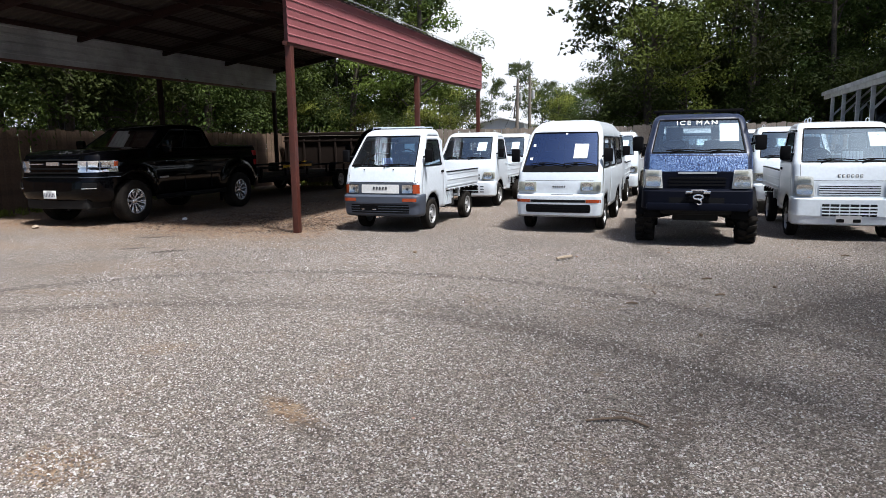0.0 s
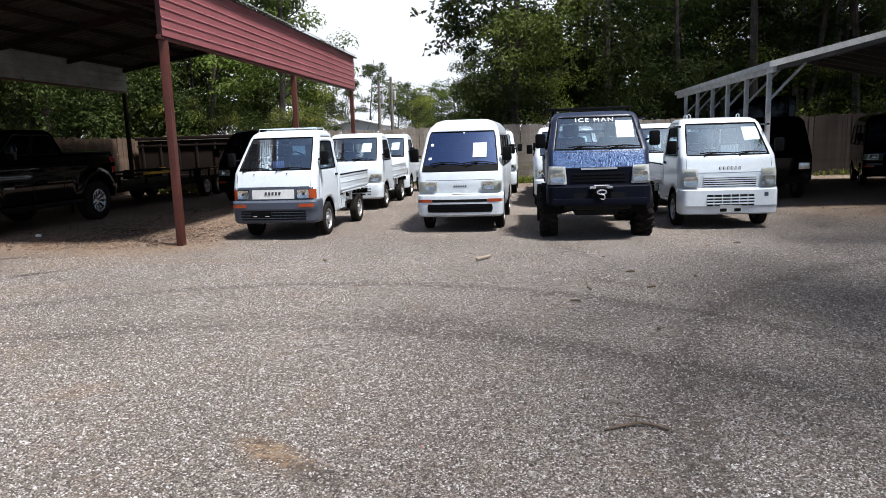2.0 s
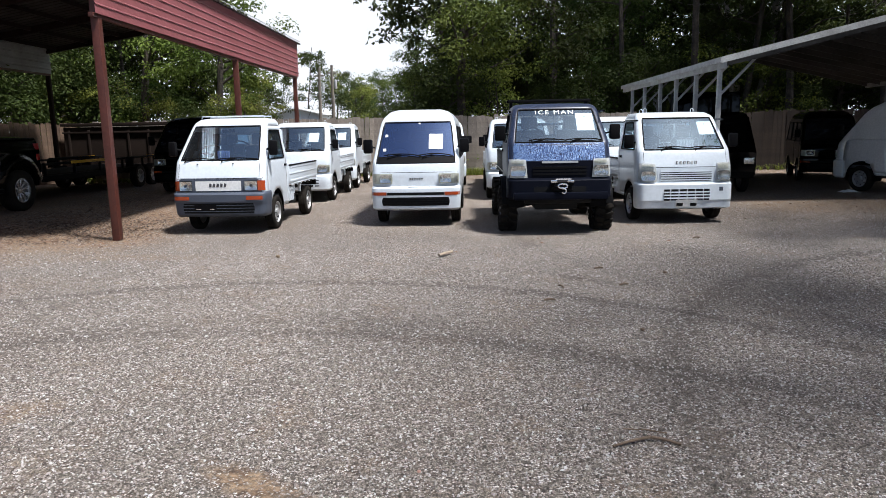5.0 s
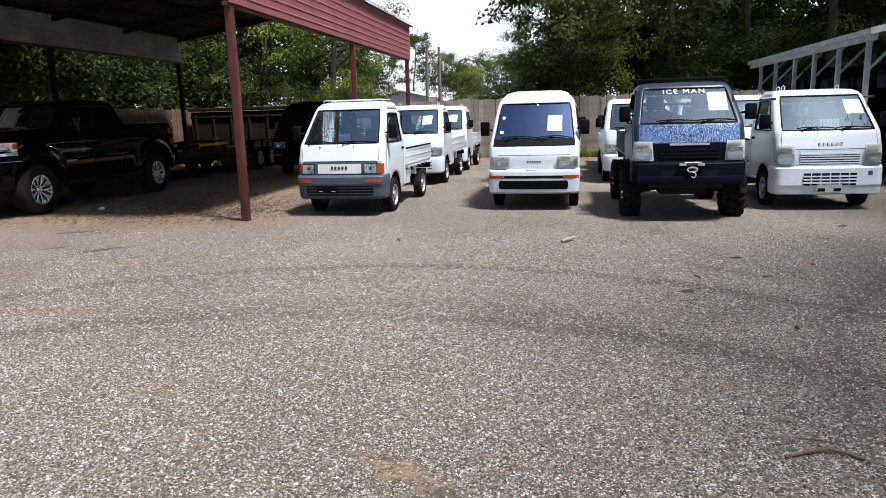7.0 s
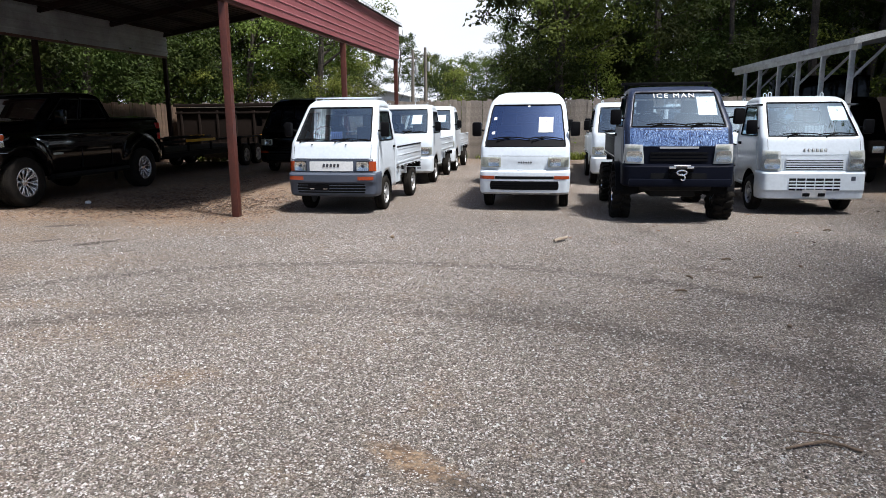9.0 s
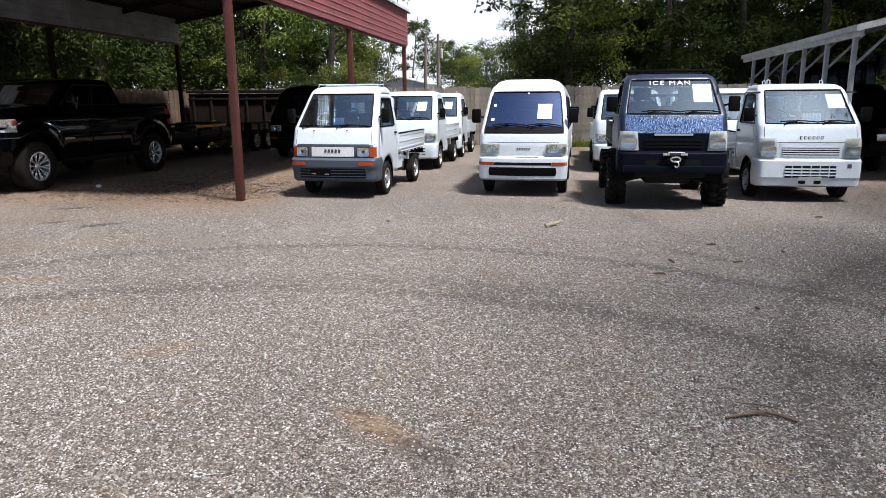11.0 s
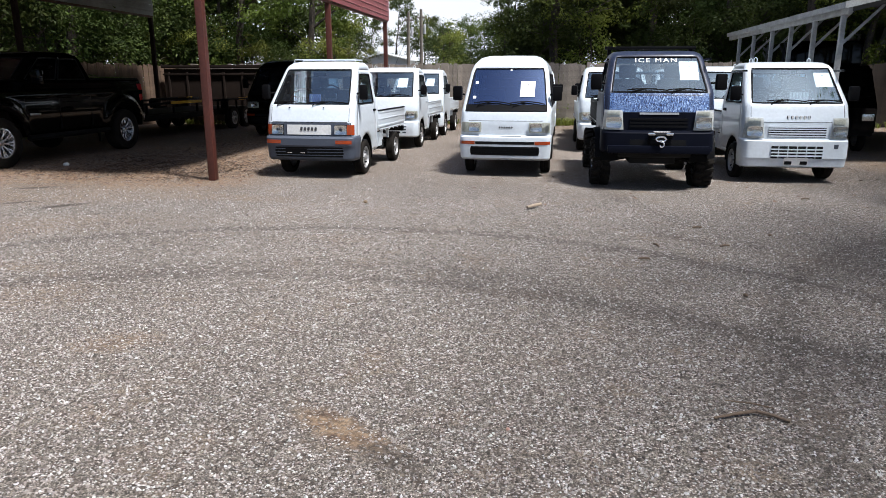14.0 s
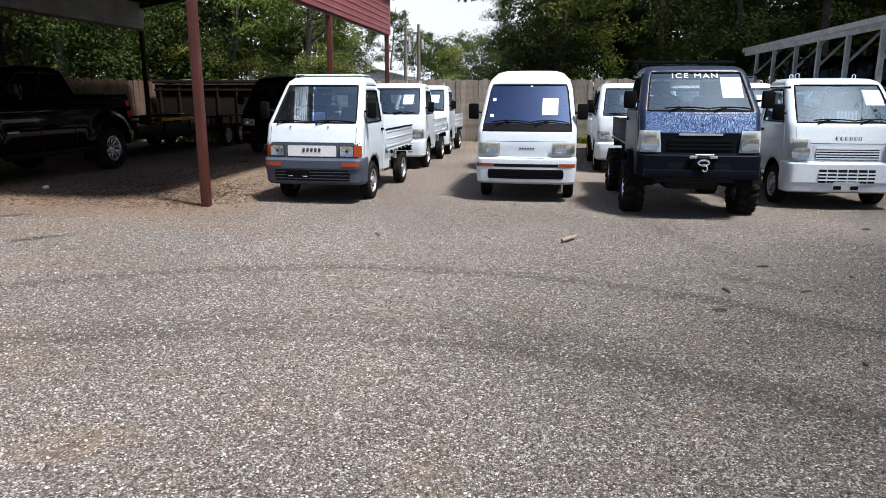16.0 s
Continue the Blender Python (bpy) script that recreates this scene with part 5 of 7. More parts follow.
def arch_liners(root, axles, hw, r, z, material="black"):
    for y in axles:
        for s in (-1, 1):
            bm = bmesh.new()
            rows = []
            for x in (s * (hw - 0.012), s * (hw - 0.24)):
                rows.append([bm.verts.new((x, y + r * math.cos(a), z + r * math.sin(a))) for a in (math.pi * k / 14 * 1.14 - 0.22 for k in range(15))])
            for k in range(14):
                bm.faces.new((rows[0][k], rows[0][k + 1], rows[1][k + 1], rows[1][k]))
            bm.faces.new(rows[1])
            part("wheel_well", bm, material, root)


# ---- the square-lamp kei truck ----


def truck_square(at):
    root = thing("kei_truck", "white kei truck with grey bumper and orange corner lamps", "truck", "parked kei trucks", at)
    s = Surf([(0.34, 0.10, 0.670, 0.10, 0.03, 1.33), (0.62, 0.045, 0.690, 0.09, 0.03, 1.33), (0.82, 0.05, 0.692, 0.09, 0.03, 1.33), (1.06, 0.12, 0.685, 0.09, 0.035, 1.33), (1.10, 0.15, 0.68, 0.09, 0.035, 1.33),
              (1.53, 0.52, 0.60, 0.08, 0.04, 1.31), (1.60, 0.58, 0.585, 0.08, 0.04, 1.31), (1.66, 0.66, 0.57, 0.08, 0.04, 1.29), (1.71, 0.76, 0.53, 0.10, 0.04, 1.25), (1.73, 0.90, 0.42, 0.10, 0.03, 1.15)])
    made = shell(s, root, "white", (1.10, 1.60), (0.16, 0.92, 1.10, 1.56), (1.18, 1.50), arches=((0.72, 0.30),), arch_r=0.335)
    arch_liners(root, (0.72,), 0.685, 0.335, 0.30)
    b = Surf([(0.27, 0.045, 0.675, 0.10, 0.03, 0.3), (0.31, 0.0, 0.69, 0.11, 0.03, 0.3), (0.47, -0.012, 0.70, 0.11, 0.03, 0.3), (0.50, -0.03, 0.705, 0.11, 0.03, 0.3), (0.60, -0.03, 0.705, 0.11, 0.03, 0.3), (0.635, 0.0, 0.695, 0.10, 0.03, 0.3)])
    bp = bumper(b, root, "grey_bumper", 0.27, 0.635, 0.36, label="grey plastic front bumper")
    patch("intake", b, rect(-0.54, 0.54, 0.325, 0.475), 0.004, 0.01, "grille_dark", bp, 10, 3, 0.1)
    for z in (0.355, 0.40, 0.445):
        patch("slat", b, rect(-0.54, 0.54, z - 0.0048, z + 0.0048), 0.013, 0.012, "grey_bumper", bp, 10, 1)
    patch("plate_mount", b, rect(-0.36, -0.02, 0.375, 0.455), 0.014, 0.008, "black", bp, 4, 2)
    patch("plate_bracket", b, rect(-0.33, -0.26, 0.385, 0.395), 0.022, 0.006, "chrome", bp, 2, 1)
    patch("plate_bracket", b, rect(-0.12, -0.05, 0.385, 0.395), 0.022, 0.006, "chrome", bp, 2, 1)
    for sx in (-1, 1):
        x0, x1 = sorted((sx * 0.43, sx * 0.665))
        patch("turn_signal", b, rect(x0, x1, 0.525, 0.578), 0.006, 0.012, "orange", bp, 5, 2, label="orange bumper turn signal")
    g = patch("grille_panel", s, rect(-0.69 + 0.045, 0.69 - 0.045, 0.635, 0.83), 0.006, 0.012, "grey_bumper", root, 14, 3)
    patch("grille_plate", s, rect(-0.345, 0.345, 0.655, 0.80), 0.014, 0.01, "white_old", g, 8, 3, 0.03)
    bars_on(s, "badge", g, -0.14, 0.14, 0.715, 0.765, 5, "badge", 0.2, off=0.014)
    for sx in (-1, 1):
        x0, x1 = sorted((sx * 0.405, sx * 0.585))
        hl = patch("headlight", s, rect(x0 - 0.008, x1 + 0.008, 0.652, 0.803), 0.012, 0.012, "grille_dark", root, 4, 3, 0.1, label="square clear headlight")
        patch("reflector", s, rect(x0, x1, 0.660, 0.795), 0.036, 0.02, "reflector", hl, 10, 8, 0.15, bowl=0.02)
        patch("bulb_cap", s, rect((x0 + x1) / 2 - 0.018, (x0 + x1) / 2 + 0.018, 0.712, 0.748), 0.037, 0.012, "grey_bumper", hl, 3, 3, 0.5)
        patch("lens", s, rect(x0 - 0.004, x1 + 0.004, 0.656, 0.799), 0.042, 0, "lens", hl, 4, 3, 0.1)
        x0, x1 = sorted((sx * 0.59, sx * 0.684))
        patch("corner_lamp", s, rect(x0, x1, 0.655, 0.80), 0.016, 0.014, "orange", root, 6, 3, label="orange corner lamp")
    patch("nose_seam", s, rect(-0.66, 0.66, 0.832, 0.842), 0.003, 0.006, "grille_dark", root, 14, 1)
    for x in (-0.61, 0.61):
        patch("panel_seam", s, rect(x - 0.0025, x + 0.0025, 0.845, 1.075), 0.001, 0.003, "grille_dark", root, 1, 6)
    wipers(s, root, 1.10, ((-0.58, -0.06), (-0.02, 0.58)))
    for x in (-0.32, 0.22):
        bm = bmesh.new()
        box(bm, (x, s.front(x, 1.05) - 0.008, 1.05), (0.02, 0.02, 0.014), 0.004)
        part("washer_jet", bm, "black", root)
    mirrors(root, made, 0.685, 0.33, 1.27, 0.22, 0.13, reach=0.09)
    cabin(root, 0.33, 1.09, 0.92)
    bm = bmesh.new()
    for k in range(6):
        box(bm, (-0.10 + k * 0.032, 0.40, 1.16), (0.024, 0.03, 0.15), 0.006)
    part("sun_curtain", bm, mat("blue_striped_cloth", (0.12, 0.18, 0.45), 0.8, vary=0.2, fine=80), root, "blue striped cloth on the dashboard")
    bm = bmesh.new()
    box(bm, (0.0, 0.62, 1.53), (0.20, 0.03, 0.055), 0.012)
    part("inside_mirror", bm, "black", root)
    bm = bmesh.new()
    tube(bm, [(-0.5, 0.85, 1.72), (-0.5, 0.85, 1.757), (0.5, 0.85, 1.757), (0.5, 0.85, 1.72)], 0.008, 6)
    tube(bm, [(-0.5, 1.2, 1.71), (-0.5, 1.2, 1.757), (0.5, 1.2, 1.757), (0.5, 1.2, 1.70)], 0.008, 6)
    part("roof_rack", bm, "white", root)
    for sx in (-1, 1):
        bm = bmesh.new()
        box(bm, (sx * 0.695, 1.17, 0.98), (0.025, 0.10, 0.035), 0.01)
        part("door_handle", bm, "black", made["doorL" if sx < 0 else "doorR"], "black door handle")
    bed(root, 1.40, 3.27, 0.685, 0.665, 0.28)
    wheels(root, SMALL_WHEEL, (0.72, 2.62), 1.21, 0.262)
    return root


# ---- the newer tall kei truck, plain white or dark and lifted ----


def truck_tall(at, label, paint="white", lift=0.0, ice=False):
    root = thing("kei_truck", label, "truck", "parked kei trucks", at)
    up = lift
    raw = [(0.36, 0.10, 0.690, 0.10, 0.04, 1.36), (0.62, 0.05, 0.715, 0.11, 0.04, 1.36), (0.86, 0.06, 0.722, 0.11, 0.045, 1.36), (1.09, 0.13, 0.715, 0.11, 0.05, 1.36), (1.13, 0.16, 0.71, 0.10, 0.05, 1.36),
           (1.57, 0.55, 0.635, 0.09, 0.05, 1.34), (1.635, 0.61, 0.62, 0.09, 0.05, 1.34), (1.685, 0.68, 0.595, 0.09, 0.05, 1.31), (1.725, 0.79, 0.55, 0.10, 0.05, 1.27), (1.74, 0.95, 0.42, 0.10, 0.04, 1.15)]
    squeeze = 0.905 if ice else 0.955

    def q(z):
        return up + (z if z < 1.13 else 1.13 + (z - 1.13) * squeeze)
    s = Surf([(q(z), *r) for z, *r in raw])
    arch_z = 0.30 + up * 0.9
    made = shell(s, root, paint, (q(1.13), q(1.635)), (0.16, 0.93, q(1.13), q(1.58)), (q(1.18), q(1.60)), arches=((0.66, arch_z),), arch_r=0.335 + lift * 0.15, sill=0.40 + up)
    arch_liners(root, (0.66,), 0.715, 0.335 + lift * 0.15, arch_z)
    skin = "ice_black" if ice else paint
    low = 0.335 if ice else 0.225
    b = Surf([(low + up, 0.05, 0.70, 0.10, 0.04, 0.3), (low + 0.02 + up, 0.01, 0.72, 0.11, 0.04, 0.3), (max(low + 0.025, 0.355) + up, -0.005, 0.728, 0.12, 0.04, 0.3), (max(low + 0.035, 0.365) + up, -0.012, 0.73, 0.12, 0.04, 0.3), (0.60 + up, -0.005, 0.73, 0.12, 0.045, 0.3), (0.635 + up, 0.03, 0.722, 0.11, 0.045, 0.3)])
    bp = bumper(b, root, skin, low + up, 0.635 + up, 0.33, label="black front bumper" if ice else "white front bumper")
    if not ice:
        patch("intake", b, rect(-0.35, 0.35, 0.36, 0.535), 0.003, 0.01, "grille_dark", bp, 8, 3, 0.05)
        for z in (0.40, 0.445, 0.49):
            patch("slat", b, rect(-0.35, 0.35, z - 0.010, z + 0.010), 0.014, 0.014, paint, bp, 8, 1)
        for x in np.linspace(-0.25, 0.25, 5):
            patch("divider", b, rect(x - 0.005, x + 0.005, 0.36, 0.535), 0.012, 0.010, paint, bp, 1, 3)
        patch("plate_bracket", b, rect(-0.17, 0.16, 0.265, 0.375), 0.02, 0.012, "white_old", bp, 4, 2, 0.06)
        for x in (-0.11, 0.10):
            patch("bracket_slot", b, rect(x - 0.05, x + 0.05, 0.275, 0.325), 0.023, 0.006, "grille_dark", bp, 2, 2, 0.2)
        patch("side_vent", b, rect(0.50, 0.56, 0.50, 0.56), 0.004, 0.006, "grey_bumper", bp, 2, 2)
        gp = patch("grille_panel", s, rect(-0.43, 0.43, 0.645, 0.855), 0.004, 0.01, paint, root, 10, 3, 0.02)
        patch("grille_opening", s, rect(-0.39, 0.39, 0.655, 0.80), 0.007, 0.006, "grille_dark", gp, 8, 3, 0.04)
        for z in (0.672, 0.705, 0.738, 0.771, 0.80):
            patch("slat", s, rect(-0.39, 0.39, z - 0.0085, z + 0.0085), 0.02, 0.016, paint, gp, 8, 1)
        patch("nose_seam", s, rect(-0.46, 0.46, 0.862, 0.868), 0.002, 0.004, "grille_dark", root, 12, 1)
        for x in (-0.63, 0.63):
            patch("panel_seam", s, rect(x - 0.0025, x + 0.0025, 0.935, 1.10), 0.001, 0.003, "grille_dark", root, 1, 6)
        bars_on(s, "badge", root, -0.17, 0.17, 0.905, 0.955, 6, "badge", 0.0)
        bars_on(s, "badge_face", root, -0.165, 0.165, 0.912, 0.948, 6, "sticker", 0.0, off=0.006, fill=0.4)
    else:
        patch("intake", b, rect(-0.36, 0.36, 0.40 + up, 0.52 + up), 0.003, 0.01, "grille_dark", bp, 8, 3, 0.05)
        gp = patch("grille_panel", s, rect(-0.46, 0.46, 0.64 + up, 0.865 + up), 0.006, 0.012, "ice_black", root, 10, 3, 0.02)
        for z in (0.69, 0.735, 0.78):
            patch("slat", s, rect(-0.37, 0.37, z - 0.014 + up, z + 0.014 + up), 0.022, 0.02, "black", gp, 8, 1)
        patch("chrome_strip", s, rect(-0.25, 0.25, 0.842 + up, 0.868 + up), 0.014, 0.012, "steel", gp, 6, 1)
        patch("hood_panel", s, rect(-0.705, 0.705, 0.875 + up, 1.115 + up), 0.004, 0.008, "fur", root, 18, 5, 0.0, label="blue feather-print wrapped hood panel")
    for sx in (-1, 1):
        a, c = sx * 0.445, sx * 0.716
        foot, high = 0.64 + up, (0.90 if ice else 0.93) + up
        cor = ((a, foot), (c, foot), (sx * 0.70, high), (sx * 0.47, high - 0.005)) if sx > 0 else ((c, foot), (a, foot), (sx * 0.47, high - 0.005), (sx * 0.70, high))
        hl = patch("headlight", s, cor, 0.012, 0.014, "lamp_clear", root, 6, 5, 0.06, label="tall clear headlight with hazed top")
        x0, x1 = sorted((sx * 0.47, sx * 0.68))
        patch("reflector", s, rect(x0, x1, 0.665 + up, 0.81 + up), 0.034, 0.018, "reflector", hl, 10, 8, 0.45, bowl=0.02)
        patch("upper_lamp", s, rect(x0 + 0.01, x1 - 0.03, 0.83 + up, high - 0.02), 0.018, 0.006, "lamp_yellowed", hl, 4, 3, 0.2)
        patch("lens", s, cor, 0.040, 0, "lens", hl, 6, 5, 0.06)
    wipers(s, root, 1.14 + up, ((-0.42, 0.10), (0.10, 0.60)))
    mirrors(root, made, 0.71, 0.36, 1.26 + up, 0.21, 0.15, reach=0.10)
    cabin(root, 0.36, 1.10, 0.98, lift=up)
    bm = bmesh.new()
    if not ice:
        for k in range(6):
            box(bm, (-0.02 + k * 0.045, 0.44, 1.19), (0.034, 0.03, 0.17), 0.006)
        part("sun_curtain", bm, mat("grey_striped_cloth", (0.35, 0.42, 0.50), 0.8, vary=0.2, fine=80), root, "pale striped cloth on the dashboard")
    else:
        box(bm, (0, 0.40, 1.13 + up), (0.3, 0.1, 0.04), 0.01)
        part("dash_tray", bm, "black", root)
    bm = bmesh.new()
    box(bm, (0.0, 0.66, q(1.57)), (0.22, 0.03, 0.06), 0.012)
    part("inside_mirror", bm, "black", root)
    for sx in (-1, 1):
        bm = bmesh.new()
        box(bm, (sx * 0.725, 1.18, 1.0 + up), (0.025, 0.11, 0.04), 0.012)
        part("door_handle", bm, "black", made["doorL" if sx < 0 else "doorR"], "black door handle")
        bm = bmesh.new()
        box(bm, (sx * 0.668, 0.80, q(1.60)), (0.03, 0.75, 0.03), 0.01)
        part("rain_visor", bm, "glass_dark", made["doorL" if sx < 0 else "doorR"])
    bed(root, 1.44, 3.29, 0.70, 0.66, 0.29, "black" if ice else paint, lift=up, axle=2.56)
    if not ice:
        hooks(root, 1.12, q(1.735))
        hooks(root, 0.9, q(1.745), (-0.42,))
        wheels(root, SMALL_WHEEL, (0.66, 2.56), 1.27, 0.262)
        paper(s, root, 0.30, 0.55, q(1.36), q(1.57), -0.016)
    else:
        wheels(root, MUD_WHEEL, (0.66, 2.60), 1.38, 0.315)
        paper(s, root, 0.28, 0.53, q(1.30), q(1.57), -0.016)
    return root, s


def truck_round(at, label, paint="white", tags="parked kei trucks", sheet=True):
    root = thing("kei_truck", label, "truck", tags, at)
    s = Surf([(0.36, 0.12, 0.690, 0.14, 0.05, 1.34), (0.62, 0.06, 0.71, 0.15, 0.06, 1.34), (0.86, 0.07, 0.715, 0.15, 0.06, 1.34), (1.06, 0.14, 0.71, 0.13, 0.06, 1.34), (1.10, 0.17, 0.705, 0.12, 0.06, 1.34),
              (1.54, 0.56, 0.625, 0.10, 0.06, 1.32), (1.60, 0.62, 0.61, 0.10, 0.06, 1.32), (1.655, 0.70, 0.585, 0.10, 0.05, 1.29), (1.70, 0.82, 0.54, 0.12, 0.05, 1.25), (1.715, 0.98, 0.42, 0.10, 0.04, 1.15)])
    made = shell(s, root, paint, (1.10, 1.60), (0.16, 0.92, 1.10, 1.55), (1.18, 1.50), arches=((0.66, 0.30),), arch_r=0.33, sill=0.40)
    arch_liners(root, (0.66,), 0.71, 0.33, 0.30)
    b = Surf([(0.25, 0.07, 0.68, 0.13, 0.05, 0.3), (0.29, 0.0, 0.71, 0.15, 0.06, 0.3), (0.45, -0.015, 0.718, 0.15, 0.06, 0.3), (0.56, -0.005, 0.718, 0.15, 0.06, 0.3), (0.60, 0.03, 0.71, 0.14, 0.06, 0.3)])
    bp = bumper(b, root, paint, 0.25, 0.60, 0.33)
    for z in (0.36, 0.42, 0.48):
        patch("intake", b, rect(-0.36, 0.36, z - 0.02, z + 0.02), 0.003, 0.008, "grille_dark", bp, 8, 1, 0.05)
        for sx in (-1, 1):
            x0, x1 = sorted((sx * 0.40, sx * 0.48))
            patch("vent", b, rect(x0, x1, z - 0.012, z + 0.012), 0.003, 0.006, "grey_bumper", bp, 2, 1)
    for z in (0.665, 0.735):
        patch("grille", s, rect(-0.38, 0.38, z - 0.025, z + 0.025), 0.004, 0.008, "grille_dark", root, 8, 1, 0.1)
    for sx in (-1, 1):
        a, c = sx * 0.41, sx * 0.70
        cor = ((a, 0.625), (c, 0.645), (c, 0.80), (sx * 0.47, 0.815)) if sx > 0 else ((c, 0.645), (a, 0.625), (sx * 0.47, 0.815), (c, 0.80))
        hl = patch("headlight", s, cor, 0.012, 0.014, "lamp_yellowed", root, 6, 5, 0.2, label="rounded clear headlight")
        x0, x1 = sorted((sx * 0.46, sx * 0.65))
        patch("reflector", s, rect(x0, x1, 0.65, 0.785), 0.034, 0.018, "reflector", hl, 10, 8, 0.4, bowl=0.02)
        patch("lens", s, cor, 0.040, 0, "lens", hl, 6, 5, 0.2)
    wipers(s, root, 1.11)
    mirrors(root, made, 0.705, 0.36, 1.24, 0.20, 0.13)
    cabin(root, 0.36, 1.08, 0.95)
    hooks(root, 1.1, 1.70, (-0.45, 0.45))
    for sx in (-1, 1):
        bm = bmesh.new()
        box(bm, (sx * 0.715, 1.16, 0.98), (0.025, 0.10, 0.035), 0.01)
        part("door_handle", bm, paint, made["doorL" if sx < 0 else "doorR"])
    bed(root, 1.42, 3.27, 0.69, 0.66, 0.28, paint, cap=paint, axle=2.56)
    wheels(root, SMALL_WHEEL, (0.66, 2.56), 1.26, 0.262)
    if sheet:
        paper(s, root, 0.22, 0.43, 1.29, 1.48, -0.016)
    return root


def van(at, label, paint="white", group="parked kei trucks", detail=True, high=True, panes=True):
    root = thing("kei_van", label, "van", group, at)
    t = 0.0 if high else -0.08
    s = Surf([(0.34, 0.10, 0.665, 0.10, 0.04, 3.22), (0.62, 0.045, 0.688, 0.10, 0.04, 3.24), (0.82, 0.05, 0.692, 0.10, 0.045, 3.25), (0.96, 0.085, 0.69, 0.085, 0.05, 3.25), (0.99, 0.10, 0.688, 0.07, 0.05, 3.25),
              (1.54, 0.56, 0.620, 0.07, 0.06, 3.22), (1.62, 0.63, 0.602, 0.075, 0.06, 3.2), (1.70, 0.72, 0.570, 0.10, 0.06, 3.18), (1.79 + t, 0.86, 0.49, 0.14, 0.06, 3.12), (1.83 + t, 1.05, 0.38, 0.14, 0.05, 3.0)])
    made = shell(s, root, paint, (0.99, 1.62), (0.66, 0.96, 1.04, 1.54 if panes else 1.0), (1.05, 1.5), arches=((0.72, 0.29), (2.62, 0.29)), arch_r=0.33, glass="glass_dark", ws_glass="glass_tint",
                 extra=((0.37, 0.62, 1.04, 1.54), (0.04, 0.33, 1.04, 1.54)) if panes else (), door_f=(0.63, 0.97), sill=0.38)
    arch_liners(root, (0.72, 2.62), 0.688, 0.33, 0.29)
    b = Surf([(0.255, 0.05, 0.67, 0.10, 0.04, 0.3), (0.29, 0.0, 0.69, 0.11, 0.04, 0.3), (0.46, -0.012, 0.70, 0.11, 0.04, 0.3), (0.56, -0.015, 0.70, 0.11, 0.04, 0.3), (0.60, -0.01, 0.70, 0.11, 0.04, 0.3), (0.635, 0.03, 0.69, 0.10, 0.04, 0.3)])
    bp = bumper(b, root, paint, 0.255, 0.635, 0.34)
    patch("intake", b, rect(-0.53, 0.53, 0.33, 0.465), 0.003, 0.01, "grille_dark", bp, 10, 3, 0.12)
    for z in (0.365, 0.40, 0.435):
        patch("slat", b, rect(-0.52, 0.52, z - 0.008, z + 0.008), 0.011, 0.01, "black", bp, 10, 1)
    patch("bumper_strip", b, rect(-0.45, 0.45, 0.497, 0.54), 0.003, 0.008, "grille_dark", bp, 10, 1)
    for sx in (-1, 1):
        x0, x1 = sorted((sx * 0.455, sx * 0.685))
        patch("turn_signal", b, rect(x0, x1, 0.495, 0.545), 0.006, 0.012, "orange", bp, 5, 2, label="orange bumper turn signal")
        x0, x1 = sorted((sx * 0.36, sx * 0.675))
        hl = patch("headlight", s, rect(x0, x1, 0.675, 0.825), 0.010, 0.012, "lamp_yellowed", root, 6, 3, 0.1, label="rectangular headlight")
        x0, x1 = sorted((sx * 0.385, sx * 0.555))
        patch("reflector", s, rect(x0, x1, 0.69, 0.81), 0.034, 0.02, "reflector", hl, 10, 8, 0.2, bowl=0.02)
        x0, x1 = sorted((sx * 0.355, sx * 0.68))
        patch("lens", s, rect(x0, x1, 0.67, 0.83), 0.040, 0, "lens", hl, 6, 3, 0.1)
    patch("nose_seam", s, rect(-0.66, 0.66, 0.842, 0.848), 0.001, 0.004, "grille_dark", root, 12, 1)
    patch("nose_vent", b, rect(-0.12, 0.25, 0.618, 0.626), 0.003, 0.006, "grille_dark", bp, 4, 1)
    patch("cowl", s, rect(-0.615, 0.615, 0.985, 1.085), -0.003, 0.004, "black", root, 12, 2)
    if detail:
        bars_on(s, "badge", root, -0.10, 0.12, 0.735, 0.762, 6, "badge", 0.5)
        paper(s, root, 0.20, 0.42, 1.20, 1.43)
        for x, z, w in ((-0.53, 1.17, 0.05), (-0.51, 1.39, 0.045), (0.02, 1.59, 0.03)):
            patch("sticker", s, rect(x, x + w, z, z + 0.04), -0.003, 0.002, "sticker", root, 2, 2)
    wipers(s, root, 1.085, ((-0.50, 0.08), (0.05, 0.58)), 0.03)
    mirrors(root, made, 0.685, 0.27, 1.25, 0.22, 0.15, reach=0.075)
    cabin(root, 0.30, 0.99, 0.95, rear=3.0)
    bm = bmesh.new()
    box(bm, (0, 2.3, 0.98), (1.1, 0.14, 0.7), 0.05)
    part("rear_seat", bm, "seat", root)
    bm = bmesh.new()
    box(bm, (0, 1.7, 0.36), (1.2, 2.6, 0.14), 0.03)
    part("chassis", bm, "underbody", root)
    bm = bmesh.new()
    box(bm, (0, 3.27, 0.42), (1.34, 0.10, 0.20), 0.04)
    part("rear_bumper", bm, paint, root)
    wheels(root, SMALL_WHEEL, (0.72, 2.62), 1.21, 0.262)
    return root


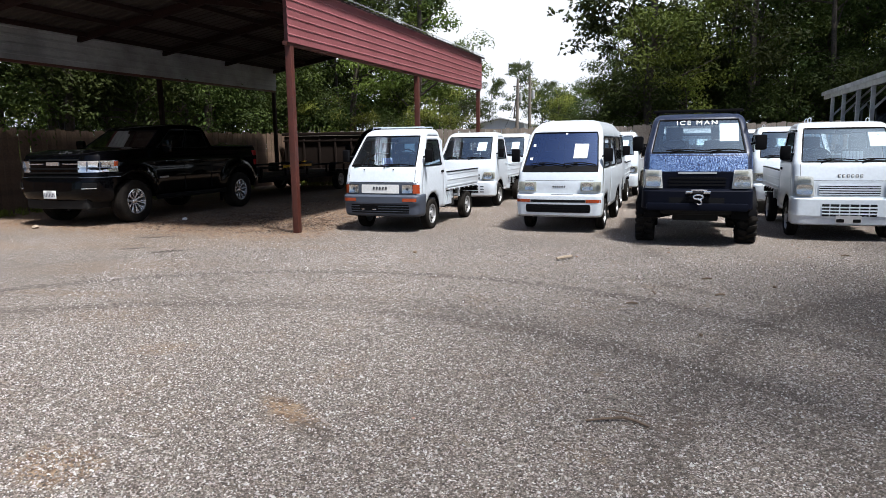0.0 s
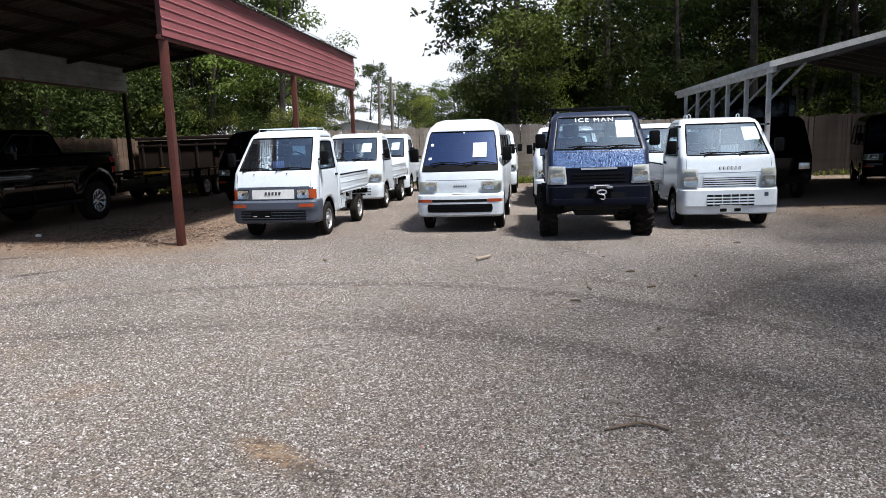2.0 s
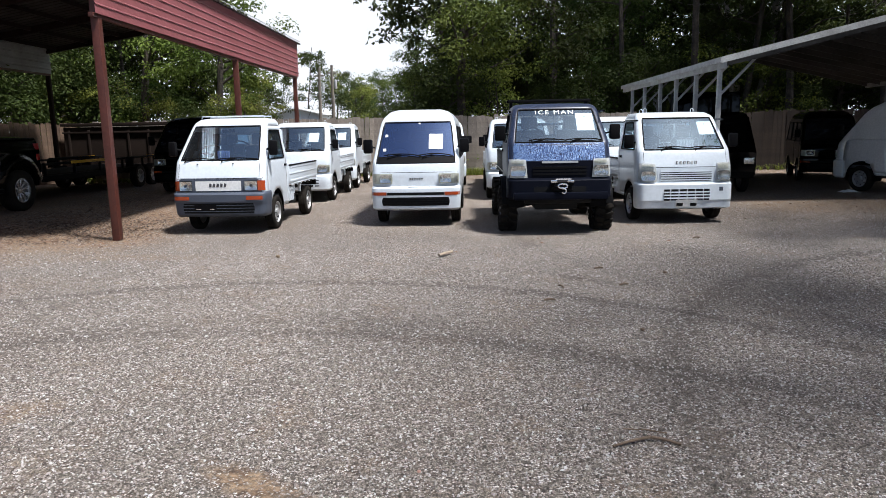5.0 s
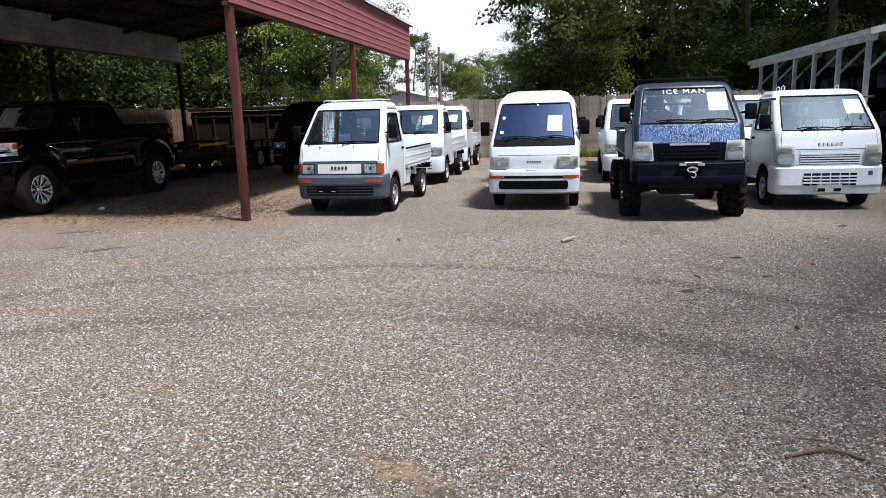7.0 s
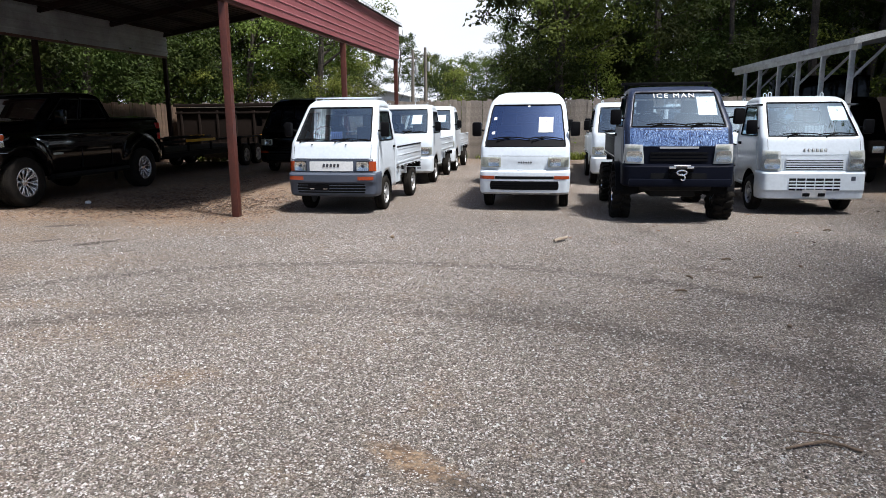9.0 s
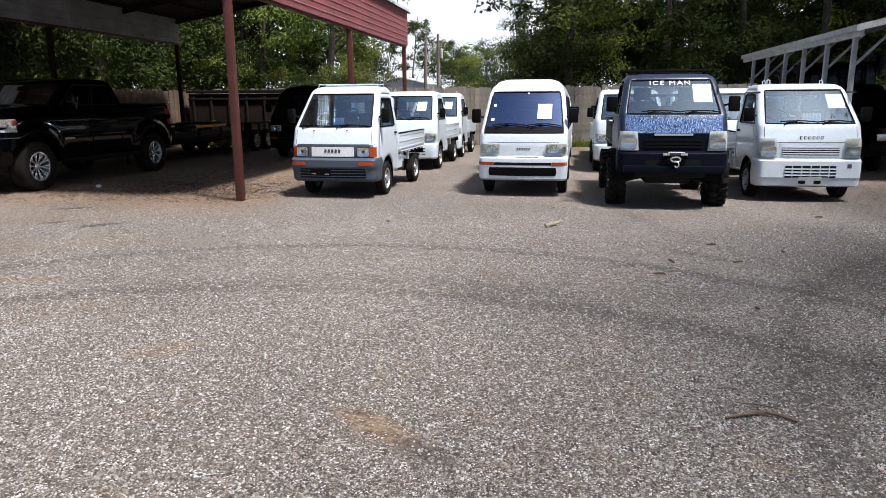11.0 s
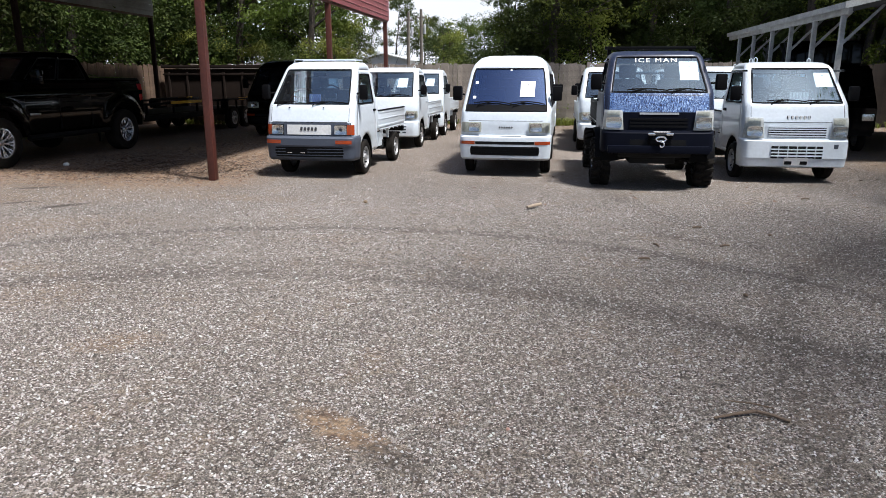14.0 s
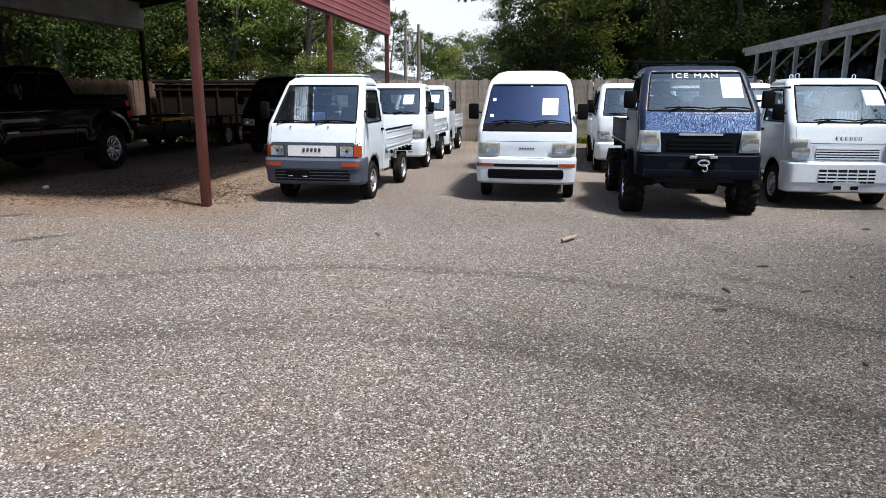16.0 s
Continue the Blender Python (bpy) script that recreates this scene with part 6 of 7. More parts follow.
truck_square(pose(-4.645, 10.39, 0, 0, 0, -1.5))
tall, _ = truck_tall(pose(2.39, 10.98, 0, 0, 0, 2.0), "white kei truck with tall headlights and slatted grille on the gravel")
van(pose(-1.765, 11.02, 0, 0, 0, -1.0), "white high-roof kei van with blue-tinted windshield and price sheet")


def iceman():
    root, s = truck_tall(pose(0.33, 9.97, 0, 0, 0, 0.5), "lifted dark navy kei truck with blue feather-print hood and mud tyres", "navy_print", 0.165, True)
    up = 0.165
    bm = bmesh.new()
    box(bm, (0, -0.06, 0.56), (1.30, 0.07, 0.10), 0.012)
    for x in (-0.3, 0.3):
        box(bm, (x, 0.06, 0.56), (0.05, 0.22, 0.08), 0.01)
    part("bumper_bar", bm, "ice_black", root, "black steel bumper bar")
    bm = bmesh.new()
    box(bm, (0.02, -0.02, 0.66), (0.28, 0.10, 0.07), 0.01)
    lathe(bm, [(0.001, -0.15), (0.042, -0.15), (0.042, -0.10), (0.026, -0.095), (0.026, 0.095), (0.042, 0.10), (0.042, 0.15), (0.001, 0.15)], 16, (0.02, -0.05, 0.745))
    winch = part("winch", bm, "black", root, "black winch on the bumper")
    bm = bmesh.new()
    box(bm, (-0.10, -0.09, 0.765), (0.09, 0.03, 0.035), 0.008)
    box(bm, (0.13, -0.09, 0.765), (0.09, 0.03, 0.035), 0.008)
    tube(bm, [(-0.08, -0.10, 0.79), (0.13, -0.10, 0.79)], 0.010, 6)
    part("fairlead", bm, "chrome", winch, "chrome winch fairlead")
    bm = bmesh.new()
    tube(bm, [(0.02 + 0.062 * math.cos(a), -0.115, 0.70 + 0.030 * math.sin(a)) for a in (math.tau * k / 16 for k in range(16))], 0.012, 7, closed=True)
    tube(bm, [(0.035 + 0.028 * math.cos(a), -0.125, 0.632 + 0.034 * math.sin(a)) for a in (math.pi * (0.62 - 1.5 * k / 12) for k in range(13))], 0.010, 7)
    box(bm, (0.02, -0.12, 0.672), (0.022, 0.022, 0.03), 0.004)
    part("tow_hook", bm, "chrome", winch, "bright steel tow hook and shackle")
    # roof visor board behind the cab
    bm = bmesh.new()
    box(bm, (0, 1.40, 1.905), (1.30, 0.05, 0.045), 0.01)
    box(bm, (0, 1.42, 1.55), (1.18, 0.03, 0.04), 0.01)
    for x in (-0.58, 0.58):
        box(bm, (x, 1.42, 1.395), (0.05, 0.05, 1.0), 0.01)
    part("rack_frame", bm, "black", root, "black rack frame behind the cab")
    # windshield banner letters
    cu = bpy.data.curves.new("banner_text", "FONT")
    cu.body, cu.size, cu.align_x, cu.extrude = "ICE MAN", 0.115, "CENTER", 0.001
    cu.space_character = 1.24
    ob = new("banner_text", cu)
    dg = bpy.context.evaluated_depsgraph_get()
    me = bpy.data.meshes.new_from_object(ob.evaluated_get(dg))
    bpy.data.objects.remove(ob)
    me.materials.clear()
    me.materials.append(M["sticker"])
    whole = bmesh.new()
    whole.from_mesh(me)
    todo = set(whole.verts)
    while todo:
        stack, island = [todo.pop()], []
        while stack:
            v = stack.pop()
            island.append(v)
            for e in v.link_edges:
                q = e.other_vert(v)
                if q in todo:
                    todo.discard(q)
                    stack.append(q)
        one, made_v = bmesh.new(), {}
        for v in island:
            x, z = v.co.x * 1.04 - 0.02, 1.520 + up + v.co.y * 0.70
            made_v[v] = one.verts.new((x, s.front(x, z) - 0.006 - v.co.z, z))
        for f in {f for v in island for f in v.link_faces}:
            one.faces.new([made_v[v] for v in f.verts])
        part("letter", one, "sticker", root, "white stick-on windshield letter")
    whole.free()
    # fender flares and suspension
    for y in (0.66,):
        for sx in (-1, 1):
            bm = bmesh.new()
            rows = []
            for x in (sx * 0.69, sx * 0.79):
                rows.append([bm.verts.new((x, y + 0.40 * math.cos(a), 0.42 + 0.38 * math.sin(a))) for a in (math.pi * k / 14 for k in range(15))])
            for k in range(14):
                bm.faces.new((rows[0][k], rows[0][k + 1], rows[1][k + 1], rows[1][k]))
            thicken(bm, 0.02)
            part("fender_flare", bm, "black", root)
    bm = bmesh.new()
    for sx in (-1, 1):
        tube(bm, [(sx * 0.22, 0.62, 0.42), (sx * 0.60, 0.66, 0.33)], 0.03, 6)
        tube(bm, [(sx * 0.30, 0.80, 0.50), (sx * 0.56, 0.70, 0.36)], 0.025, 6)
    box(bm, (0, 0.75, 0.42), (0.62, 0.7, 0.2), 0.03)
    box(bm, (0, 1.9, 0.40), (0.7, 1.3, 0.2), 0.04)
    part("suspension", bm, "underbody", root)


iceman()
second = truck_round(pose(-4.62, 14.95, 0, 0, 0, -0.5), "white kei truck with rounded headlights and price sheet")
for x, y, rz in ((-4.60, 18.25, 0.0), (-1.70, 18.6, 0.0), (0.17, 14.9, 0.5), (2.16, 14.7, 1.0), (2.1, 18.3, 0.5)):
    copy_thing(second, pose(x, y, 0, 0, 0, rz))
for x, y, rz in ((-1.84, 14.9, 0.0), (0.34, 18.1, 0.0)):
    copy_thing(tall, pose(x, y, 0, 0, 0, rz))

# ---- black pickup under the carport ----


def profile_body(name, outline, hw, material, parent, bevel=0.05, label=""):
    """A side outline (y, z) drawn across the car's width, its rim rounded."""
    bm = bmesh.new()
    prism(bm, outline, "x", -hw, hw)
    rim = [e for e in bm.edges if abs(e.verts[0].co.x - e.verts[1].co.x) < 1e-6]
    bmesh.ops.bevel(bm, geom=rim, offset=bevel, segments=3, affect="EDGES", clamp_overlap=True)
    return part(name, bm, material, parent, label, smooth=30)


def arc(y, z, r, a0, a1, n=9):
    return [(y + r * math.cos(radians(a0 + (a1 - a0) * k / n)), z + r * math.sin(radians(a0 + (a1 - a0) * k / n))) for k in range(n + 1)]


def pickup_body(root, wy0, wy1, wz):
    """One lofted skin: bumper, nose, hood, flared sides and bed; returns the point at (u, z) on it."""
    def lerp(table, t):
        for (a, p), (b, q) in zip(table, table[1:]):
            if t <= b:
                f = max(0.0, (t - a) / (b - a))
                return p + (q - p) * f * f * (3 - 2 * f)
        return table[-1][1]

    nose = [(0.48, 0.02), (0.56, -0.08), (0.66, -0.12), (0.88, -0.10), (0.925, -0.03), (1.0, 0.0), (1.24, 0.015), (1.32, 0.05), (1.38, 0.12)]
    top = [(-0.2, 1.34), (0.05, 1.36), (0.45, 1.42), (1.45, 1.46), (3.4, 1.46), (5.2, 1.48)]
    reach, back = 0.62, 5.14

    def plan(u, z):
        """u from 0 to 1 runs across the nose and round its corner, from 1 to 2 along the side."""
        w = 1.0 - 0.05 * ((z - 0.98) / 0.45) ** 2 + 0.022 * math.exp(-((z - 1.21) / 0.05) ** 2)
        yf = lerp(nose, z)
        if u <= 1:
            a = u * math.pi / 2
            x, y = w * math.sin(a) ** 0.46, yf + (reach - yf) * (1 - max(0.0, math.cos(a)) ** 0.46)
        else:
            x, y = w, reach + (back - reach) * (u - 1)
        for yw in (wy0, wy1):
            d = math.hypot(y - yw, z - wz)
            x += 0.075 * math.exp(-((d - 0.60) / 0.085) ** 2) * (1 if y > 0.35 else max(0.0, y / 0.35))
        return Vector((x, y, z))

    us = [(k / 16) for k in range(17)] + [1 + k / 56 for k in range(1, 57)]
    bm = bmesh.new()
    rows = []
    for v in range(17):
        row = []
        for u in us:
            y = plan(u, 1.0).y
            t = lerp(top, y) - 0.07
            p = plan(u, 0.48 + (t - 0.48) * v / 16)
            for yw in (wy0, wy1):
                d = math.hypot(p.y - yw, p.z - wz)
                if u > 0.9 and d < 0.54:
                    p.y, p.z = yw + (p.y - yw) * 0.54 / max(d, 0.05), wz + abs(p.z - wz) * 0.54 / max(d, 0.05)
            row.append(p)
        rows.append(row)
    edge = rows[-1]
    for inset, rise in ((0.010, 0.028), (0.03, 0.052), (0.07, 0.068), (0.16, 0.078), (0.34, 0.088), (0.40, 0.098), (0.7, 0.10), (0.97, 0.105)):
        row = []
        for p in edge:
            c = Vector((0, min(max(p.y, 0.75), 4.7), p.z))
            q = c + (p - c) * (1 - inset)
            q.z = lerp(top, q.y) - 0.07 + rise
            row.append(q)
        rows.append(row)
    for s in (-1, 1):
        grid = [[bm.verts.new((p.x * s, p.y, p.z)) for p in r] for r in rows]
        for a, b, ra, rb in zip(grid, grid[1:], rows, rows[1:]):
            for k in range(len(us) - 1):
                if max((ra[k] - rb[k]).length, (ra[k + 1] - rb[k + 1]).length) > 1e-4:
                    f = (a[k], a[k + 1], b[k + 1], b[k])
                    bm.faces.new(f if s > 0 else f[::-1])
        tail = [g[-1] for g in grid[:17]] + [bm.verts.new((0, back, 1.40)), bm.verts.new((0, back, 0.5))]
        bm.faces.new(tail if s > 0 else tail[::-1])
    bmesh.ops.remove_doubles(bm, verts=bm.verts[:], dist=0.0005)
    bmesh.ops.recalc_face_normals(bm, faces=bm.faces[:])
    part("body", bm, "black_paint", root, "glossy black body", smooth=50)
    sx_cache = [plan(k / 200, 1.05) for k in range(401)]

    def at(u, z):
        """u is the run in metres along the outline from the nose's middle."""
        run, s = 0.0, (1 if u >= 0 else -1)
        for k in range(400):
            run += (sx_cache[k + 1] - sx_cache[k]).length
            if run >= abs(u):
                break
        p = plan(k / 200, z)
        q = plan(k / 200 + 0.005, z)
        n = Vector((-(p - q).y, (p - q).x, 0)).normalized()
        return Vector((p.x * s, p.y, z)), Vector((abs(n.x) * s, -abs(n.y), 0))
    return at


def lay(name, at, us, zs, off, material, parent, label="", dip=0.0):
    """A panel laid on the pickup's skin, with a rim that turns inwards."""
    bm = bmesh.new()
    nu, nz = max(3, int(abs(us[1] - us[0]) / 0.05)), 4
    grid = []
    for j in range(nz + 3):
        row = []
        for i in range(nu + 3):
            a, b = min(max((i - 1) / nu, 0), 1), min(max((j - 1) / nz, 0), 1)
            p, n = at(us[0] + (us[1] - us[0]) * a, zs[0] + (zs[1] - zs[0]) * b)
            rim = i in (0, nu + 2) or j in (0, nz + 2)
            row.append(bm.verts.new(p + n * (-0.03 if rim else off - dip * 16 * a * (1 - a) * b * (1 - b) * 0.5)))
        grid.append(row)
    for a, b in zip(grid, grid[1:]):
        for k in range(nu + 2):
            bm.faces.new((a[k], a[k + 1], b[k + 1], b[k]))
    bmesh.ops.recalc_face_normals(bm, faces=bm.faces[:])
    return part(name, bm, material, parent, label, smooth=40)


def pickup(at):
    root = thing("pickup_truck", "black crew-cab pickup with chrome wheels parked under the carport", "pickup", at=at)
    wy0, wy1, wz = 0.95, 4.40, 0.44
    at_ = pickup_body(root, wy0, wy1, wz)
    s = Surf([(1.38, 1.36, 0.95, 0.12, 0.05, 3.50), (1.42, 1.42, 0.94, 0.12, 0.05, 3.50), (1.46, 1.47, 0.93, 0.12, 0.05, 3.50), (1.83, 2.05, 0.80, 0.14, 0.05, 3.40), (1.90, 2.15, 0.76, 0.14, 0.05, 3.36), (1.95, 2.35, 0.68, 0.16, 0.04, 3.25), (1.97, 2.55, 0.5, 0.16, 0.03, 3.0)])
    shell(s, root, "black_paint", (1.46, 1.86), (0.56, 0.95, 1.47, 1.82), (1.48, 1.8), glass="glass_dark", ws_glass="glass_dark", extra=((0.10, 0.48, 1.47, 1.82),), door_f=(2, 3))
    wheels(root, BIG_WHEEL, (wy0, wy1), 1.80, 0.42)
    for z in (0.92, 1.00, 1.08, 1.24):
        lay("grille_bar", at_, (-0.62, 0.62), (z, z + 0.03), 0.012, "grille_dark", root)
    for x in (-0.60, 0.26):
        lay("chrome_strip", at_, (x, x + 0.34), (1.175, 1.19), 0.016, "chrome", root)
    for k in range(3):
        lay("badge", at_, (-0.17 + k * 0.12, -0.09 + k * 0.12), (1.155, 1.215), 0.02, "chrome", root, "plain raised badge bar")
    for sx in (-1, 1):
        hl = lay("headlight", at_, (sx * 0.60, sx * 1.38), (1.025, 1.235), 0.012, "chrome", root, "bright chrome headlight", dip=0.04)
        lay("lamp_shroud", at_, (sx * 0.66, sx * 1.24), (1.105, 1.117), 0.018, "grey_bumper", hl)
        for x in (0.80, 1.02):
            lay("lamp_bowl", at_, (sx * x, sx * (x + 0.16)), (1.125, 1.215), 0.020, "reflector", hl, dip=0.015)
            lay("lamp_divider", at_, (sx * (x - 0.035), sx * (x - 0.02)), (1.045, 1.225), 0.018, "grey_bumper", hl)
        lay("turn_signal", at_, (sx * 1.29, sx * 1.375), (1.13, 1.220), 0.020, "orange", hl, "orange marker lamp")
        lay("fog_lamp", at_, (sx * 0.74, sx * 0.98), (0.75, 0.83), 0.012, "grille_dark", root)
        lay("fog_trim", at_, (sx * 0.74, sx * 0.98), (0.72, 0.735), 0.016, "chrome", root)
        lay("bumper_seam", at_, (sx * 0.56, sx * 1.40), (0.925, 0.935), 0.010, "grey_bumper", root)
        bm = bmesh.new()
        box(bm, (sx * 1.14, 1.78, 1.50), (0.20, 0.10, 0.26), 0.04)
        tube(bm, [(sx * 0.92, 1.82, 1.46), (sx * 1.12, 1.79, 1.38)], 0.03, 6)
        part("mirror", bm, "black_paint", root)
        bm = bmesh.new()
        tube(bm, [(sx * 1.02, 1.55, 0.46), (sx * 1.02, 3.8, 0.46)], 0.05, 8)
        part("running_board", bm, "black", root)
        for y in (2.25, 3.1):
            boxed("door_handle", (sx * 1.005, y, 1.17), (0.03, 0.20, 0.04), "black_paint", root, 0.01)
        for y in (1.58, 2.45, 3.35):
            boxed("door_seam", (sx * 0.985, y, 0.88), (0.03, 0.010, 0.62), "grille_dark", root, 0.0)
        boxed("tail_lamp", (sx * 0.955, 5.08, 1.18), (0.09, 0.14, 0.38), "red_lens", root, 0.02, "red tail lamp")
        boxed("door_badge", (sx * 1.003, 1.80, 0.86), (0.006, 0.26, 0.035), "steel", root, 0.002)
        boxed("bed_rail", (sx * 0.90, 4.30, 1.47), (0.14, 1.55, 0.03), "black", root, 0.012)
    boxed("rear_bumper", (0, 5.20, 0.66), (1.86, 0.16, 0.20), "chrome", root, 0.04)
    pl = boxed("number_plate", (0.0, -0.125, 0.615), (0.30, 0.012, 0.15), "sticker", root, 0.004, "white number plate with plain bars")
    bm = bmesh.new()
    for k in range(7):
        box(bm, (-0.11 + k * 0.037, -0.134, 0.61), (0.022, 0.004, 0.065), 0)
    box(bm, (0.0, -0.134, 0.67), (0.12, 0.004, 0.014), 0)
    part("plate_bars", bm, "ink", pl)
    bm = bmesh.new()
    box(bm, (0, 2.7, 0.55), (1.5, 4.0, 0.2), 0.04)
    box(bm, (0, 0.55, 0.50), (1.5, 1.1, 0.34), 0.06)
    part("chassis", bm, "underbody", root)
    bm = bmesh.new()
    box(bm, (0, 2.7, 1.35), (1.5, 0.18, 0.55), 0.05)
    box(bm, (0, 1.8, 1.25), (1.7, 0.5, 0.14), 0.05)
    part("seats", bm, "seat", root)


pickup(pose(-11.08, 9.75, 0, 0, 0, 0.5))

# ---- flat trailer with tandem wheels ----


def trailer(at):
    root = thing("flat_trailer", "dark steel flat trailer with tandem wheels and yellow tape", "trailer", at=at)
    for s in (-1, 1):
        boxed("frame_rail", (s * 0.98, 2.6, 0.52), (0.08, 6.4, 0.14), "black", root, 0.01)
        boxed("top_rail", (s * 1.0, 2.6, 0.86), (0.06, 6.3, 0.06), "black", root, 0.01)
        for k in range(6):
            boxed("upright", (s * 1.0, -0.4 + k * 1.22, 0.70), (0.05, 0.05, 0.30), "black", root, 0.006)
        bm = bmesh.new()
        prism(bm, [(0.12, 0.62), (0.12, 0.82), (0.22, 0.90), (1.85, 0.90), (1.95, 0.82), (1.95, 0.62), (1.90, 0.62), (1.90, 0.80), (1.82, 0.86), (0.25, 0.86), (0.17, 0.80), (0.17, 0.62)], "x", s * 1.03 - 0.02, s * 1.27)
        part("fender", bm, "black", root)
    for k in range(8):
        boxed("deck_board", (-0.86 + k * 0.245, 2.6, 0.60), (0.23, 6.3, 0.04), "brown_metal", root, 0.006)
    for y, l in ((3.85, 1.6), (0.25, 0.9)):
        boxed("yellow_tape", (1.036, y, 0.87), (0.012, l, 0.07), "yellow", root, 0.002, "yellow reflective tape")
        boxed("yellow_tape", (-1.036, y, 0.87), (0.012, l, 0.07), "yellow", root, 0.002, "yellow reflective tape")
    bm = bmesh.new()
    tube(bm, [(-0.8, 5.8, 0.52), (0, 6.35, 0.48)], 0.05, 6)
    tube(bm, [(0.8, 5.8, 0.52), (0, 6.35, 0.48)], 0.05, 6)
    tube(bm, [(0, 6.2, 0.0), (0, 6.2, 0.75)], 0.03, 6)
    part("tongue", bm, "black", root)
    boxed("tool_box", (0, 5.5, 0.72), (1.4, 0.5, 0.3), "black", root, 0.02)
    wheels(root, wheel_meshes(0.33, 0.20, 0.20, "rim_silver", spokes=6), (0.6, 1.46), 2.28, 0.33)


trailer(pose(-11.9, 21.95, 0, 0, 0, 180))


def dump_box():
    root = thing("dump_box", "dark brown steel dump box with ribbed sides by the fence", "dump box")
    bm = bmesh.new()
    box(bm, (-12.35, 23.2, 1.05), (3.7, 1.0, 1.5), 0.02)
    part("body", bm, "brown_metal", root)
    boxed("top_lip", (-12.35, 23.2, 1.88), (3.84, 1.1, 0.10), "brown_metal", root, 0.015)
    boxed("rub_rail", (-12.35, 22.67, 1.62), (3.72, 0.05, 0.06), "brown_metal", root, 0.01)
    for k in range(6):
        boxed("rib", (-14.0 + k * 0.66, 22.68, 1.0), (0.07, 0.06, 1.4), "brown_metal", root, 0.01)
    for x in (-13.9, -10.8):
        boxed("skid", (x, 23.2, 0.15), (0.14, 1.0, 0.30), "black", root, 0.02)


dump_box()
van(pose(-8.30, 17.75, 0, 0, 0, 0) @ Matrix.Scale(1.08, 4), "black kei van parked in the shade behind the square-lamp truck", "black_paint", "vehicles in the shade", False)

# ---- under the right carport ----
van(pose(8.35, 18.4, 0, 0, 0, -18), "black kei van with glossy windshield in the carport's shade", "black_paint", "vehicles in the shade", False)
van(pose(8.08, 16.8, 0, 0, 0, -160) @ Matrix.Scale(1.07, 4), "old white panel kei van in the shade of the timber carport", "white_old", "vehicles in the shade", False, panes=False)
truck_round(pose(5.55, 19.3, 0, 0, 0, -2), "dark navy kei truck in the carport's shade", "navy", "vehicles in the shade", False)


def box_truck(at):
    root = thing("box_truck", "black box-bodied kei truck in the carport's shade", "truck", "vehicles in the shade", at)
    bm = bmesh.new()
    box(bm, (0, 2.2, 1.42), (1.44, 2.1, 1.66), 0.03)
    part("box_body", bm, "black_paint", root, "black box body")
    profile_body("cab", [(0.0, 0.35), (0.0, 0.9), (0.12, 1.1), (0.55, 1.72), (0.8, 1.78), (1.1, 1.78), (1.1, 0.35)], 0.70, "black_paint", root, 0.06)
    bm = bmesh.new()
    prism(bm, [(0.125, 1.12), (0.52, 1.68), (0.50, 1.69), (0.11, 1.13)], "x", -0.58, 0.58)
    part("windshield", bm, "glass_dark", root)
    boxed("chassis", (0, 1.7, 0.45), (1.1, 3.0, 0.2), "underbody", root, 0.02)
    for sx in (-1, 1):
        boxed("headlight", (sx * 0.52, -0.01, 0.72), (0.22, 0.03, 0.14), "reflector", root, 0.02)
    wheels(root, SMALL_WHEEL, (0.6, 2.5), 1.24, 0.262)


box_truck(pose(4.62, 15.55, 0, 0, 0, 0))

# ---- utility poles and the white shed beyond the fence ----


def utility_pole(x, y, h, lean=0.0):
    root = thing("utility_pole", "grey wooden utility pole with transformer and guy wires", "pole", "utility poles")
    root.matrix_basis = pose(x, y, 0, 0, lean, 0)
    bm = bmesh.new()
    tube(bm, [(0, 0, -0.2), (0, 0, h * 0.5), (0, 0, h)], [0.12, 0.11, 0.085], 10)
    part("pole", bm, "pole_wood", root)
    boxed("cross_arm", (0, 0, h - 0.5), (0.6, 0.1, 0.10), "pole_wood", root, 0.01)
    bm = bmesh.new()
    lathe(bm, [(0.001, -0.28), (0.09, -0.28), (0.09, 0.2), (0.07, 0.26), (0.001, 0.32)], 14, (0, 0, 0))
    bmesh.ops.rotate(bm, verts=bm.verts[:], matrix=Matrix.Rotation(-math.pi / 2, 3, "Y"), cent=(0, 0, 0))
    bmesh.ops.translate(bm, verts=bm.verts[:], vec=(0.22, 0, h - 1.2))
    part("transformer", bm, "steel", root, "grey transformer can")
    bm = bmesh.new()
    for sx in (-1, 1):
        tube(bm, [(0, 0, h * 0.75), (sx * 2.2, 1.0, 0.0)], 0.012, 4)
    part("guy_wire", bm, "black", root)


utility_pole(-9.55, 45.0, 5.75)
utility_pole(-10.45, 45.0, 5.6, 1.0)


def shed():
    root = thing("shed", "white metal shed beyond the fence", "shed")
    bm = bmesh.new()
    prism(bm, [(-26.4, 0.0), (-26.4, 3.9), (-23.2, 4.65), (-20.0, 3.9), (-20.0, 0.0)], "y", 90, 99)
    part("wall", bm, "far_white", root)
    for sx in (-1, 1):
        bm = bmesh.new()
        x = -23.2 + sx * 3.5
        prism(bm, [(-23.2, 4.70), (-23.2, 4.82), (x, 3.98), (x, 3.86)], "y", 89.5, 99.5)
        part("roof", bm, "far_white", root)


shed()

# ---- loose things on the ground ----


def branch(name, pts, r, label, material="stick", cat="branch"):
    bm = bmesh.new()
    n = len(pts)
    tube(bm, pts, [r * (0.7 + 0.3 * math.sin(math.pi * (k + 0.5) / n)) for k in range(n)], 7)
    tagged(mesh_ob(name, bm, material), label, cat)


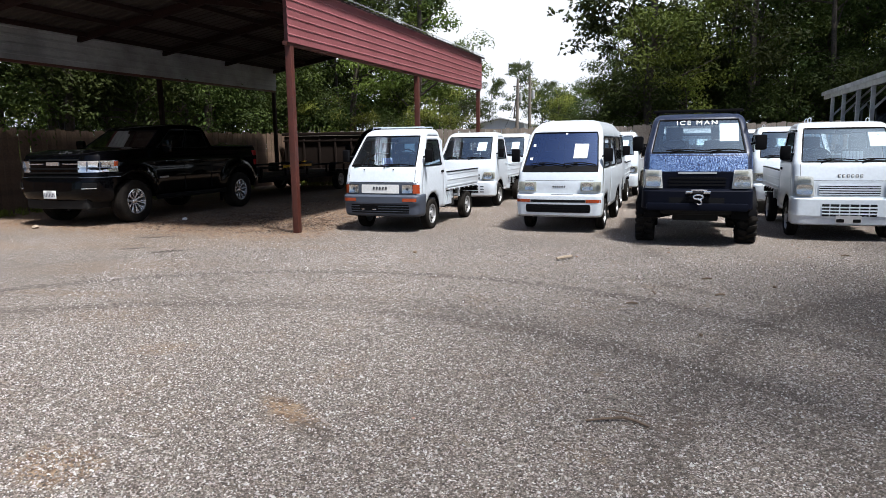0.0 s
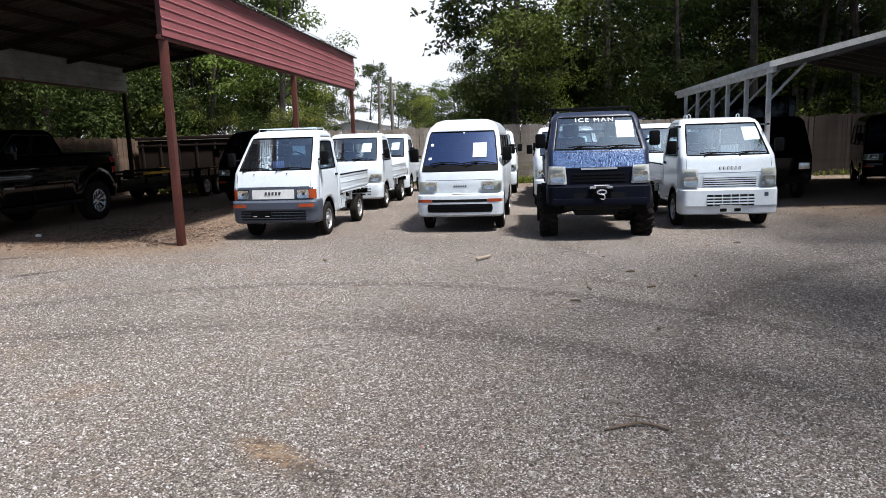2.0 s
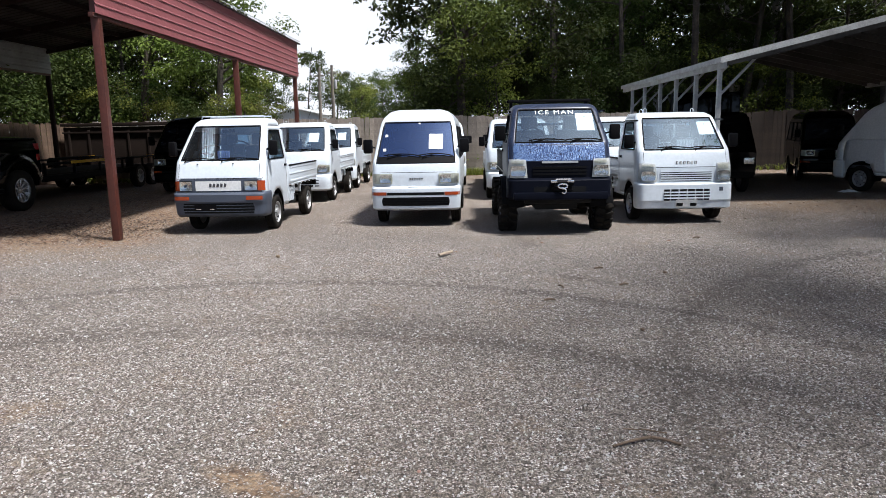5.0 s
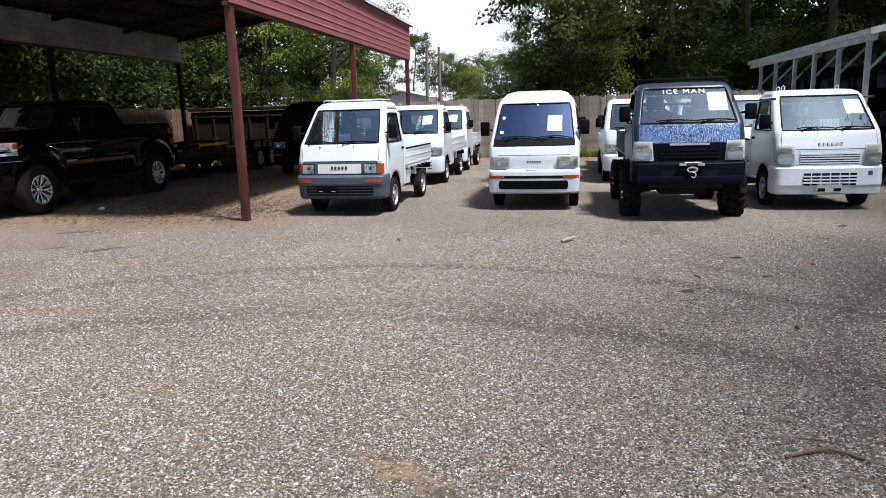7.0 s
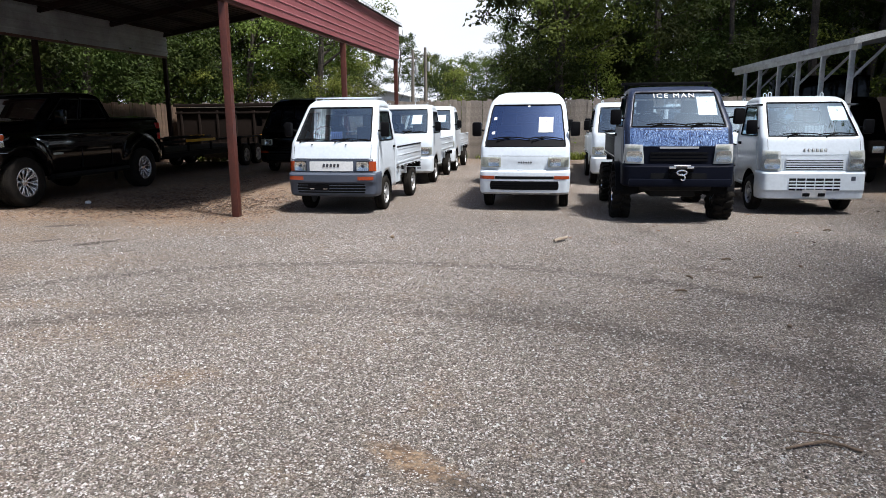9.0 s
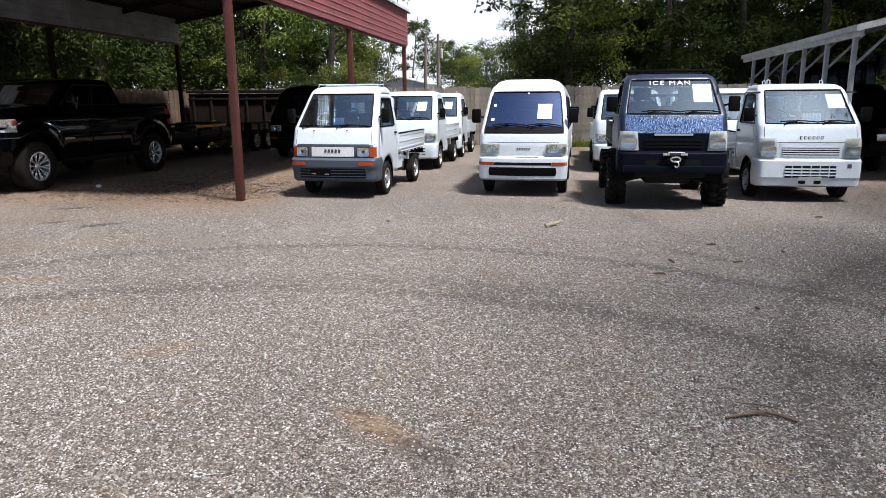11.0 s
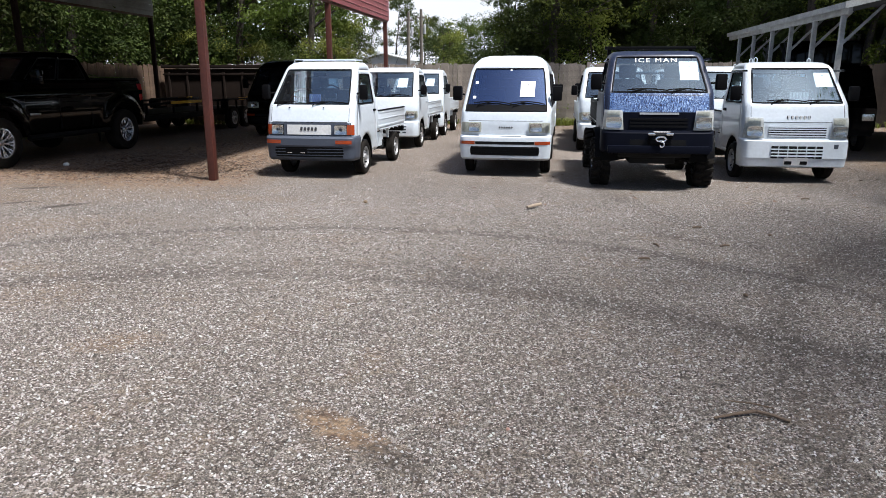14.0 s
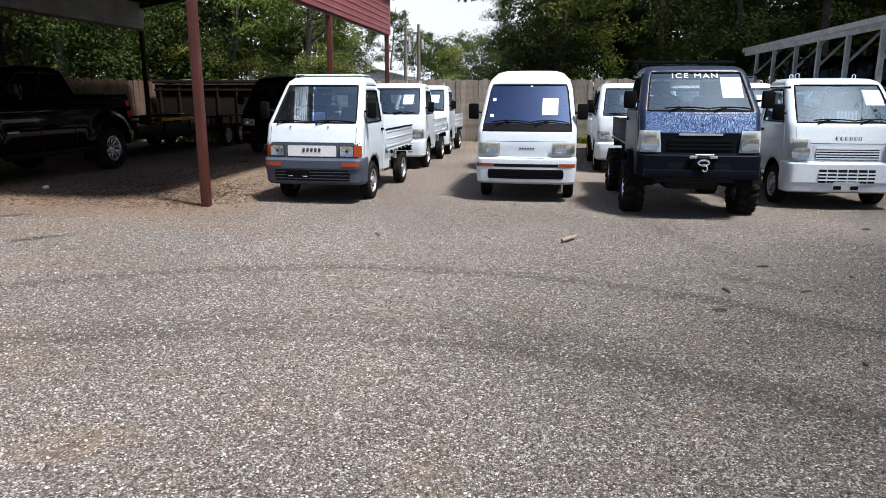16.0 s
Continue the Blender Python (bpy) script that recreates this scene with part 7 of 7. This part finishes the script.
branch("fallen_branch", [(-0.29, 3.46, 0.012), (-0.19, 3.505, 0.018), (-0.10, 3.54, 0.020), (-0.03, 3.515, 0.016), (0.03, 3.48, 0.010)], 0.0078, "thin fallen branch lying on the gravel")
branch("fallen_twig", [(-0.20, 3.65, 0.010), (-0.09, 3.63, 0.014), (0.0, 3.60, 0.010)], 0.004, "thin dry twig lying on the gravel")
for x, y, a in ((0.43, 7.62, 0.2), (0.52, 6.84, 0.5), (-0.08, 6.78, 1.9), (-0.25, 6.26, 0.1), (2.1, 9.6, 0.3)):
    u, v = math.cos(a) * 0.05, math.sin(a) * 0.05
    branch("fallen_twig", [(x - u, y - v, 0.008), (x, y, 0.016), (x + u, y + v, 0.008)], 0.010, "short dark twig lying on the gravel")
branch("wood_stick", [(-1.30, 8.34, 0.035), (-1.22, 8.45, 0.038), (-1.15, 8.57, 0.035)], 0.02, "short tan piece of wood on the gravel", "tan_lumber", "stick")


def stone(x, y, r, label, material):
    bm = bmesh.new()
    bmesh.ops.create_icosphere(bm, subdivisions=2, radius=r)
    for v in bm.verts:
        v.co *= 0.8 + 0.4 * noise.noise(v.co * 12 + Vector((x, y, 0)))
        v.co.z = v.co.z * 0.7 + r * 0.55
    ob = tagged(mesh_ob("stone", bm, material, smooth=50), label, "stone", "loose stones")
    ob.matrix_basis = pose(x, y, 0)


bm = bmesh.new()
cells = [[bm.verts.new((7.34 + (i - 6) * 0.030, 15.6 + (j - 3) * 0.04, 0.012 + 0.075 * max(0.0, 1 - ((i - 6) / 6.2) ** 2) * max(0.0, 1 - ((j - 3) / 3.2) ** 2) * (0.7 + 0.6 * noise.noise(Vector((i * 0.5, j * 0.6, 2.0)))))) for i in range(13)] for j in range(7)]
for a, b in zip(cells, cells[1:]):
    for k in range(12):
        bm.faces.new((a[k], a[k + 1], b[k + 1], b[k]))
thicken(bm, 0.004)
tagged(mesh_ob("plastic_sheet", bm, "white_old"), "crumpled pale plastic sheet lying on the dirt", "plastic sheet")
stone(-3.25, 8.47, 0.034, "small reddish-brown stone on the gravel", "dirt")
stone(-11.2, 9.35, 0.07, "tan stone in front of the pickup", "tan_lumber")
stone(-9.35, 11.2, 0.06, "grey stone beside the pickup's wheel", "white_old")
stone(-1.18, 3.23, 0.010, "small pinkish stone on the gravel", "pink_stone")
stone(1.05, 7.35, 0.02, "small dark stone on the gravel", "stick")
stone(0.32, 5.35, 0.018, "small dark stone on the gravel", "stick")
